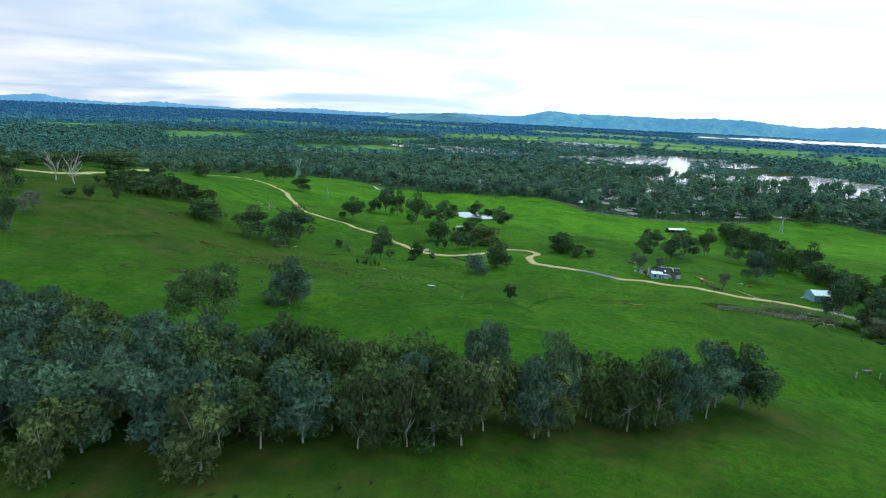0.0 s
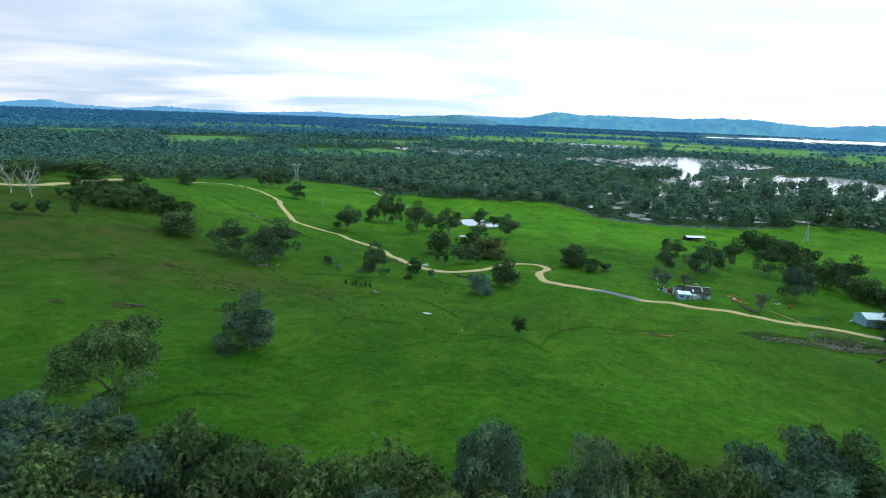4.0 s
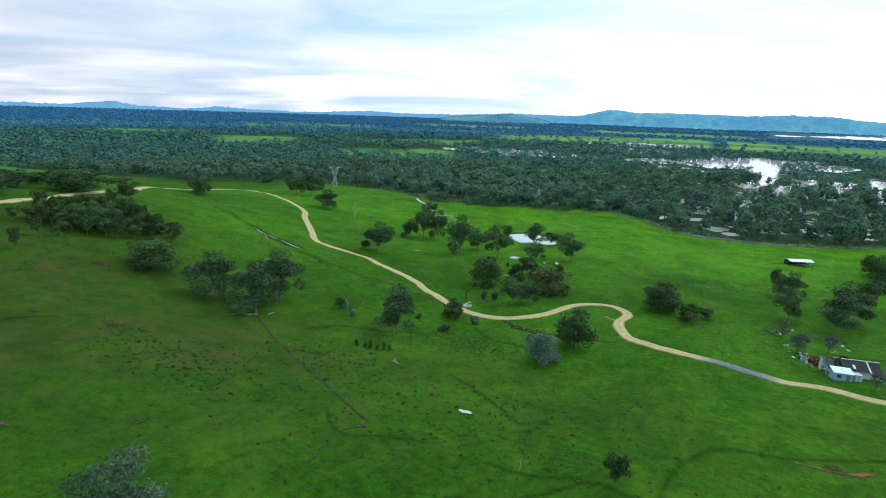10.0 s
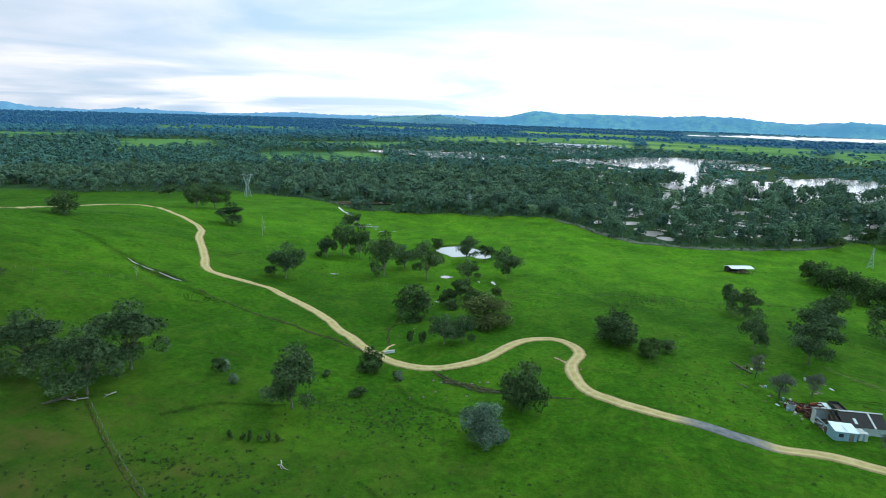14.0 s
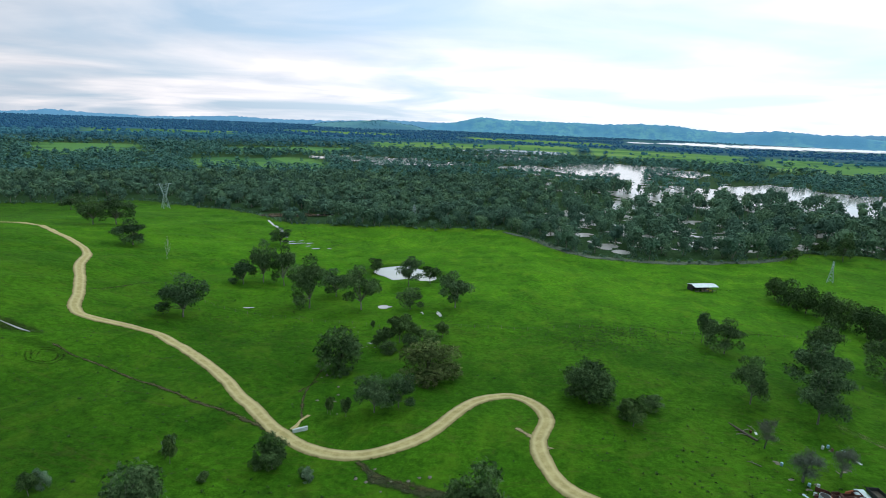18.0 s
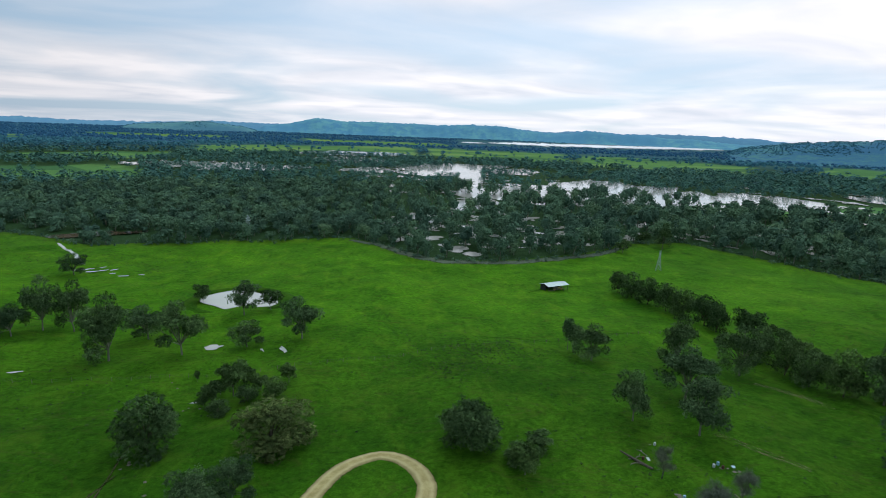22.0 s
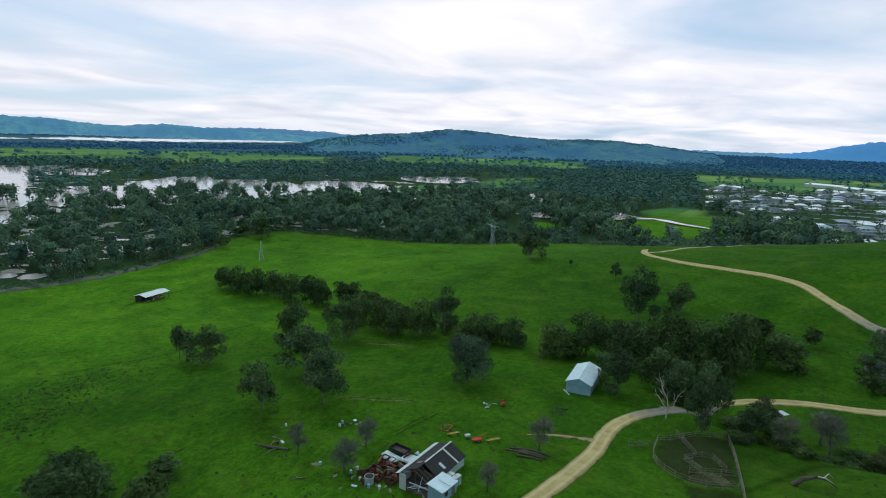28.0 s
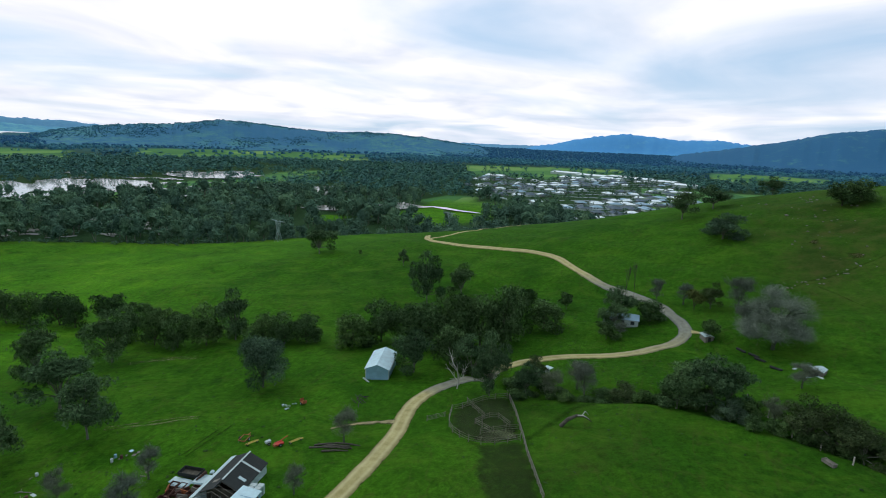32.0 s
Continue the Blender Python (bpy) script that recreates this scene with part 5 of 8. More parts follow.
plant("bare", 83.7, -90.1, 11.0, 7.5)
plant("bare", 83.5, -98.5, 8.0, 5.0)
plant("gum", 141.2, -125.2, 10.0, 9.5)
plant("gum", 150.5, -127.5, 11.5, 11.0)
plant("grey", 136.0, -128.0, 4.6, 6.0)
plant("round", 148, -137, 7.7, 9.4)
plant("shrub", 132.5, -126.5, 2.6, 4.5)
plant("small", 133, -124, 5.3, 6.5)
plant("poplar", 172, -128.4, 13.5, 2.6)
plant("poplar", 172, -131.4, 14.5, 2.8)
plant("grey", 166, -139, 10.0, 6.6)
plant("grey", 163, -148, 8.0, 7.6)
plant("autumn", 157.5, -151, 7.6, 6.6)
plant("creek", 158, -156, 9.4, 7.8, "paddock trees", "brown half-bare tree losing its leaves")
plant("grey", 154.5, -163.5, 12.5, 11.5)
plant("grey", 135, -163, 11.1, 11.0)
plant("willow", 125, -168.0, 19.0, 22.5)
plant("small", 133, -153, 5.4, 6.1)
plant("gum", 88, -107, 8.8, 9.2)
plant("grey", 88, -113, 8.2, 8.4)
plant("grey", 90, -121, 10.4, 8.4)
plant("creek", 90, -131, 4.8, 8.6)
plant("gum", 88, -142, 11.4, 11.8)
plant("gum", 87, -148, 13.5, 14.0)
plant("gum", 87, -152, 11.0, 10.0)
plant("silver", 82, -152, 5.0, 7.3)
plant("small", 84, -156, 4.6, 4.8)
plant("grey", 82, -160, 6.9, 5.9)
plant("creek", 78, -165, 8.8, 10.5)
plant("creek", 74, -169, 9.2, 10.5)
plant("creek", 70, -172, 7.8, 9.0)
plant("grey", 99, -169, 7.0, 7.9)
plant("silver", 222, -166, 11.5, 18.6)
plant("gum", 263, -152, 16.3, 16.3)
plant("gum", 281, -168, 12.9, 16.9)
plant("gum", 317, -202, 10.3, 14.3)
plant("round", 243, -214, 10.9, 12.4)
plant("round", 245, -221, 10.4, 12.4)
plant("gum", 207, -21, 8.8, 5.7)
plant("small", -4, -25, 3.7, 6.7)
plant("round", -19, -17, 7.6, 11.6)
plant("round", -10, -30, 4.8, 6.2)
plant("grey", 17, -39, 7.7, 5.3)
plant("grey", 19, -52, 6.6, 8.3)
plant("grey", 27.5, -48.4, 6.6, 6.0)
plant("grey", 49.4, -76.9, 7.6, 7.0, "paddock trees", "grey leafless tree standing over a heap of logs")
plant("grey", 30.5, -78.0, 5.6, 5.0)
plant("gum", -142.0, -114.8, 13.5, 15.0)
plant("gum", -126.5, -116.0, 14.6, 13.5)
plant("gum", -129.2, -102.3, 16.2, 16.8)
plant("round", -166, -116, 9.4, 14.4)
plant("small", -184, -93, 8.0, 9.8)
plant("gum", -201, -109, 8.6, 8.9)
plant("gum", -204, -100, 9.2, 9.3)
plant("gum", -204, -114, 8.4, 8.7)
plant("gum", -209, -89, 9.0, 8.5)
plant("small", -210, -117, 5.6, 7.1)
plant("small", -198, -129, 6.3, 4.0)
plant("small", -196, -123, 4.9, 4.9)
plant("small", -187, -141, 6.3, 3.3)
plant("small", -212, -127, 5.1, 3.8)
plant("small", -191, -150, 4.6, 3.5)
plant("small", -196, -90, 5.5, 6.6)
plant("round", -249, -82, 9.7, 19.6)
plant("small", -235, -70, 8.0, 9.1)
plant("round", -269, 2, 11.0, 12.7)
plant("gum", -295, 122, 16.9, 16.9)
plant("gum", -288, 132, 19.1, 20.0)
plant("gum", -242, 89, 13.5, 17.6)
plant("round", -247, -115, 7.2, 10.6)
plant("silver", -71, -200, 11.7, 11.8)
plant("bare", -212, 75, 12.4, 5.4)
plant("bare", -182, -46, 5.3, 2.1)
plant("bare", -216, -135, 13.6, 10.2)
plant("bare", -220, -140, 13.4, 9.1)
plant("spread", -65, -235, 13.6, 15.5)
plant("small", -24, -153, 5.8, 3.9)
plant("bare", -39, -154, 2.9, 1.1)
plant("gum", -198, 167, 11.7, 12.9)
plant("thin", -425, 241, 12.2, 15.9)
plant("gum", 145, 254, 11.3, 11.0)
plant("gum", 186, 270, 21.0, 14.5)
plant("shrub", 180, 293, 9.6, 12.8)
plant("small", -102, -74, 6.1, 2.9)
plant("shrub", -84, -68, 6.9, 6.1)
plant("small", -81, -45, 4.8, 2.0)
plant("small", -77, -45, 5.0, 2.7)
plant("small", -92, 25, 3.8, 2.0)
plant("gum", -85, 56, 9.6, 11.4)
plant("small", 223, 12, 3.1, 1.9)
plant("grey", 93.5, -119.0, 7.8, 7.2)
plant("creek", 99.5, -107.5, 5.6, 6.4)
plant("thin", 29, 43, 10.1, 6.3)
plant("gum", -165, -198, 12.5, 7.3)
plant("gum", -210, -167, 17.3, 12.5)
plant("grey", -182, -178, 7.6, 8.0)
plant("grey", -180, -183, 6.5, 6.3)
plant("small", -192, -149, 6.0, 4.9)
plant("small", -195, -155, 3.9, 5.2)
plant("bare", -215, -136, 13.5, 9.1)
plant("round", -252, -135, 5.0, 9.0)
plant("gum", -256, -122, 4.6, 13.0)
plant("round", -262, -108, 5.0, 9.0)
plant("gum", -262, -96, 6.3, 17.0)
plant("round", -270, -84, 5.0, 9.0)
plant("round", -276, -72, 6.0, 9.0)
plant("round", -284, -58, 6.0, 9.0)
plant("round", -294, -44, 6.0, 9.0)
plant("round", -302, -30, 5.0, 12.0)
plant("round", -268, -118, 5.0, 9.0)
plant("round", -280, -92, 5.0, 9.0)
plant("small", -312, -14, 4.8, 10.0)
plant("small", -83.3, -69.5, 4.6, 5.2)
plant("shrub", -86, -70, 2.6, 3.2)
plant("blue", -114.5, -89.3, 3.2, 3.0)
plant("blue", -104.8, -70.4, 3.6, 2.6)
plant("shrub", -93.3, -76.9, 1.8, 2.6)
plant("small", -81.9, -44.3, 3.6, 1.6)
plant("small", -77.1, -45.2, 4.2, 2.2)
plant("shrub", -81, -84, 2.0, 2.6)
plant("blue", -75, -71.5, 3.2, 2.4)
plant("blue", -108, -94.5, 2.6, 2.2)
plant("shrub", -91, -115, 1.5, 1.2)
plant("shrub", -88, -114, 1.6, 1.2)
plant("shrub", -85, -112.5, 1.7, 1.3)
plant("shrub", -93, -116, 2.0, 1.2)
plant("shrub", -86.5, -113.4, 2.6, 1.1)
plant("shrub", -89.6, -114.9, 2.4, 1.1)
plant("small", -83, 16, 4.5, 5.0)
plant("round", -78, 24, 4.8, 5.4)
plant("small", -72, 16, 5.0, 5.5)
plant("small", -65, 20, 5.6, 5.2)
plant("round", -80, 2, 4.4, 6.0)
plant("round", -67, 11, 5.5, 6.5)
plant("small", -85, 8, 3.6, 4.2)
plant("round", -74, 9, 4.8, 6.0)
plant("shrub", 121, 70, 3.4, 5)
plant("shrub", 119, 62, 4.2, 5.5)
plant("shrub", 118, 54, 4.5, 6)
plant("shrub", 116, 47, 3.8, 5.5)
plant("shrub", 115, 40, 4.5, 6)
plant("shrub", 112, 31, 4.2, 5.5)
plant("shrub", 109, 22, 4.6, 6)
plant("shrub", 106, 13, 3.8, 5.5)
plant("shrub", 104, 5, 4.4, 6)
plant("shrub", 104, -3, 4.0, 5.5)
plant("shrub", 105.5, -12, 4.2, 5.5)
plant("shrub", 108, -21, 3.6, 5.5)
plant("shrub", 110, -31, 4.2, 6)
plant("shrub", 110, -43, 3.8, 5.5)
plant("shrub", 108, -52, 3.6, 5)


# ---------------------------------------------------------------- the planted belt on the ridge
BELT = np.array([(-70, -284), (-57, -278), (-45, -274), (-37, -269), (-25, -262), (-16, -255), (-2, -242), (12, -230), (28, -216), (25, -211), (8, -223), (-10, -236), (-29, -246), (-42, -245), (-56, -243), (-63, -246), (-77, -248), (-92, -246), (-112, -247), (-130, -251), (-120, -262), (-95, -276)], float)


def within(x, y, ring):
    inside, j = False, len(ring) - 1
    for i in range(len(ring)):
        (xi, yi), (xj, yj) = ring[i], ring[j]
        if (yi > y) != (yj > y) and x < (xj - xi) * (y - yi) / (yj - yi) + xi:
            inside = not inside
        j = i
    return inside


_b = random.Random(11)
for gx in np.arange(-132, 34, 4.3):
    for gy in np.arange(-286, -206, 4.3):
        x, y = gx + _b.uniform(-2.0, 2.0), gy + _b.uniform(-2.0, 2.0)
        if not within(x, y, BELT) or math.hypot(x + 66, y + 236) < 10:
            continue
        patch = math.sin(x * 0.11 + 1.3) + math.sin(y * 0.17 + x * 0.05)
        u = _b.random()
        kind = "beltsilver" if u < (0.55 if patch > 0.3 else 0.22) else "beltolive" if u > 0.80 else "belt"
        plant(kind, round(float(x), 1), round(float(y), 1), _b.uniform(8.0, 12.0) * (1.0 if x > -45 else 0.68 if y > -254 else 0.86), _b.uniform(5.4, 8.2), "trees of the ridge belt")

plant("gum", 26.0, -215.0, 11.5, 10.0, "trees of the ridge belt", "dark spreading gum at the end of the tree belt")
plant("silver", -13.5, -240, 14.0, 7.5, "trees of the ridge belt", "tall open blue-green gum standing above the belt")
plant("silver", -3.3, -236.5, 14.2, 7.0, "trees of the ridge belt", "tall open blue-green gum standing above the belt")

# the young plantation on the western hillside
PLANTATION = np.array([(-213, -125), (-198, -117), (-189, -101), (-185, -88), (-200, -81), (-222, -84), (-229, -105)], float)
for gx in np.arange(-230, -184, 4.6):
    for gy in np.arange(-128, -78, 4.6):
        x, y = float(gx) + _b.uniform(-1.5, 1.5), float(gy) + _b.uniform(-1.5, 1.5)
        if within(x, y, PLANTATION) and _b.random() < 0.8:
            plant("small", round(x, 1), round(y, 1), _b.uniform(4.5, 8.0), _b.uniform(3.6, 5.4), "hillside plantation", "young blue-green gum in the hillside plantation")

# scrub thickets along the creek
_c = random.Random(17)
for cx, cy in smooth_line(CREEK[:8].tolist(), 4.0):
    for _ in range(2):
        x, y = float(cx) + _c.gauss(0, 2.2), float(cy) + _c.gauss(0, 2.2)
        if away(np.array(x), np.array(y), np.array(ROAD, float)) > 4.5:
            plant("shrub", round(x, 1), round(y, 1), _c.uniform(1.6, 3.8), _c.uniform(3.0, 6.0), "creek scrub", "dark tangled scrub on the creek bank")

# ---------------------------------------------------------------- flooded woods and far trees


def clump(rng, lobe):
    """One lumpy clump of foliage: a rounded block of 24 small faces, pushed in and out."""
    x, y, z, r, h = lobe
    push, out = {}, []
    for ax in range(3):
        for s in (-1, 1):
            for u in (-1, 0):
                for w in (-1, 0):
                    quad = [(u, w), (u + 1, w), (u + 1, w + 1), (u, w + 1)]
                    for a, b in quad if s > 0 else quad[::-1]:
                        p = [0, 0, 0]
                        p[ax], p[(ax + 1) % 3], p[(ax + 2) % 3] = s, a, b
                        if tuple(p) not in push:
                            push[tuple(p)] = rng.uniform(0.5, 1.25)
                        d = Vector(p).normalized() * push[tuple(p)]
                        out.append((x + d.x * r, y + d.y * r, max(z + d.z * h, 0.03)))
    return np.array(out)


def halved(q):
    """Quads cut into triangles."""
    q = np.asarray(q, float).reshape(-1, 4, 3)
    return np.concatenate([q[:, [0, 1, 2]], q[:, [0, 2, 3]]], 1).reshape(-1, 3)


def crowns(rng, n, size, balls=0, lift=0.9):
    """A coarse unit river gum: lumpy cores within loose sprays of leaves, as triangles."""
    lob = []
    for k in range(9):
        a, r = 2.4 * k + rng.uniform(-0.5, 0.5), 0.34 * math.sqrt(rng.uniform(0.1, 1))
        lob.append((r * math.cos(a), r * math.sin(a), rng.uniform(0.20, 0.84) - 0.25 * r, rng.uniform(0.14, 0.24), rng.uniform(0.13, 0.22)))
    lob.append((0, 0, 0.56, 0.32, 0.34))
    q = leaf_sprays(rng, lob, n, size, 0.0, 0.6, lift)
    for l in sorted(lob, key=lambda a: -a[3])[:balls]:
        q = np.concatenate([q, halved(clump(rng, (*l[:3], l[3] * 0.76, l[4] * 0.76)))])
    return q / (np.abs(q[:, :2]).max() * 2, np.abs(q[:, :2]).max() * 2, q[:, 2].max())


def domes(rng):
    """A far tree: one lumpy rounded crown of fifteen faces."""
    n, turn = 5, rng.uniform(0, 6.28)
    ring = []
    for r, z in ((0.46, 0.10), (0.35, 0.72)):
        ring.append([])
        for k in range(n):
            q, a = r * rng.uniform(0.8, 1.12), turn + 6.2832 * (k + rng.uniform(-0.2, 0.2)) / n
            ring[-1].append((q * math.cos(a), q * math.sin(a), z * rng.uniform(0.82, 1.18)))
    top, out = (rng.normal() * 0.12, rng.normal() * 0.12, 1.0), []
    for k in range(n):
        a, b, c, d = ring[0][k], ring[0][(k + 1) % n], ring[1][(k + 1) % n], ring[1][k]
        out += [a, b, c, a, c, d, d, c, top]
    return np.array(out)


def trunk_faces(rng):
    out = []
    for a in (0.3, 1.9):
        c, s = math.cos(a) * 0.022, math.sin(a) * 0.022
        lx, ly = rng.normal() * 0.1, rng.normal() * 0.1
        out += [(-c, -s, -0.02), (c, s, -0.02), (c * 0.6 + lx, s * 0.6 + ly, 0.62), (-c * 0.6 + lx, -s * 0.6 + ly, 0.62)]
    return halved(out)


def woods(name, places, heights, widths, sprays, size, label, seed, trunks=True, sink=0.2, leaf="wood_a", base_z=None, balls=0):
    """Many trees as one mass: coarse crowns on thin trunks; with no sprays, plain far domes."""
    rng = np.random.default_rng(seed)
    kinds = 9
    protos = [(crowns(rng, sprays, size, balls, 0.9 if balls else 1.8) if sprays else domes(rng), trunk_faces(rng)) for _ in range(kinds)]
    vs, tones, mats = [], [], []
    which = rng.integers(0, kinds, len(places))
    turn = rng.uniform(0, 6.28, len(places))
    tone = np.clip(rng.normal(0.45, 0.22, len(places)), 0, 1)
    z0 = np.where(north_of_edge(places[:, 0], places[:, 1]) > 4, plain_z(places[:, 0], places[:, 1]) + 0.5, land(places[:, 0], places[:, 1])) - sink
    z0 = np.where(from_midst(places[:, 0], places[:, 1]) > LEVEL_END, plain_z(places[:, 0], places[:, 1]) - sink, z0)
    if base_z is not None:
        z0 = base_z
    for k in range(kinds):
        idx = np.where(which == k)[0]
        if not len(idx):
            continue
        for m, base in enumerate(protos[k][: 2 if trunks else 1]):
            c, s = np.cos(turn[idx])[:, None], np.sin(turn[idx])[:, None]
            x = (base[None, :, 0] * c - base[None, :, 1] * s) * widths[idx][:, None] + places[idx, 0][:, None]
            y = (base[None, :, 0] * s + base[None, :, 1] * c) * widths[idx][:, None] + places[idx, 1][:, None]
            z = base[None, :, 2] * heights[idx][:, None] + z0[idx][:, None]
            vs.append(np.stack([x, y, z], -1).reshape(-1, 3))
            tones.append(np.repeat(tone[idx], base.shape[0]))
            mats.append(np.full(len(idx) * base.shape[0] // 3, m, np.int32))
    me = loose_mesh(name, np.concatenate(vs), M[leaf], np.concatenate(tones))
    me.materials.append(M["bark"])
    me.polygons.foreach_set("material_index", np.concatenate(mats))
    tagged(new(name, me), label, "trees", kind="stuff")


TOWN = np.array([(530, -75), (600, -50), (660, 10), (730, 50), (810, 120), (950, 172), (1230, 235), (1240, 60), (1390, -40), (1370, -230), (860, -220), (560, -150)], float)


def jitter_grid(rng, x0, x1, y0, y1, step):
    gx, gy = np.meshgrid(np.arange(x0, x1, step), np.arange(y0, y1, step))
    p = np.stack([gx.ravel(), gy.ravel()], -1) + rng.uniform(-0.48, 0.48, (gx.size, 2)) * step
    return p


def patchy(p, scale, seed):
    a = np.zeros(len(p))
    rng = np.random.default_rng(seed)
    for k in range(6):
        d, f = rng.uniform(0, 6.28), (1.6**k) / scale
        a += np.sin(f * (p[:, 0] * math.cos(d) + p[:, 1] * math.sin(d)) + rng.uniform(0, 6.28)) / 1.25**k
    return a / 2.6


def wet(p):
    """0 on dry land, towards 1 in open water."""
    out = np.zeros(len(p))
    for c, half in POOLS:
        d = away(p[:, 0], p[:, 1], c)
        out = np.maximum(out, d < np.mean(half) * 0.78)
    for x, y, r in SMALL_POOLS:
        out = np.maximum(out, np.hypot(p[:, 0] - x, (p[:, 1] - y)) < r * 1.05)
    return out


def bearing(p):
    return np.degrees(np.arctan2(p[:, 0] + 40, p[:, 1] + 130))


def in_town(p):
    return np.array([within(x, y, TOWN) for x, y in p])


_w = np.random.default_rng(21)
p = jitter_grid(_w, -900, 760, -120, 720, 12.8)
e = north_of_edge(p[:, 0], p[:, 1])
dist = np.hypot(p[:, 0] + 40, p[:, 1] + 130)
az = bearing(p)
dens = np.clip(np.interp(p[:, 0], [-80, 30], [1.0, 0.74]) + 0.26 * patchy(p, 60, 3), 0, 1)
drowned = np.clip(1 - away(p[:, 0], p[:, 1], np.array([(60, 480), (150, 640), (330, 640), (560, 600)], float)) / 260, 0, 1)
dens = dens * (1 - 0.58 * drowned)
dens = np.where(wet(p) > 0, np.where(patchy(p, 40, 15) > 0.0, 0.36, 0.03), dens)
open_right = (p[:, 0] > 330) & (p[:, 1] < 520)
dens = np.where(open_right, np.where(patchy(p, 70, 5) > -0.5, dens, 0.05), dens)
dens = np.where((p[:, 0] > 430) & (p[:, 1] < 90), np.minimum(dens, np.where(patchy(p, 45, 6) > -0.2, 0.85, 0.05)), dens)
dens = np.where((p[:, 0] < -330) & (e < 22), dens * 0.6, dens)
keep = (e > 1) & (meadow(p[:, 0], p[:, 1]) < 0.5 + 0.5 * patchy(p, 30, 44)) & (dist < 820) & (az > -72) & (_w.random(len(p)) < dens) & (np.hypot((p[:, 0] + 255) / 1.6, (p[:, 1] - 290) / 0.5) > 34)
p = p[keep]
p = p[~in_town(p)]
d = np.hypot(p[:, 0] + 40, p[:, 1] + 130)
for lo, hi, q, s, n in ((0, 470, 520, 0.046, 3), (470, 640, 250, 0.058, 2), (640, 830, 120, 0.085, 1)):
    sel = p[(d >= lo) & (d < hi)]
    rr = np.random.default_rng(lo + 1)
    tall = np.interp(sel[:, 0], [-250, -40, 60], [0.82, 0.95, 1.16])
    h = rr.uniform(12.5, 19.0, len(sel)) * tall * np.where(rr.random(len(sel)) < 0.22, 0.68, 1) * np.where(rr.random(len(sel)) < 0.08, 1.2, 1)
    woods("river_woods", sel, h, h * rr.uniform(0.78, 1.12, len(sel)) * np.interp(sel[:, 0], [-120, 0], [1.2, 1.0]), q, s, "dense dark grey-green river gums standing in flood water", lo + 5, balls=n)

p = jitter_grid(_w, -2300, 2300, -900, 2100, 17.0)
d, az = from_midst(p[:, 0], p[:, 1]), bearing(p)
share = np.interp(az, [-75, -30, -5, 15, 40, 60, 80, 110], [0.95, 0.92, 0.80, 0.72, 0.78, 0.92, 0.85, 0.85])
field = meadow(p[:, 0], p[:, 1])
keep = (d > 810) & (d < 1720) & (az > -75) & (az < 118) & (patchy(p, 95, 8) * 0.5 + 0.5 < share) & (_w.random(len(p)) < np.where(field > 0.35, 0.05, 0.9)) & (wet(p) == 0) & ((north_of_edge(p[:, 0], p[:, 1]) > 0) | ((d > 1250) & (p[:, 0] > 500)))
p = p[keep]
p = p[~in_town(p)]
rr = np.random.default_rng(4)
h = rr.uniform(9, 16, len(p))
wide = h * rr.uniform(0.9, 1.4, len(p))
near = from_midst(p[:, 0], p[:, 1]) < 1200
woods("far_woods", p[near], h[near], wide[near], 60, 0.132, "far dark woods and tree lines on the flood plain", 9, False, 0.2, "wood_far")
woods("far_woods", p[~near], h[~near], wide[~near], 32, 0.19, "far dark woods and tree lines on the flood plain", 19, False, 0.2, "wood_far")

p = jitter_grid(_w, -4700, 4750, -2300, 4700, 24.5)
d, az = from_midst(p[:, 0], p[:, 1]), bearing(p)
share = np.interp(az, [-75, -30, -12, 0, 40, 60, 80, 118], [0.84, 0.80, 0.66, 0.56, 0.60, 0.80, 0.86, 0.86])
field = meadow(p[:, 0], p[:, 1])
true = true_distance(d)
lake = np.interp(az, [8, 11.4, 15, 19.4, 24, 28, 34], [4450, 4550, 4700, 4900, 5250, 5700, 6200])
shore = (az > 8.2) & (az < 34) & (true > lake * 0.80) & (true < lake * 1.3)
keep = (d > 1690) & (d < 4650) & (az > -74) & (az < 118) & (patchy(p, 105, 12) * 0.5 + 0.5 < share) & (_w.random(len(p)) < np.where(field > 0.3, 0.10, 0.72)) & ~shore & (wet(p) == 0)
p, d = p[keep], d[keep]
rr = np.random.default_rng(6)
h = rr.uniform(7, 13, len(p)) * shrink(d)
wide = rr.uniform(12, 24, len(p)) * np.maximum(shrink(d), 0.7)
near = d < 2600
part_way = d < 2150
near &= ~part_way
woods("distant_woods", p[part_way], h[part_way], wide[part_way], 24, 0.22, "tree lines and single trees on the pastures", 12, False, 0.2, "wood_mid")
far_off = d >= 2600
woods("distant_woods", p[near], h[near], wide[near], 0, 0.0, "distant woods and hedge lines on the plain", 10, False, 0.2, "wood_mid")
woods("distant_woods", p[far_off], h[far_off], wide[far_off], 0, 0.0, "distant woods tinted haze blue, reaching to the ranges", 11, False, 0.2, "wood_haze")


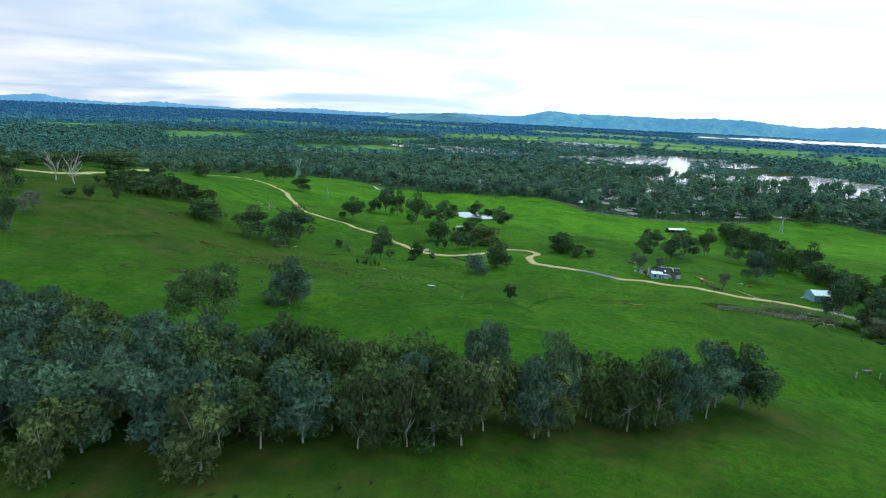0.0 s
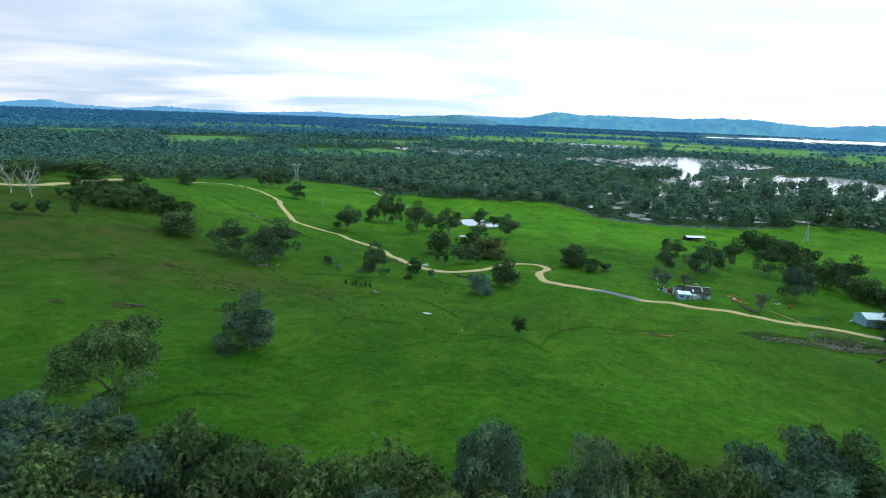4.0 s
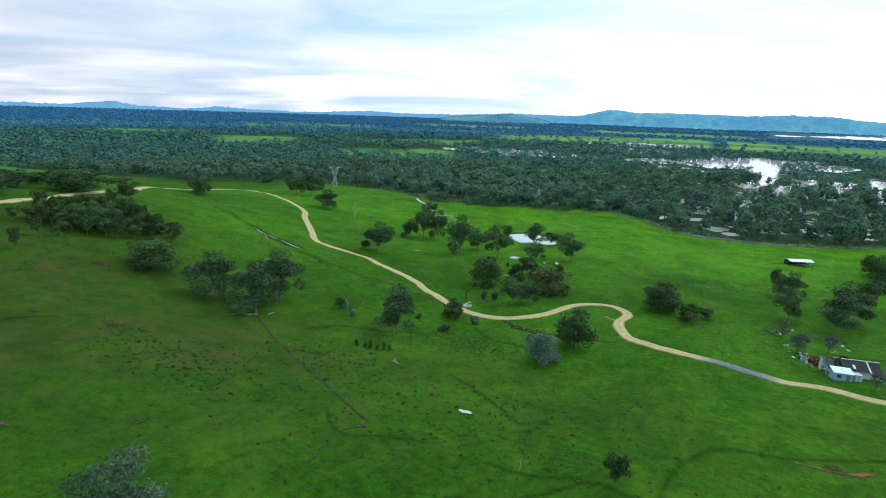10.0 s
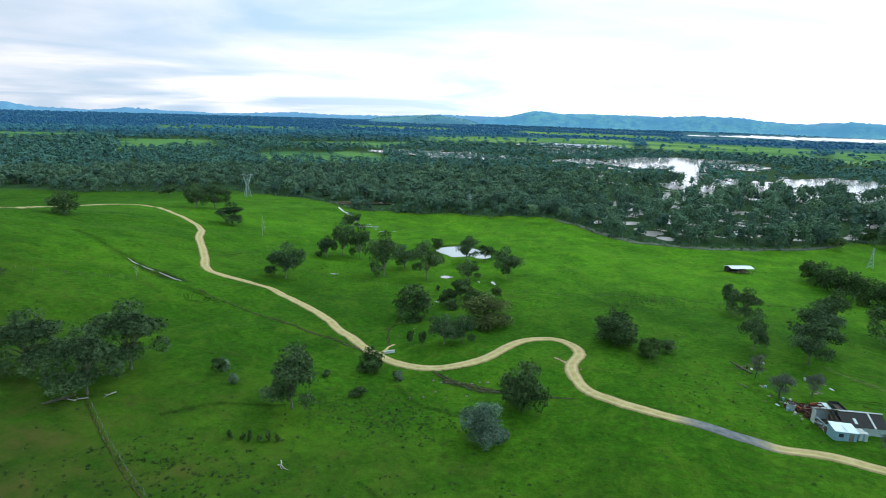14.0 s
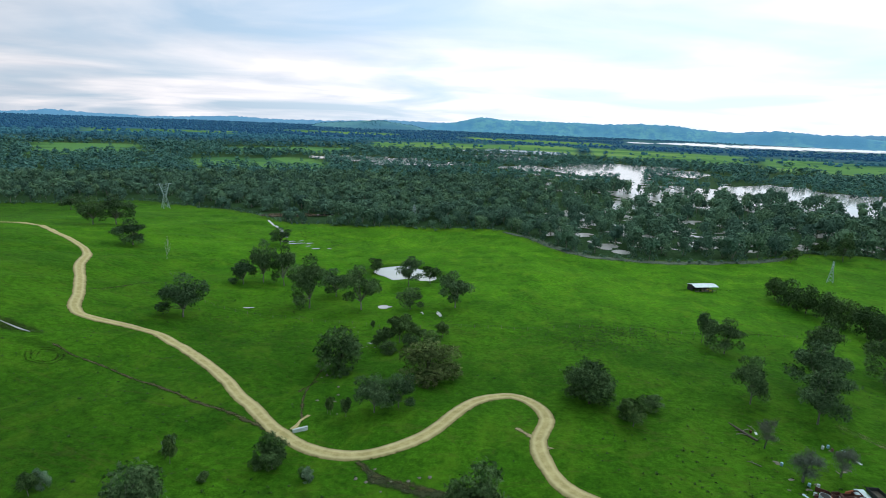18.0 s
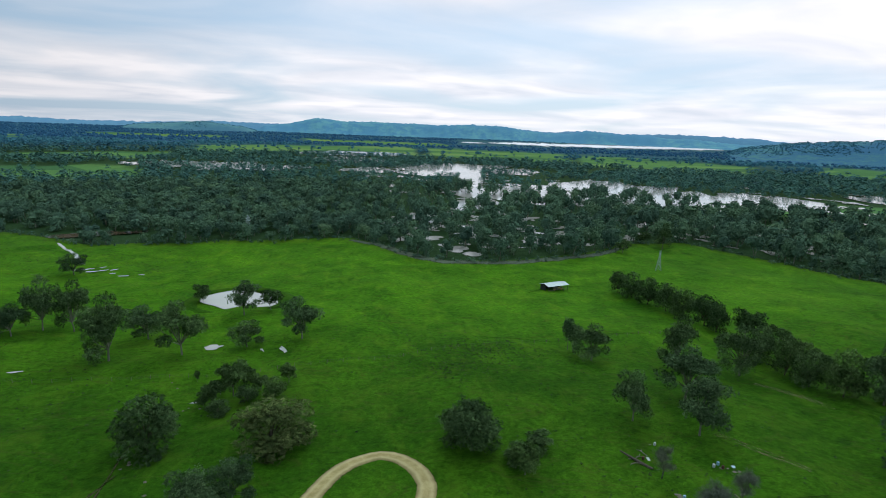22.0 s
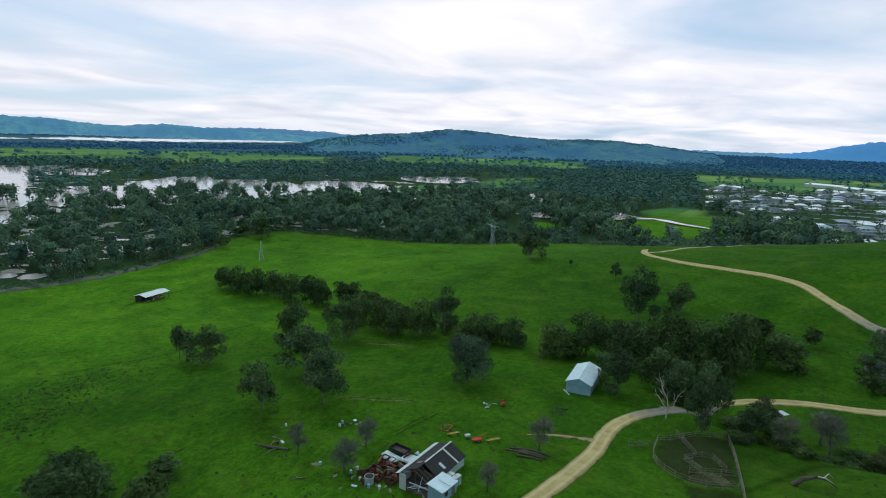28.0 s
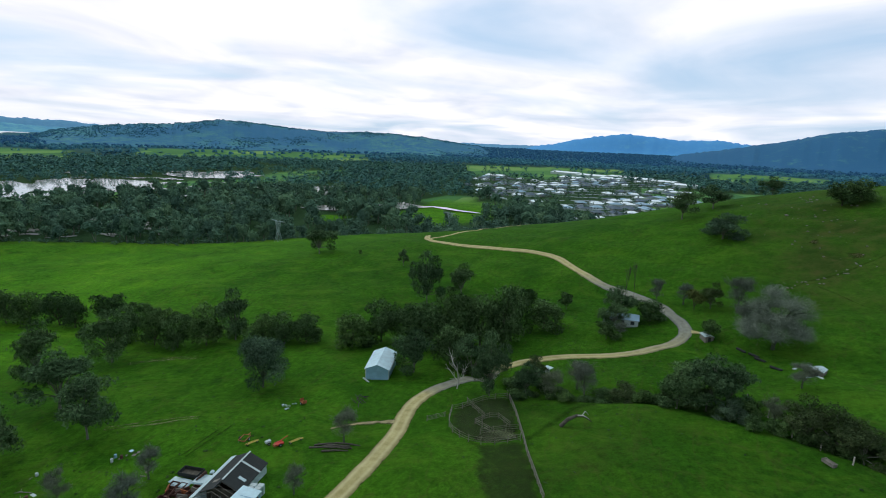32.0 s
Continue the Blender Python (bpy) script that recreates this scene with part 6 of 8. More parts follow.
def range_trees(which, count, leaf, label, seed):
    """Trees scattered over a far hill, thicker towards its crest."""
    v, _ = RANGES[which]
    rr = np.random.default_rng(seed)
    i, r = rr.uniform(0, v.shape[0] - 1.01, count * 3), rr.uniform(1, 9.9, count * 3)
    i0, r0 = i.astype(int), r.astype(int)
    a, b = (i - i0)[:, None], (r - r0)[:, None]
    q = v[i0, r0] * (1 - a) * (1 - b) + v[i0 + 1, r0] * a * (1 - b) + v[i0, r0 + 1] * (1 - a) * b + v[i0 + 1, r0 + 1] * a * b
    keep = (patchy(q[:, :2], 150, seed) + 0.16 * (r - 6) > rr.uniform(-0.25, 0.35, len(q))) & (q[:, 2] > PLAIN + 4)
    q = q[keep][:count]
    h = rr.uniform(3, 5.5, len(q))
    woods("hill_trees", q[:, :2], h, h * rr.uniform(1.0, 1.9, len(q)), 0, 0.0, label, seed, False, 1.0, leaf, q[:, 2])


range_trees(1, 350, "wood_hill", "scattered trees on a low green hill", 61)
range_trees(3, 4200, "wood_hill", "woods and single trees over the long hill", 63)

# scrub along the edge of the woods and rushes in the wet paddocks
sc = smooth_line(EDGE[2:-1], 2.2)
rr = np.random.default_rng(31)
sc = sc + rr.normal(0, 3.2, sc.shape)
h = rr.uniform(0.8, 3.2, len(sc))
woods("edge_scrub", sc, h, h * rr.uniform(1.0, 1.8, len(sc)), 40, 0.16, "low scrub and reeds along the fence by the woods", 12, False, 0.1)


def rush_patch(x, y, rx, ry, n, seed, tall=(0.2, 0.5), label="dark tussocks of rushes in the damp pasture"):
    rr = np.random.default_rng(seed)
    q = rr.normal(0, 0.5, (int(n * 1.5), 2)) * (rx, ry) + (x, y)
    q = q[np.abs(q[:, 1] - y) < ry * 1.6]
    q = q[away(q[:, 0], q[:, 1], np.array(ROAD, float)) > 4.5]
    h = rr.uniform(*tall, len(q))
    woods("rush_tussocks", q, h, rr.uniform(0.4, 1.0, len(q)), 9, 0.30, label, seed, False, 0.05, "rush")


rush_patch(-2, 45, 22, 14, 320, 51)
rush_patch(-14, 27, 16, 12, 220, 52)
rush_patch(-114, -155, 20, 12, 240, 53)
rush_patch(-70, -92, 24, 14, 260, 54)
rush_patch(-95, -128, 18, 10, 160, 55)
rush_patch(-200, 205, 60, 40, 500, 56)
rush_patch(-45, -140, 40, 30, 140, 57)
rush_patch(10, -55, 40, 30, 140, 58)
rush_patch(-140, 20, 60, 50, 200, 59)
rush_patch(120, 60, 90, 60, 220, 60)
rush_patch(-185, -120, 50, 40, 200, 61)
rush_patch(0, -285, 50, 18, 500, 62, (0.2, 0.5), "dry pale grass tussocks on the ridge")
rush_patch(255, -190, 40, 30, 200, 63)

# single tussocks and weeds strewn over the open paddocks
for k, (x, y, rx, ry, n) in enumerate(((-60, -140, 75, 48, 460), (-150, -55, 75, 55, 320), (60, 20, 85, 65, 300), (110, -120, 60, 32, 220), (-40, 60, 80, 60, 260))):
    rush_patch(x, y, rx, ry, n, 140 + k, (0.15, 0.4), "scattered dark weeds and tussocks over the pasture")


# ---------------------------------------------------------------- built things


def gable_roof(l, w, eave, rise, over=0.35, t=0.08):
    """A double-pitched roof of sheet iron, its ridge along x, with thickness."""
    bm = bmesh.new()
    x0, x1 = -l / 2 - over, l / 2 + over
    y = w / 2 + over
    drop = rise * over / (w / 2)
    top = [(-y, eave - drop), (0, eave + rise), (y, eave - drop)]
    rings = []
    for x in (x0, x1):
        rings.append([bm.verts.new((x, a, b + t)) for a, b in top] + [bm.verts.new((x, a, b)) for a, b in top[::-1]])
    for k in range(6):
        bm.faces.new((rings[0][k], rings[0][(k + 1) % 6], rings[1][(k + 1) % 6], rings[1][k]))
    bm.faces.new(rings[0][::-1])
    bm.faces.new(rings[1])
    bmesh.ops.recalc_face_normals(bm, faces=bm.faces[:])
    return bm


def gable_walls(l, w, eave, rise, t=0.15, base=-0.6):
    """Four walls with gable ends, open inside."""
    bm = bmesh.new()
    for s in (-1, 1):
        box(bm, -l / 2, l / 2, s * w / 2 - t / 2, s * w / 2 + t / 2, base, eave)
        x = s * l / 2
        out = [(-w / 2, base), (w / 2, base), (w / 2, eave), (0, eave + rise), (-w / 2, eave)]
        a = [bm.verts.new((x - t / 2, p, q)) for p, q in out]
        b = [bm.verts.new((x + t / 2 + 0.003, p, q)) for p, q in out]
        bm.faces.new(a[::-1])
        bm.faces.new(b)
        for k in range(5):
            bm.faces.new((a[k], a[(k + 1) % 5], b[(k + 1) % 5], b[k]))
    bmesh.ops.recalc_face_normals(bm, faces=bm.faces[:])
    return bm


def machinery_shed():
    x, y = 89.1, -66.1
    e = thing("farm_shed", x, y, ground_z(x, y) + 0.1, 15, "pale blue corrugated iron farm shed with a silver gable roof", "shed")
    part("wall", gable_walls(12.4, 6.1, 3.3, 1.2), M["iron_blue"], e, "pale blue ribbed walls")
    part("roof", gable_roof(12.4, 6.1, 3.3, 1.2, 0.3), M["iron"], e, "silver ribbed iron roof")
    ridge_cap = bar(bmesh.new(), (-6.5, 0, 4.60), (6.5, 0, 4.60), 0.10, 6)
    part("ridge_cap", ridge_cap, M["iron"], e)
    for s in (-1, 1):
        part("gutter", boxes((-6.5, 6.5, s * 3.45 - 0.07, s * 3.45 + 0.07, 3.02, 3.16)), M["white"], e)
        part("corner_flashing", boxes((-6.32, -6.2, s * 3.07 - 0.08, s * 3.07 + 0.08, -0.5, 3.3)), M["white"], e)
    part("roller_door", boxes((-6.34, -6.28, -1.6, 1.6, -0.3, 2.9)), M["iron_blue"], e, "closed roller door in the gable end")
    b = thing("timber_beam", 81.6, -65.2, ground_z(81.6, -65.2), 55, "white painted beam lying in grass by the shed", "beam")
    part("beam", boxes((-1.6, 1.6, -0.15, 0.15, 0.0, 0.28), bevel=0.02), M["white"], b)


machinery_shed()


def hay_shed():
    x, y = 56.5, 147.0
    e = thing("hay_shed", x, y, ground_z(x, y), 20, "low open-sided hay shed with a pale iron roof", "shed")
    part("roof", gable_roof(13.4, 7.0, 3.1, 0.75, 0.3), M["iron_white"], e, "pale weathered iron roof")
    for k in range(6):
        for s in (-1, 1):
            part("post", bar(bmesh.new(), (-6.5 + 2.6 * k, s * 3.25, -0.6), (-6.5 + 2.6 * k, s * 3.25, 3.1), 0.12), M["bark_dark"], e)
    # dark sheets behind the posts paint in the shed's shaded inside
    part("back_wall", boxes((-6.7, 6.7, 3.36, 3.46, -0.3, 3.0)), M["iron_dark"], e)
    part("side_wall", boxes((-6.8, -6.7, -1.2, 3.36, -0.3, 3.0)), M["iron_dark"], e)
    for k in range(4):
        part("stall_rail", boxes((-6.6 + 3.3 * k, -4.2 + 3.3 * k, -3.30, -3.22, 0.6, 0.72), (-6.6 + 3.3 * k, -4.2 + 3.3 * k, -3.30, -3.22, 1.1, 1.22)), M["timber"], e)
    h = thing("hay_stack", x + 2, y + 0.5, ground_z(x, y), 20, "stack of pale hay bales below the shed roof", "hay")
    for k in range(9):
        part("bale", boxes((-3 + 1.5 * (k % 4), -1.7 + 1.5 * (k % 4), -1.0 + 0.9 * (k // 8), -0.2 + 0.9 * (k // 8), 0.7 * (k // 4), 0.68 + 0.7 * (k // 4)), bevel=0.05), M["yellow"] if k % 3 == 0 else M["timber"], h)


hay_shed()


def ruined_house():
    x, y = 28.0, -67.0
    z = ground_z(x, y)
    e = thing("ruined_farmhouse", x, y, z, 8, "derelict farmhouse with a dark patched roof and collapsed end", "house")
    l, w, eave, rise = 12.0, 6.6, 2.5, 1.5
    run, pitch = math.hypot(w / 2 + 0.35, rise + 0.16), math.atan2(rise + 0.16, w / 2 + 0.35)

    def sheet(s, x0, x1, r0, r1, lift=0.0, t=0.05):
        """A strip of roof on side s, from x0 to x1, between two distances down the slope."""
        bm = box(bmesh.new(), x0, x1, r0, r1, lift, lift + t)
        for v in bm.verts:
            v.co.y, v.co.z = s * (v.co.y * math.cos(pitch)), eave + rise + 0.08 - v.co.y * math.sin(pitch) + v.co.z
        bmesh.ops.recalc_face_normals(bm, faces=bm.faces[:])
        return bm

    for s, k0 in ((1, 1), (-1, 3)):
        for k in range(k0, 12):
            part("roof_sheet", sheet(s, -6 + k, -5.01 + k, 0.0, run * (0.80 if s > 0 else 1.0), 0.006 * (k % 2)), M["iron_dark"], e)
    part("eave_sheet", sheet(1, -6.3, 6.2, run * 0.80, run * 1.08, 0.04), M["iron_white"], e, "long white sheet along the eave")
    part("ridge_cap", boxes((-2.6, 6.2, -0.17, 0.17, eave + rise + 0.10, eave + rise + 0.20), bevel=0.03), M["white"], e, "white ridge capping")
    part("cover_strip", sheet(-1, 2.9, 3.3, 0.1, run * 1.02, 0.07), M["white"], e, "white cover strip down the roof")
    part("roof_light", sheet(-1, -0.6, 0.0, run * 0.45, run * 0.80, 0.07), M["iron_white"], e, "small pale roof light")
    part("patch_sheet", sheet(1, -2.8, -2.0, run * 0.2, run * 0.5, 0.07), M["timber"], e)
    # walls: the west end has fallen in, one pale corner panel stands
    part("wall", boxes((-5.9, 5.9, 3.2, 3.3, -0.5, 2.5), (-2.6, 5.9, -3.3, -3.2, -0.5, 2.5)), M["iron_white"], e, "weathered white sheet walls")
    part("corner_panel", boxes((-6.05, -5.95, 1.7, 3.2, -0.5, 2.6)), M["white"], e, "white corner panel still standing")
    bm = bmesh.new()
    out = [(-3.2, -0.5), (3.2, -0.5), (3.2, 2.45), (0, 3.9), (-3.2, 2.45)]
    ra, rb = [bm.verts.new((5.9, p, q)) for p, q in out], [bm.verts.new((6.0, p, q)) for p, q in out]
    bm.faces.new(ra[::-1]), bm.faces.new(rb)
    for k in range(5):
        bm.faces.new((ra[k], ra[(k + 1) % 5], rb[(k + 1) % 5], rb[k]))
    part("gable_wall", bm, M["iron_white"], e)
    # inner wall and floor coloured dark, painting in the shaded interior
    part("inner_wall", boxes((-2.62, -2.5, -3.1, 3.1, -0.5, 2.4)), M["bark_dark"], e)
    part("floor", boxes((-5.9, 5.9, -3.1, 3.1, -0.4, 0.12)), M["bark_dark"], e, "dark broken floor")
    for k in range(6):
        for s in (-1, 1):
            part("rafter", bar(bmesh.new(), (-5.6 + 0.9 * k, s * 3.2, eave - 0.1), (-5.6 + 0.9 * k, 0, eave + rise - 0.06), 0.05, 4), M["timber"], e)
    r = random.Random(77)
    for k in range(16):
        bm = bar(bmesh.new(), (r.uniform(-6.6, -3.0), r.uniform(-3.4, 1.6), r.uniform(0.1, 0.5)), (r.uniform(-6.6, -3.0), r.uniform(-3.4, 1.6), r.uniform(0.2, 1.9)), r.uniform(0.04, 0.09), 4)
        part("fallen_board", bm, M[("timber", "white", "iron", "bark_dark")[k % 4]], e)
    # white lean-to facing the road
    a = thing("lean_to_shed", 24.7, -72.4, ground_z(24.7, -72.4), 4, "white sheet-iron lean-to shed beside the ruin", "shed")
    part("wall", boxes((-2.1, 2.1, -1.6, -1.5, -0.4, 2.2), (-2.1, 2.1, 1.5, 1.6, -0.4, 2.5), (-2.1, -2.0, -1.5, 1.5, -0.4, 2.2), (2.0, 2.1, -1.5, 1.5, -0.4, 2.2)), M["iron_blue"], a, "pale blue-grey sheet walls")
    bm = box(bmesh.new(), -2.3, 2.3, -1.8, 1.8, 0, 0.07)
    bmesh.ops.transform(bm, matrix=Matrix.Translation((0, 0, 2.42)) @ Matrix.Rotation(0.085, 4, "X"), verts=bm.verts)
    part("roof", bm, M["iron"], a, "white skillion roof")
    part("roof_seam", boxes((-0.03, 0.03, -1.7, 1.7, 2.50, 2.56)), M["iron_blue"], a)
    part("door", boxes((0.6, 1.5, -1.64, -1.6, -0.3, 1.9)), M["timber"], a)
    part("window", boxes((-1.4, -0.5, -1.64, -1.6, 1.0, 1.8)), M["glass"], a)
    for k in range(4):
        x, y = 27.6 + 0.85 * (k % 2) + 0.3 * (k // 2), -71.3 - 1.3 * (k // 2)
        c = thing("storage_cabinet", x, y, ground_z(x, y), 8, "white metal cabinet standing beside the lean-to", "cabinet", "row of cabinets")
        part("cabinet_body", boxes((-0.38, 0.38, -0.5, 0.5, -0.3, 1.7), bevel=0.03), M["iron_white"], c)
        part("cabinet_top", boxes((-0.40, 0.40, -0.52, 0.52, 1.705, 1.74)), M["white"], c)


ruined_house()


def open_tray(name, x, y, l, w, h, turn, tilt, mat, label, group, lift=0.0):
    """A shallow tray of sheet metal: floor and four sides."""
    e = thing(name, x, y, ground_z(x, y) + lift, turn, label, "scrap", group)
    e.matrix_basis = e.matrix_basis @ Matrix.Rotation(tilt, 4, "Y")
    part("floor", boxes((-l / 2, l / 2, -w / 2, w / 2, 0.05, 0.1)), M["iron_rust"] if mat == "iron_rust" else M["bark_dark"], e)
    for s in (-1, 1):
        part("side", boxes((-l / 2, l / 2, s * w / 2 - 0.04, s * w / 2 + 0.04, 0.0, h)), M[mat], e)
        part("end", boxes((s * l / 2 - 0.04, s * l / 2 + 0.04, -w / 2 + 0.04, w / 2 - 0.04, 0.0, h * 0.94)), M[mat], e)
    return e


def scrap_heap():
    """Rusty iron, old bodies and boards beside the ruin: each piece a thing."""
    r = random.Random(9)
    for i in range(4):
        for j in range(5):
            x, y = 21.4 + 1.75 * i + 0.2 * j + r.gauss(0, 0.2), -56.2 - 1.55 * j + 0.25 * i + r.gauss(0, 0.2)
            if r.random() < 0.1:
                continue
            open_tray("scrap_bin", x, y, r.uniform(1.3, 1.7), r.uniform(1.1, 1.4), r.uniform(0.5, 0.9), 8 + r.gauss(0, 9), r.gauss(0, 0.08), "iron_rust" if r.random() < 0.9 else "white", "rusty red-brown open iron bin in a row by the ruin", "scrap heap")
    for k in range(22):
        x, y = 24.0 + r.gauss(0, 2.3), -59.0 + r.gauss(0, 2.6)
        e = thing("scrap_iron", x, y, ground_z(x, y) + 0.75 + r.random() * 0.3, r.uniform(0, 180), "rusty red-brown scrap iron in a heap by the ruin", "scrap", "scrap heap")
        l = r.uniform(0.8, 2.4)
        bm = boxes((-l / 2, l / 2, -0.09, 0.09, -0.9, 0.09))
        bmesh.ops.transform(bm, matrix=Matrix.Rotation(r.uniform(-0.25, 0.25), 4, "Y"), verts=bm.verts)
        part("beam", bm, M[("iron_rust", "orange", "iron_rust", "timber")[k % 4]], e)
    # an old truck body with a dark tray and white cab sheets
    open_tray("truck_tray", 30.2, -55.9, 2.2, 4.0, 0.8, 8, 0.0, "iron_dark", "dark rusty truck tray with a pale tailboard", "scrap heap", 0.4)
    for x, y, l, w, t in ((27.9, -55.6, 1.5, 4.2, 4), (27.0, -56.2, 0.8, 3.6, 9), (29.3, -59.4, 2.6, 3.2, 12), (31.6, -59.4, 0.7, 0.8, 20)):
        e = thing("roof_sheet_stack", x, y, ground_z(x, y), t, "pile of pale grey roofing sheets beside the scrap", "sheets", "scrap heap")
        for q in range(3):
            part("sheet", boxes((-l / 2 + 0.1 * q, l / 2 + 0.07 * q, -w / 2 + 0.12 * q, w / 2 - 0.1 * q, 0.25 + 0.09 * q, 0.31 + 0.09 * q)), M[("iron_white", "iron", "iron_white")[q]], e)
        part("bearer", boxes((-l / 2 + 0.1, l / 2 - 0.1, -0.1, 0.1, -0.2, 0.25)), M["timber"], e)
    x, y = 19.4, -58.8
    t = thing("water_tank", x, y, ground_z(x, y), 0, "dented grey-blue corrugated water tank", "tank")
    part("tank_body", bar(bmesh.new(), (0, 0, -0.3), (0.12, 0, 1.5), 0.95, 20, 0.88), M["steel"], t)
    part("tank_rim", bar(bmesh.new(), (0.12, 0, 1.45), (0.12, 0, 1.54), 0.93, 20), M["steel"], t)
    # dark disc painting in the shade of the tank's open mouth
    part("tank_top", bar(bmesh.new(), (0.12, 0.0, 1.54), (0.12, 0.0, 1.57), 0.82, 18), M["iron_dark"], t)
    spots = ((32.0, -36.9, 1.6, 9), (29.3, -45.4, 0.9, 3), (22.4, -26.7, 1.0, 3), (17.5, -30.0, 1.6, 5), (16.8, -45.4, 0.6, 3), (17.8, -57.0, 1.2, 8), (19.4, -62.0, 1.2, 7), (24.0, -69.5, 1.1, 6), (20.0, -53.5, 1.4, 6))
    k = 0
    for cx, cy, sd, n in spots:
        for _ in range(n):
            x, y = cx + r.gauss(0, sd), cy + r.gauss(0, sd)
            e = thing("junk_piece", x, y, ground_z(x, y), r.uniform(0, 180), "pale discarded sheet or drum lying in grass", "junk", "scattered junk")
            if k % 4 == 0:
                part("drum", bar(bmesh.new(), (0, 0, -0.05), (0, 0, 0.7), 0.28, 10), M[("white", "iron_rust", "iron_blue")[k % 12 // 4]], e)
            else:
                w, l = r.uniform(0.12, 0.4), r.uniform(0.25, 0.75)
                part("sheet", boxes((-l, l, -w, w, -0.1, 0.07), bevel=0.02), M[("white", "stone", "iron", "timber", "stone", "timber")[k % 6]], e)
            k += 1
    for k, (x, y) in enumerate(((14.5, -33.5), (16, -31.0), (30.5, -44), (18, -29), (12, -47), (-126.8, -119.6), (-125.6, -118.4), (-122.9, -114.2), (-79.5, -120.6), (-78.6, -121.4))):
        e = thing("fallen_branch", x, y, ground_z(x, y) + 0.1, 37 * k, "bleached fallen branch lying in grass", "branch")
        v, f = [], []
        tube(v, f, [(-1.4, 0, 0), (-0.4, 0.2, 0.18), (0.7, 0.1, 0.15), (1.4, 0.4, 0.1)], [0.10, 0.09, 0.06, 0.03], 6)
        tube(v, f, [(0.1, 0.15, 0.15), (0.7, -0.5, 0.35)], [0.05, 0.02], 5)
        part("limb", mesh_of("limb", v, f, M["timber" if k < 5 else "bark_pale"], True), None, e)


scrap_heap()


def wheel(e, x, y, r, w, mat="black"):
    t = part("wheel", bar(bmesh.new(), (x, y - w / 2, r), (x, y + w / 2, r), r, 14), M[mat], e)
    part("rim", bar(bmesh.new(), (x, y - w / 2 - 0.02, r), (x, y + w / 2 + 0.02, r), r * 0.5, 10), M["steel"], t)


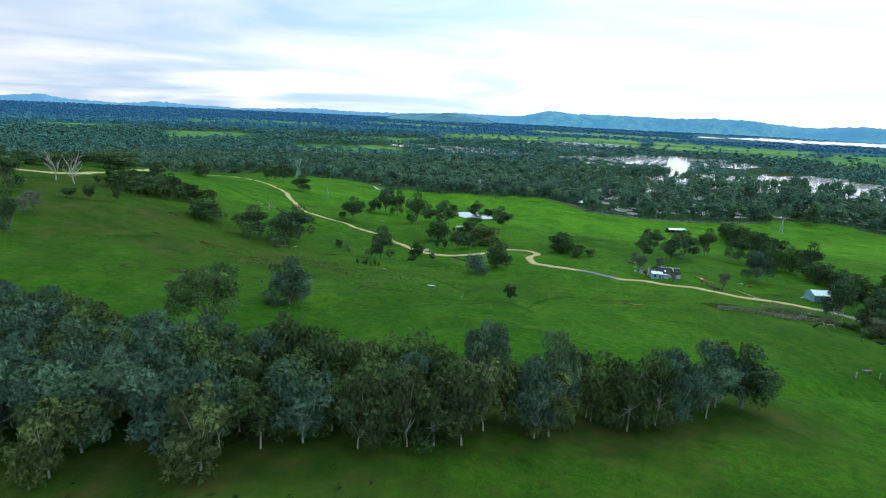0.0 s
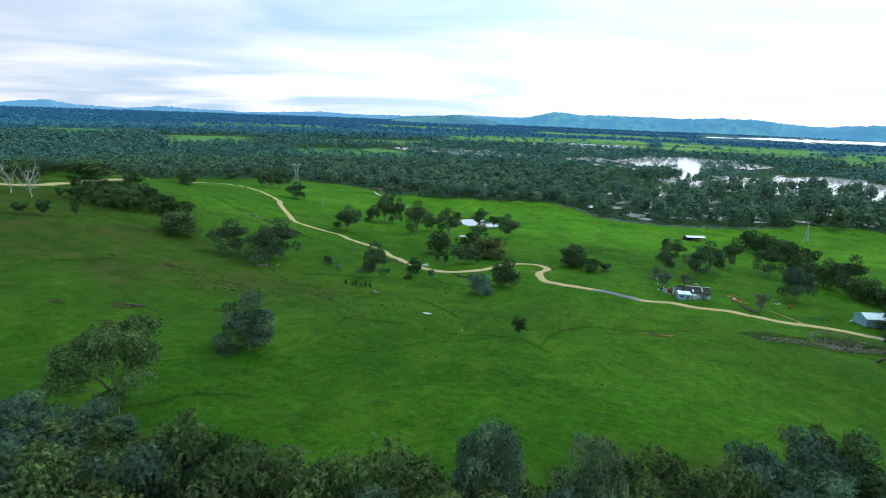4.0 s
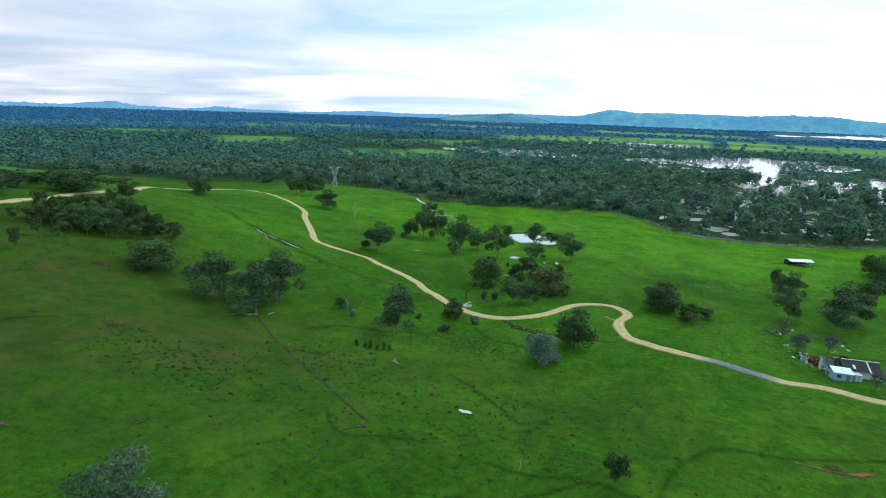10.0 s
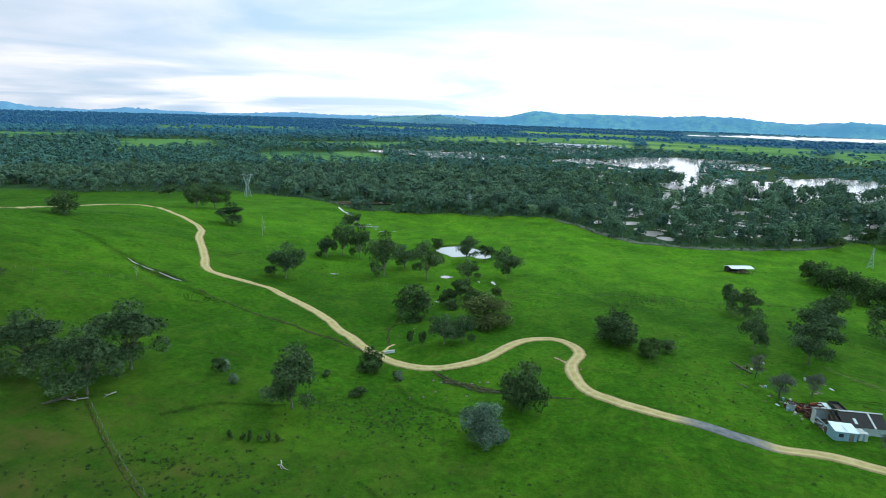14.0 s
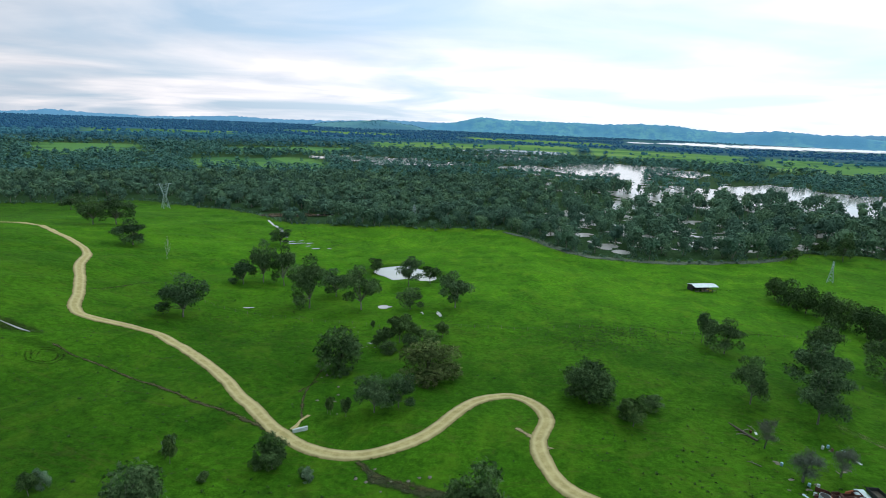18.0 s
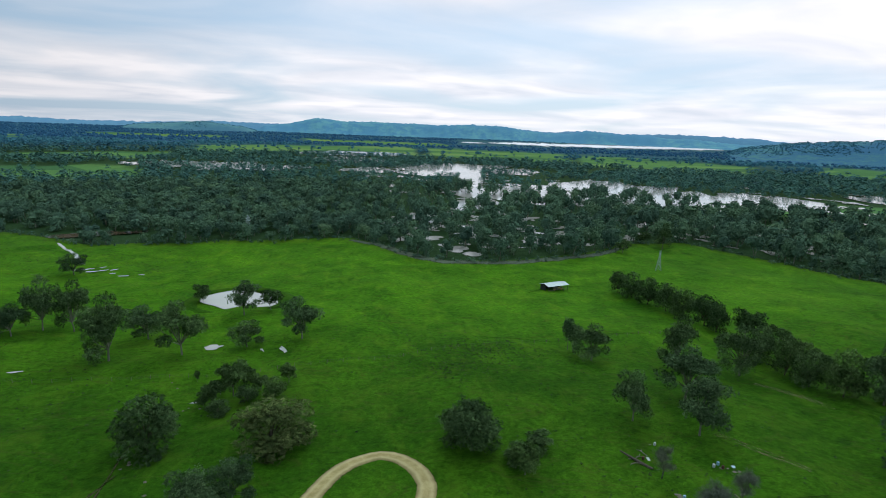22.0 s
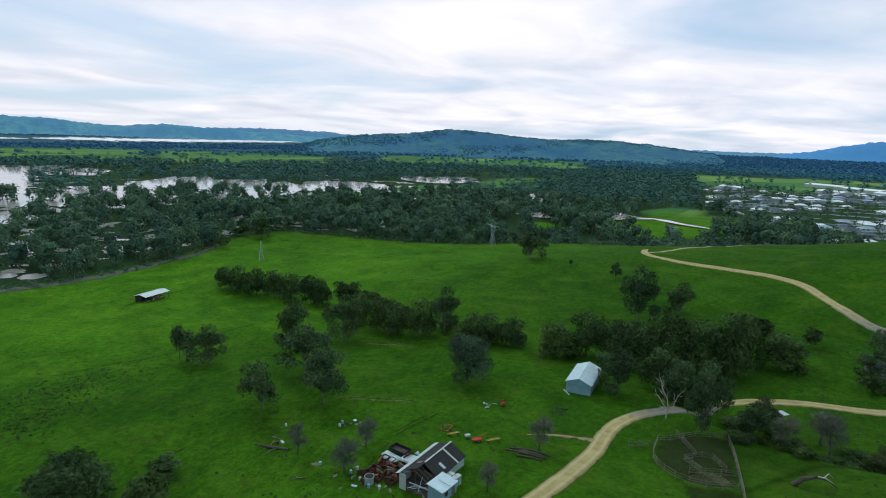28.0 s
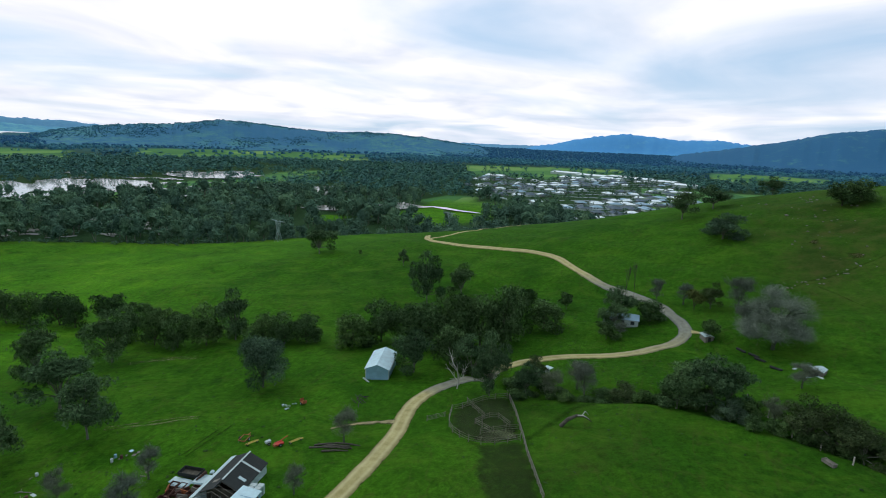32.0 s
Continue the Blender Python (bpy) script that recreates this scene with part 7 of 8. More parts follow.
def farm_machines():
    def at(name, x, y, turn, label):
        e = thing(name, x, y, ground_z(x, y) + 0.1, turn, label, "machine", "old farm machines")
        e.scale = (0.72, 0.72, 0.72)
        return e

    e = at("cultivator", 43.5, -56.9, 10, "rusty orange and green tined cultivator parked in grass")
    part("frame", boxes((-1.8, 1.8, -1.1, -0.95, 0.7, 0.85), (-1.8, 1.8, 0.95, 1.1, 0.7, 0.85), (-1.8, -1.65, -1.1, 1.1, 0.7, 0.85), (1.65, 1.8, -1.1, 1.1, 0.7, 0.85)), M["orange"], e)
    part("drawbar", bar(bmesh.new(), (1.7, 0, 0.75), (3.6, 0, 0.4), 0.08), M["orange"], e)
    for k in range(8):
        part("tine", bar(bmesh.new(), (-1.6 + 0.45 * k, (-1) ** k * 0.9, 0.75), (-1.75 + 0.45 * k, (-1) ** k * 0.9, 0.0), 0.05), M["green"], e)
    wheel(e, 0, -1.4, 0.5, 0.25), wheel(e, 0, 1.4, 0.5, 0.25)
    for x, y, turn, lab, mat, l in ((42.5, -59.9, -26, "yellow hay rake with a long toothed frame", "yellow", 3.6), (45.6, -68.2, -28, "yellow header frame of old harvesting machine", "yellow", 4.0)):
        e = at("hay_rake", x, y, turn, lab)
        part("beam", boxes((-l / 2, l / 2, -0.15, 0.1, 0.75, 1.0), bevel=0.03), M[mat], e)
        part("rear_beam", boxes((-l / 2, l / 2, 0.9, 1.05, 0.5, 0.65), bevel=0.02), M[mat], e)
        for k in range(7):
            part("tooth", bar(bmesh.new(), (-l / 2 + l * k / 6, 0.0, 0.85), (-l / 2 + l * k / 6, 1.0, 0.3), 0.06), M[mat], e)
        wheel(e, -l / 2 + 0.4, 0.5, 0.42, 0.2), wheel(e, l / 2 - 0.4, 0.5, 0.42, 0.2)
    e = at("seed_box", 43.8, -62.5, -26, "small white seed box on two wheels")
    part("hopper", boxes((-0.8, 0.8, -0.5, 0.5, 0.5, 1.15), bevel=0.08), M["white"], e)
    wheel(e, 0, -0.75, 0.4, 0.2), wheel(e, 0, 0.75, 0.4, 0.2)
    e = at("grain_auger", 44.0, -65.2, -26, "red grain auger with a tilted tube and engine tray")
    part("tray", boxes((-1.3, 1.0, -0.8, 0.8, 0.45, 0.95), bevel=0.06), M["red"], e)
    part("tube", bar(bmesh.new(), (-0.6, 0.2, 0.9), (2.8, 0.5, 1.7), 0.12, 8), M["red"], e)
    part("hopper", boxes((-1.9, -1.2, -0.5, 0.5, 0.3, 0.9), bevel=0.05), M["orange"], e)
    wheel(e, -0.2, -0.95, 0.45, 0.22), wheel(e, -0.2, 0.95, 0.45, 0.22)
    e = at("hay_cart", 64.0, -57.4, 60, "small brown timber hay cart with a rail frame")
    part("bed", boxes((-1.1, 1.1, -0.7, 0.7, 0.6, 0.75), bevel=0.02), M["orange"], e)
    for s in (-1, 1):
        part("end_rail", boxes((s * 1.05 - 0.06, s * 1.05 + 0.06, -0.7, 0.7, 0.75, 1.7)), M["orange"], e)
    wheel(e, 0, -0.85, 0.45, 0.18), wheel(e, 0, 0.85, 0.45, 0.18)
    r = random.Random(4)
    for k in range(9):
        x, y = 61.2 + r.gauss(0, 1.2), -54.6 + r.gauss(0, 0.9)
        e = thing("scrap_sheet", x, y, ground_z(x, y), r.uniform(0, 180), "pale green scrap sheet lying in grass", "scrap", "pale scrap")
        part("sheet", boxes((-0.5, 0.5, -0.25, 0.25, -0.05, 0.18), bevel=0.03), M["iron_white" if k % 2 else "green"], e)
    for k in range(8):
        x, y = 45.5 + r.gauss(0, 1.4), -76.5 + r.gauss(0, 1.0)
        e = thing("dark_log", x, y, ground_z(x, y) + 0.2 + 0.25 * (k // 4), -70 + r.gauss(0, 9), "dark weathered log in a heap beside a bare tree", "log", "log heap")
        v, f = [], []
        tube(v, f, [(-2.6, 0, 0), (0, 0.15, 0.05), (2.6, 0, 0)], [0.2, 0.18, 0.12], 7)
        part("log", mesh_of("log", v, f, M["bark_dark"], True), None, e)
    for k in range(8):
        x, y = 70.8 + r.gauss(0, 1.5), -69.7 + r.gauss(0, 1.2)
        e = thing("burnt_branch", x, y, ground_z(x, y) + 0.1, r.uniform(0, 180), "dark burnt branch in a pile near the shed", "branch", "burnt pile")
        v, f = [], []
        tube(v, f, [(-1.5, 0, 0), (0, 0.2, 0.3), (1.4, -0.1, 0.15)], [0.1, 0.08, 0.04], 6)
        part("limb", mesh_of("limb", v, f, M["black"], True), None, e)


farm_machines()


def fence(name, pts, step, h, rails, label, post="timber", rail="timber", r=0.09):
    """Posts along a line with rails or wires between them."""
    c = smooth_line(pts, 1.0) if len(pts) > 2 else np.linspace(pts[0], pts[1], 60)
    s = np.r_[0, np.cumsum(np.hypot(*np.diff(c, axis=0).T))]
    n = max(2, int(s[-1] / step) + 1)
    at = [(float(np.interp(k * s[-1] / (n - 1), s, c[:, 0])), float(np.interp(k * s[-1] / (n - 1), s, c[:, 1]))) for k in range(n)]
    x0, y0 = at[0]
    z0 = ground_z(x0, y0)
    e = thing(name, x0, y0, z0, 0, label, "fence")
    zs = [ground_z(x, y) - z0 for x, y in at]
    post_mesh = None
    for (x, y), z in zip(at, zs):
        if post_mesh is None:
            ob = part("post", bar(bmesh.new(), (0, 0, -0.4), (0, 0, h), r, 5), M[post], e)
            post_mesh = ob.data
        else:
            ob = part("post", post_mesh, None, e)
        ob.location = (x - x0, y - y0, z)
    for k in range(n - 1):
        (ax, ay), (bx, by) = at[k], at[k + 1]
        bm = bmesh.new()
        for q in rails:
            bar(bm, (ax - x0, ay - y0, zs[k] + q), (bx - x0, by - y0, zs[k + 1] + q), 0.055 if rail != "wire" else 0.012, 3)
        part("rail", bm, M[rail], e)
    return e


fence("yard_fence", [(71, -93), (65, -94.3), (60.8, -96.4), (57.2, -101.5), (57.5, -106), (61, -111)], 2.6, 1.7, (0.5, 1.0, 1.5), "grey weathered timber rails of a sheep yard")
fence("yard_fence", [(71, -93), (78, -98.5)], 2.6, 1.7, (0.5, 1.0, 1.5), "grey weathered timber rails of a sheep yard")
fence("yard_fence", [(78, -98.5), (82, -103.5)], 2.6, 1.7, (0.5, 1.0, 1.5), "grey weathered timber rails of a sheep yard")
fence("yard_fence", [(82, -104), (66, -110), (52, -114.5), (40, -119)], 2.6, 1.6, (0.4, 0.8, 1.2, 1.5), "pale timber rail fence along the sheep yard", "timber", "timber", 0.08)
fence("yard_fence", [(66, -100), (71, -103), (67, -107.5)], 2.4, 1.5, (0.5, 1.0, 1.4), "inner timber rails of a sheep pen")
fence("yard_fence", [(63, -104), (66, -100)], 2.4, 1.5, (0.5, 1.0, 1.4), "inner timber rails of a sheep pen")
fence("yard_fence", [(76.6, -95.0), (72.5, -98.8), (70, -101)], 2.4, 1.5, (0.5, 1.0, 1.4), "inner timber rails of a sheep pen")
fence("yard_fence", [(61.2, -102.5), (64.8, -107), (66.2, -109.8)], 2.4, 1.5, (0.5, 1.0, 1.4), "inner timber rails of a sheep pen")
fence("yard_gate", [(64, -89.5), (67.5, -92.5)], 1.8, 1.4, (0.3, 0.6, 0.9, 1.2), "grey timber race rails leading to the sheep yard")


def soil_patch(name, ring, mat, label, step=0.8, soft=1.6):
    """Bare ground filling a ring of corners, thinning out over its rim."""
    ring = np.array(ring, float)
    lo, hi = ring.min(0) - soft, ring.max(0) + soft
    gx, gy = np.arange(lo[0], hi[0], step), np.arange(lo[1], hi[1], step)
    X, Y = np.meshgrid(gx, gy)
    rim = away(X, Y, np.vstack([ring, ring[:1]]))
    inner = np.array([within(x, y, ring) for x, y in zip(X.ravel(), Y.ravel())]).reshape(X.shape)
    across = np.clip(np.where(inner, 0.6 - rim / soft * 0.6, 0.6 + rim / soft * 0.9), 0, 1.5)
    n = len(gx)
    f = [(j * n + i, j * n + i + 1, (j + 1) * n + i + 1, (j + 1) * n + i) for j in range(len(gy) - 1) for i in range(n - 1) if across[j, i] < 1.4]
    me = mesh_of(name, np.stack([X, Y, land(X, Y) + 0.13], -1).reshape(-1, 3), f, mat, True)
    me.attributes.new("across", "FLOAT", "POINT").data.foreach_set("value", across.astype(np.float32).ravel())
    me.update()
    tagged(new(name, me), label, "soil", kind="structure")


BARE_SPOTS = ((-112, -192, 3.0), (-103, -203, 2.6), (-120, -201, 2.0), (-172, -128, 2.4), (-136, -152, 2.2), (-98, -176, 1.6), (11, -126, 2.2), (-150, -160, 2.0), (-66, -150, 1.4), (190, -205, 2.6), (206, -196, 2.2))
YARD = [(69.5, -93.2), (75.7, -93.3), (80.5, -98.3), (82.9, -104.3), (70, -108.6), (61.6, -111.2), (57.0, -103.5), (60.8, -96.4)]
soil_patch("yard_soil", YARD, M["yard_mud"], "brown trampled soil inside the sheep yard")
soil_patch("mud_paddock", [(56.5, -103), (61, -112), (50, -116), (40, -119), (34, -112), (44, -106)], M["rank_mud"], "dark trampled paddock behind the sheep yard")
soil_patch("pen_weeds", [(58.5, -101.5), (63.5, -103), (66.0, -108.5), (61.8, -110.4), (58.2, -105)], M["weeds"], "pale dry weeds along the rails of the yard", 0.6, 1.2)
for cx, cy, r in BARE_SPOTS:
    soil_patch("bare_spot", [(cx + r * math.cos(a) * (1.5 if k % 2 else 1.1), cy + r * math.sin(a)) for k, a in enumerate(np.arange(8) * 0.785)], M["bare"], "bare brown patch worn into the pasture", 0.6, 1.3)
soil_patch("wet_mud", [(-203, -30.5), (-188, -32.0), (-172, -32.5), (-166, -36.5), (-177, -41), (-192, -38.5)], M["rank_mud"], "churned black mud round a wet hollow", 0.8, 2.5)
soil_patch("mud_rut", [(-66, -64.5), (-60, -68.5), (-50, -69.5), (-38, -71), (-40, -72.5), (-54, -72), (-64, -70)], M["mud"], "dark wet scour below the road bend", 0.8, 1.5)
fence("wire_fence", [(-124.5, -117.6), (-103.5, -130.6), (-87.5, -139.6), (-66.5, -153.6)], 4.0, 1.2, (0.4, 0.75, 1.1), "old wire fence with weathered posts crossing the pasture", "timber", "wire", 0.06)
fence("wire_fence", [(-196, 55), (-150, 24), (-60, 34), (0, 50), (60, 62), (88, 66)], 5.0, 1.2, (0.4, 0.75, 1.1), "long wire fence with weathered posts across the paddock", "timber", "wire", 0.06)
fence("wire_fence", [(-212, -84), (-196, -70), (-180, -48)], 4.0, 1.2, (0.4, 0.75, 1.1), "wire fence with weathered posts up the slope", "timber", "wire", 0.06)
fence("wire_fence", [(-40, 262), (-14, 222), (8, 210), (45, 215), (118, 241), (165, 272)], 5.0, 1.3, (0.4, 0.8, 1.2), "wire fence between the paddock and flooded woods", "timber", "wire", 0.06)


def pylon(x, y, h, turn, label, arms=3, spread=1.0):
    """A lattice tower: four legs, braces and cross-arms."""
    e = thing("power_pylon", x, y, ground_z(x, y), turn, label, "pylon", "power line towers")
    b, t, waist = h * 0.13, h * 0.028, h * 0.62
    thick = 0.14

    def half(z):
        return b + (t * 1.5 - b) * min(z / waist, 1) if z < waist else t * 1.5 + (t - t * 1.5) * (z - waist) / (h - waist)

    def wide(z):
        """Half width across the line: towers with one beam open out like a Y."""
        return half(z) if arms > 1 or z < waist else t * 1.5 + h * 0.15 * (z - waist) / (h - waist)

    if arms == 1:
        waist = h * 0.52
    for sx in (-1, 1):
        for sy in (-1, 1):
            bm = bmesh.new()
            for z0, z1 in ((-0.5, waist), (waist, h)):
                bar(bm, (sx * wide(max(z0, 0)), sy * half(max(z0, 0)), z0), (sx * wide(z1), sy * half(z1), z1), thick, 4)
            part("leg", bm, M["steel"], e)
    levels = [h * q for q in (0, 0.2, 0.37, 0.51, 0.62, 0.72, 0.81, 0.9, 1.0)]
    for z0, z1 in zip(levels[:-1], levels[1:]):
        a, c, ax, cx = half(z0), half(z1), wide(z0), wide(z1)
        for k in range(4):
            p = [(-1, -1), (1, -1), (1, 1), (-1, 1)]
            (px, py), (qx, qy) = p[k], p[(k + 1) % 4]
            part("brace", bar(bmesh.new(), (px * ax, py * a, z0), (qx * cx, qy * c, z1), thick * 0.45, 4), M["steel"], e)
            part("brace", bar(bmesh.new(), (qx * ax, qy * a, z0), (px * cx, py * c, z1), thick * 0.45, 4), M["steel"], e)
    for k in range(arms):
        z = h * (0.70 + 0.13 * k) if arms > 1 else h * 0.97
        w = h * (0.20 - 0.025 * k) * spread
        for s in (-1, 1):
            bm = bmesh.new()
            bar(bm, (s * half(z), 0.15, z), (s * w, 0, z + 0.15), thick * 0.8, 4)
            bar(bm, (s * half(z), -0.15, z), (s * w, 0, z + 0.15), thick * 0.8, 4)
            bar(bm, (s * half(z), 0, z + h * 0.05), (s * w, 0, z + 0.15), thick * 0.7, 4)
            arm = part("cross_arm", bm, M["steel"], e)
            part("insulator", bar(bmesh.new(), (s * w, 0, z + 0.1), (s * w, 0, z - h * 0.05), 0.14, 6), M["stone"], arm)


pylon(-360, 274, 22, 55, "tall grey lattice pylon at the edge of the woods", 1, 1.5)
pylon(-142, 312, 15, 60, "grey lattice pylon partly hidden by river gums", 2)
pylon(143, 196, 13.0, 65, "grey lattice pylon in the low paddock", 2)
pylon(283, 110, 15, 70, "grey lattice pylon with wide arms before the woods", 1, 2.5)
pylon(430, 30, 17, 70, "grey lattice pylon on the flat near the woods", 1, 1.9)


def road_house():
    x, y = 145.8, -127.6
    e = thing("farmhouse", x, y, ground_z(x, y) + 0.2, 92, "white weatherboard farmhouse half hidden by dark trees", "house")
    part("wall", gable_walls(11.0, 5.0, 2.6, 1.2), M["white"], e, "white weatherboard walls")
    part("roof", gable_roof(11.0, 5.0, 2.6, 1.2, 0.4), M["roof_grey"], e, "grey iron roof")
    part("chimney", boxes((1.6, 2.2, -0.3, 0.3, 2.8, 4.5)), M["brick"], e)
    for s, k in ((-1, -3.4), (-1, 2.6), (1, -3.8), (1, -0.6), (1, 3.2)):
        wd = part("window", boxes((k - 0.6, k + 0.6, s * 2.58 - 0.03, s * 2.58 + 0.03, 0.9, 2.1)), M["glass"], e)
        part("window_frame", boxes((k - 0.72, k + 0.72, s * 2.59 - 0.04, s * 2.59 + 0.04, 0.78, 0.9), (k - 0.72, k + 0.72, s * 2.59 - 0.04, s * 2.59 + 0.04, 2.1, 2.22)), M["white"], wd)
    for x, y, t, lab in ((132.5, -152.5, 20, "small pale tin shack at the road bend"), (109.5, -175, -30, "small white collapsed shack on the slope")):
        s = thing("tin_shack", x, y, ground_z(x, y), t, lab, "shack")
        part("wall", gable_walls(3.4, 2.4, 1.3, 0.4), M["timber"], s)
        part("roof", gable_roof(3.4, 2.4, 1.3, 0.4, 0.2), M["iron_white"], s)
        # dark panel on the uncut wall, painted shade of an open entrance
        part("doorway", boxes((-1.84, -1.76, -0.4, 0.4, -0.2, 1.2)), M["iron_dark"], s)
    # a white lean-to among the creek trees, and pale stones by the yard
    x, y = 103.4, -110.3
    s = thing("lean_to", x, y, ground_z(x, y), 62, "small white sheet-iron lean-to among the creek trees", "shed")
    part("roof", boxes((-1.1, 1.1, -0.9, 0.9, 1.35, 1.41)), M["iron_white"], s)
    part("back_wall", boxes((-1.0, 1.0, 0.75, 0.81, -0.3, 1.35)), M["white"], s)
    for q in (-0.95, 0.95):
        part("post", boxes((q - 0.05, q + 0.05, -0.8, -0.7, -0.3, 1.35)), M["timber"], s)
    r = random.Random(12)
    for k in range(6):
        x, y = 94 + r.gauss(0, 1.3), -101.8 + r.gauss(0, 0.8)
        g = thing("field_stone", x, y, ground_z(x, y), r.uniform(0, 90), "pale stone in a small heap near the yard", "stone", "yard stones")
        bm = bmesh.new()
        bmesh.ops.create_icosphere(bm, subdivisions=1, radius=r.uniform(0.3, 0.6))
        for v in bm.verts:
            v.co = Vector((v.co.x * r.uniform(0.9, 1.4), v.co.y * r.uniform(0.7, 1.1), v.co.z * 0.7))
        part("stone", bm, M["stone"], g)
    r = random.Random(2)
    for k in range(7):
        x, y = 109 + r.gauss(0, 2.4), -173 + r.gauss(0, 2.2)
        j = thing("junk_piece", x, y, ground_z(x, y), r.uniform(0, 180), "white scrap lying round a collapsed shack", "junk", "shack junk")
        part("sheet", boxes((-0.6, 0.6, -0.35, 0.35, -0.1, 0.15), bevel=0.03), M["white" if k % 2 else "iron"], j)
    for k, (x, y) in enumerate(((124.5, -160.5), (121, -163), (118, -164), (112, -166.5))):
        j = thing("concrete_pipe", x, y, ground_z(x, y) + 0.3, 35 + 6 * k, "dark concrete pipe lying on the grass slope", "pipe", "row of pipes")
        bm = bmesh.new()
        n, l = 12, 1.5
        for (r0, r1) in ((0.34, 0.25),):
            rings = [[bm.verts.new((xx, math.cos(2 * math.pi * q / n) * rr, math.sin(2 * math.pi * q / n) * rr)) for q in range(n)] for xx, rr in ((-l, r0), (l, r0), (l, r1), (-l, r1))]
            for a in range(4):
                for q in range(n):
                    bm.faces.new((rings[a][q], rings[a][(q + 1) % n], rings[(a + 1) % 4][(q + 1) % n], rings[(a + 1) % 4][q]))
        part("pipe", bm, M["iron_dark"], j)
    x, y = 70, -121
    g = thing("fallen_tree", x, y, ground_z(x, y), -70, "dark fallen tree with bleached limbs arching over grass", "tree")
    v, f = [], []
    tube(v, f, [(-3.2, 0, 0), (-1.8, 0, 1.6), (0.2, 0.2, 2.5), (2.0, 0.3, 2.2), (3.6, 0.6, 0.9)], [0.45, 0.40, 0.30, 0.2, 0.07], 8)
    part("trunk", mesh_of("trunk", v, f, M["bark_dark"], True), None, g)
    v, f = [], []
    tube(v, f, [(0.2, 0.2, 2.5), (1.2, -0.8, 3.0), (2.6, -1.2, 2.4)], [0.18, 0.12, 0.04], 6)
    tube(v, f, [(1.2, 0.2, 2.4), (2.2, 1.4, 2.9), (3.2, 1.9, 1.8)], [0.14, 0.09, 0.03], 6)
    part("limb", mesh_of("limb", v, f, M["bark_pale"], True), None, g)
    x, y = 65, -165
    g = thing("feed_trough", x, y, ground_z(x, y) + 0.1, 35, "weathered timber feed trough by the creek fence", "trough")
    part("trough_floor", boxes((-1.1, 1.1, -0.45, 0.45, 0.3, 0.38)), M["timber"], g)
    for s in (-1, 1):
        part("trough_side", boxes((-1.1, 1.1, s * 0.47 - 0.03, s * 0.47 + 0.03, 0.0, 0.6)), M["timber"], g)
        part("trough_end", boxes((s * 1.1 - 0.03, s * 1.1 + 0.03, -0.43, 0.43, 0.0, 0.58)), M["timber"], g)
    for k in range(6):
        x, y = (60, -172, 0)[0] + 6 * k, -172 + 9 * k * 0.35
        g = thing("fence_post", x, y, ground_z(x, y), 0, "single pale fence post in grass near the creek", "post", "creek posts")
        part("post", bar(bmesh.new(), (0, 0, -0.4), (0, 0, 1.5), 0.13, 6), M["concrete"], g)


road_house()


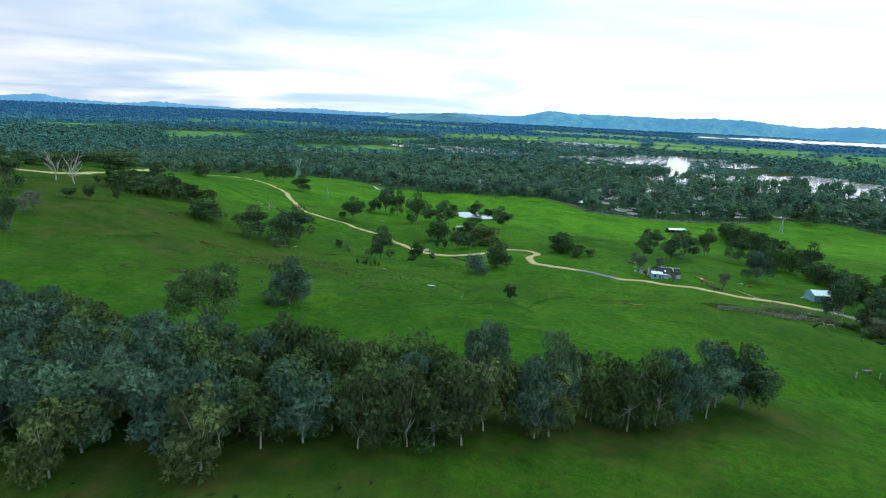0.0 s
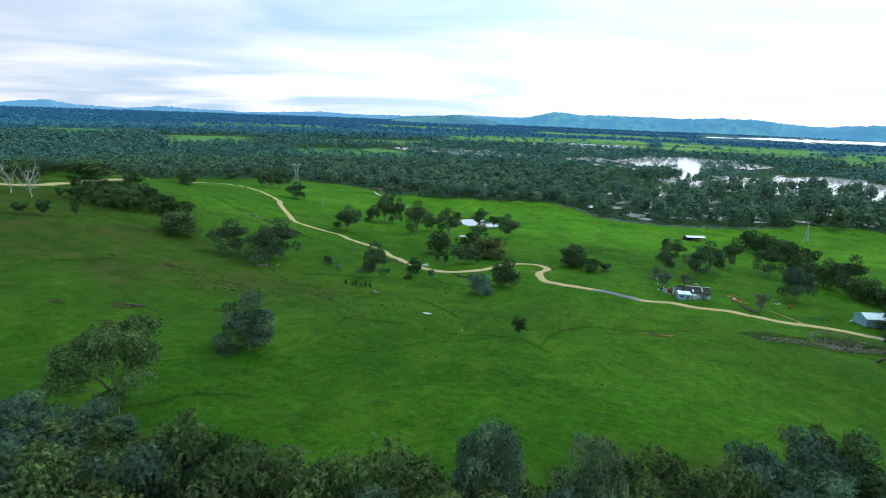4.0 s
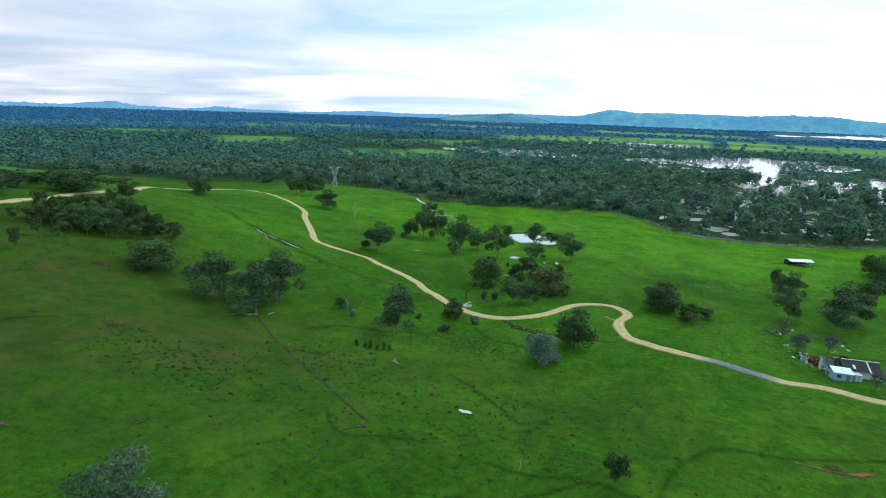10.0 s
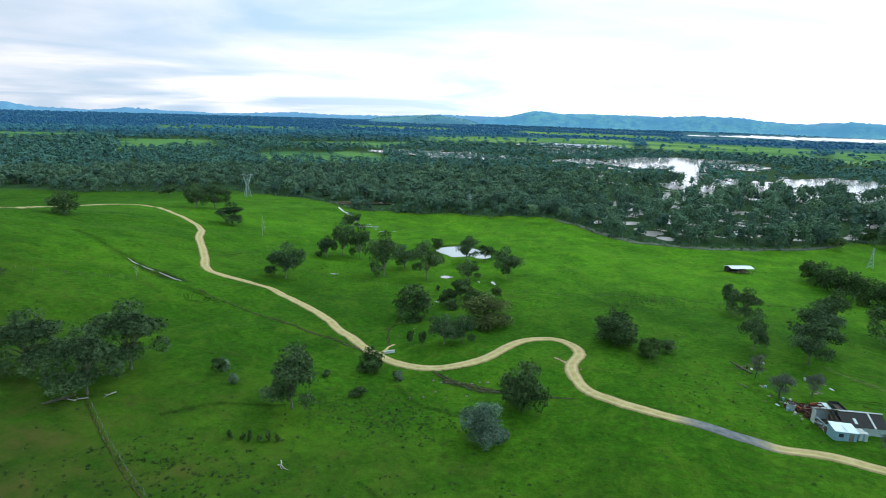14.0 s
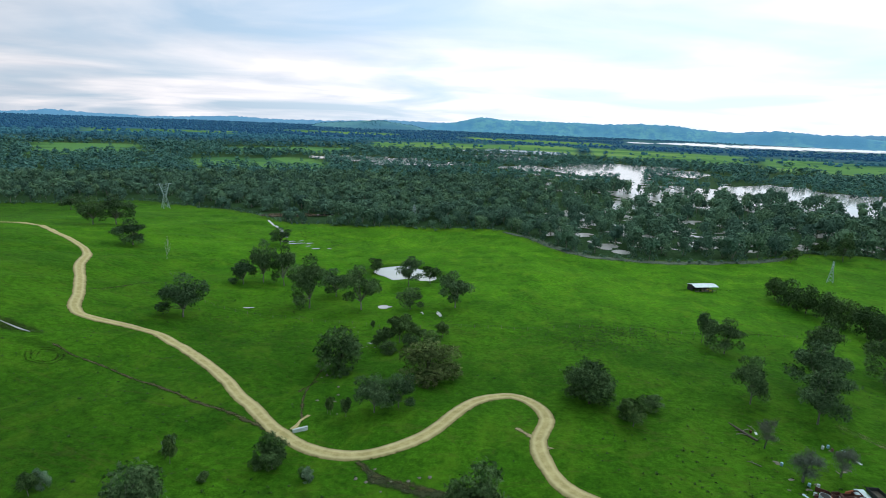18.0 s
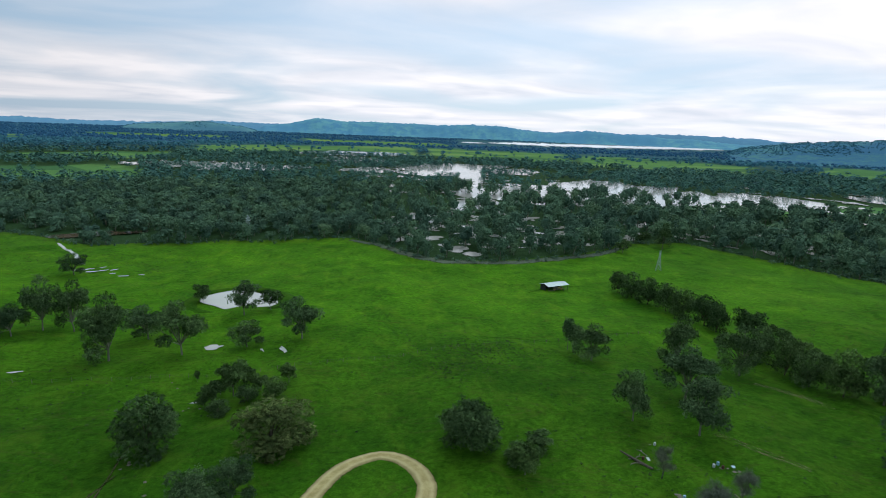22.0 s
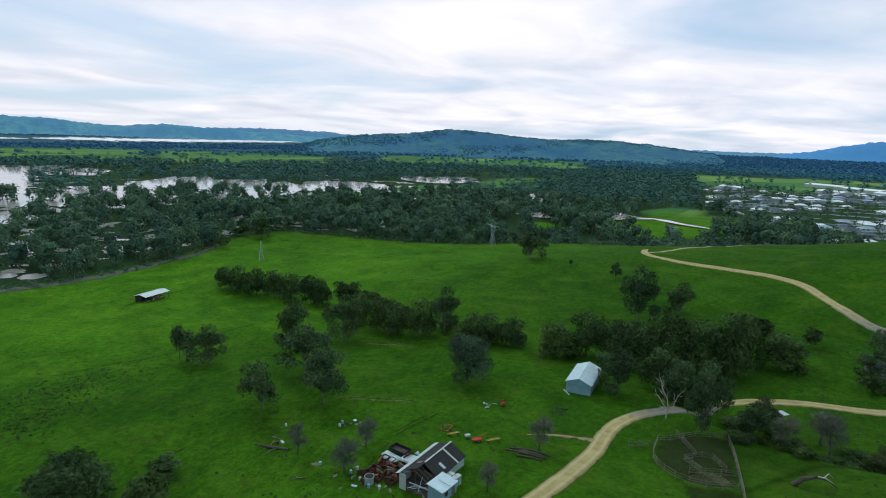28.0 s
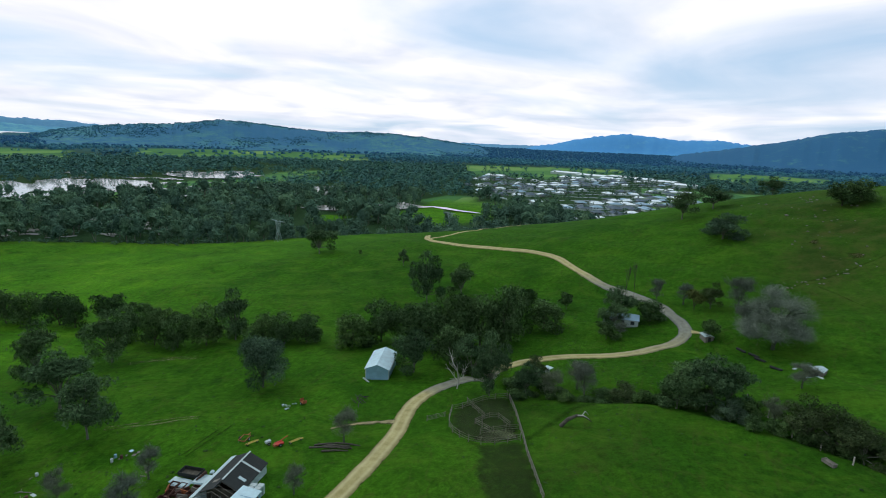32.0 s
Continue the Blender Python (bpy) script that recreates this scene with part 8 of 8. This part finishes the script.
def road_details():
    x, y = -84.5, -54.0
    e = thing("culvert", x, y, ground_z(x, y) + 0.1, 40, "pale broken concrete culvert head below the road", "culvert")
    part("head_wall", boxes((-1.7, 1.7, -0.25, 0.25, -0.6, 0.75), bevel=0.06), M["white"], e)
    part("apron", boxes((-0.6, 0.5, 0.22, 1.4, -0.3, 0.12), bevel=0.05), M["concrete"], e)
    part("wing_wall", boxes((0.9, 1.1, 0.22, 1.1, -0.4, 0.25), bevel=0.04), M["concrete"], e)
    r = random.Random(8)
    spots = [(-86, -40), (-92, -18), (-80, -36), (-64, -70), (-70, -78), (-89, 6), (-97, 22), (-60, -76), (-56, -66)]
    for k in range(40):
        cx, cy = spots[k % len(spots)]
        x, y = cx + r.gauss(0, 2.5), cy + r.gauss(0, 4.5)
        if away(np.array(x), np.array(y), np.array(ROAD, float)) < 3.6:
            continue
        g = thing("field_stone", x, y, ground_z(x, y), r.uniform(0, 90), "pale grey field stone half sunk in grass", "stone", "field stones")
        bm = bmesh.new()
        bmesh.ops.create_icosphere(bm, subdivisions=1, radius=r.uniform(0.2, 0.5))
        for v in bm.verts:
            v.co = Vector((v.co.x * r.uniform(0.8, 1.4), v.co.y * r.uniform(0.7, 1.1), v.co.z * 0.6))
        part("stone", bm, M["stone"], g)
    gully = [(171, -177), (169, -181), (174, -187), (175, -192), (178, -199), (182, -205)]
    for k in range(96):
        if k < 30:
            x, y = 262 + r.gauss(0, 22), -205 + r.gauss(0, 16)
        elif k < 66:
            x, y = gully[k % 6][0] + r.gauss(0, 1.8), gully[k % 6][1] + r.gauss(0, 2.2)
        else:
            x, y = 212 + r.gauss(0, 16), -202 + r.gauss(0, 10)
        g = thing("field_stone", x, y, ground_z(x, y), r.uniform(0, 90), "pale grey rock showing through hillside grass", "stone", "hill rocks")
        bm = bmesh.new()
        bmesh.ops.create_icosphere(bm, subdivisions=1, radius=r.uniform(0.2, 0.55) if k > 29 else r.uniform(0.3, 0.9))
        for v in bm.verts:
            v.co = Vector((v.co.x * r.uniform(0.8, 1.4), v.co.y * r.uniform(0.7, 1.1), v.co.z * 0.6))
        part("stone", bm, M["stone"], g)
    for x, y, l, t in ((-110, -190, 3.0, 10), (-128, -121, 3.0, 60), (15, -32, 4.0, 120)):
        g = thing("fallen_log", x, y, ground_z(x, y) + 0.2, t, "dark fallen log lying in the pasture", "log")
        v, f = [], []
        tube(v, f, [(-l, 0, 0), (0, 0.2, 0.1), (l, 0, 0.05)], [0.35, 0.3, 0.15], 7)
        part("log", mesh_of("log", v, f, M["bark_dark"], True), None, g)


road_details()

# ---------------------------------------------------------------- the town on the plain


def hip_roof(l, w, eave, rise, over=0.6):
    bm = bmesh.new()
    a, b = l / 2 + over, w / 2 + over
    low = [bm.verts.new(p) for p in ((-a, -b, eave), (a, -b, eave), (a, b, eave), (-a, b, eave))]
    r0, r1 = bm.verts.new((-a + b, 0, eave + rise)), bm.verts.new((a - b, 0, eave + rise))
    for q in ((low[0], low[1], r1, r0), (low[1], low[2], r1), (low[2], low[3], r0, r1), (low[3], low[0], r0), tuple(low[::-1])):
        bm.faces.new(q)
    return bm


def town():
    r = random.Random(33)
    masters = []
    for k, (roof, wall) in enumerate((("roof_grey", "brick"), ("roof_dark", "brick"), ("roof_pale", "white"), ("roof_grey", "white"), ("roof_dark", "white"))):
        e = thing("town_house", 0, 0, -60, 0, ("grey", "charcoal", "pale", "grey", "charcoal")[k] + "-roofed single-storey house in the new estate", "house", "town houses")
        part("wall", boxes((-8, 8, -5.5, 5.5, -0.3, 2.5)), M[wall], e)
        part("roof", hip_roof(16, 11, 2.5, 2.4), M[roof], e)
        part("garage_door", boxes((3, 7.4, -5.58, -5.5, 0, 2.3)), M["white"], e)
        for x in (-5.5, -1.0):
            part("window", boxes((x - 0.9, x + 0.9, -5.56, -5.5, 0.9, 2.1)), M["glass"], e)
        part("side_window", boxes((-8.06, -8.0, -2, 1, 0.9, 2.1)), M["glass"], e)
        masters.append(e)
    ax, ay = math.cos(radians(-62)), math.sin(radians(-62))
    count, used = 0, set()
    for i in range(-22, 23):
        for j in range(-26, 27):
            u, v = i * 23.0 + r.uniform(-1.5, 1.5), j * 27 + (13 if j % 2 else 0)
            x, y = 820 + ax * u - ay * v, -30 + ay * u + ax * v
            gap = patchy(np.array([(x, y)]), 38, 27)[0] > 0.14
            if gap or not within(x, y, TOWN) or r.random() < 0.30:
                continue
            m = pose(x, y, PLAIN + 0.5, 0, 0, -62 + (180 if j % 2 else 0) + r.gauss(0, 2))
            k = r.choice((0, 1, 1, 1, 2, 2, 2, 3, 4, 4))
            if k not in used:
                masters[k].matrix_basis = m
                used.add(k)
            else:
                copy_thing(masters[k], m)
            count += 1
    for j in range(-26, 27, 2):
        pts = []
        for i in range(-22, 23, 3):
            u, v = i * 23.0, j * 27 - 7
            x, y = 820 + ax * u - ay * v, -30 + ay * u + ax * v
            if within(x, y, TOWN):
                pts.append((x, y))
        if len(pts) > 2:
            tagged(new("street", ribbon("street", pts, 8.0, M["bitumen"], 0.6, None, 0.05, 3, 3)), "grey street between rows of new houses", "street", kind="structure")
    tagged(new("street", ribbon("street", [(540, -85), (570, -74), (609, -64), (660, -28), (716, 22), (784, 69), (840, 120)], 14.0, M["bitumen"], 0.8, None, 0.05, 3, 3)), "wide pale street at the edge of the town", "street", kind="structure")
    for k, (x, y, l, w, h, t) in enumerate(((1480, -20, 84, 44, 6, 60), (1440, -140, 76, 46, 6, 60), (1330, 20, 60, 34, 5.5, 55), (1500, -90, 60, 40, 6, 62), (1300, -240, 60, 34, 5, 60), (1250, 190, 52, 26, 5, 70), (1560, 60, 90, 40, 6, 60), (1400, -70, 54, 30, 5, 58), (1380, -190, 66, 34, 6, 61))):
        e = thing("warehouse", x, y, PLAIN + 0.3, t, "long white industrial warehouse beyond the houses", "warehouse", "town warehouses")
        part("wall", gable_walls(l, w, h, 2.5, 0.4), M["white"], e)
        part("roof", gable_roof(l, w, h, 2.5, 0.6, 0.2), M["roof_pale"], e)
        for q in range(4):
            part("roller_door", boxes((-l / 2 + 8 + q * l / 5, -l / 2 + 16 + q * l / 5, -w / 2 - 0.5, -w / 2 - 0.3, 0, 5)), M["roof_grey"], e)
    # garden and street trees among the roofs
    p = jitter_grid(np.random.default_rng(8), 480, 1400, -260, 240, 14)
    p = p[in_town(p)]
    p = p[np.random.default_rng(9).random(len(p)) < np.where(patchy(p, 38, 27) > 0.14, 0.66, 0.17)]
    h = np.random.default_rng(10).uniform(5, 12, len(p))
    woods("town_trees", p, h, h * 0.9, 40, 0.13, "garden and street trees between the houses", 14, False, 0.0)


town()
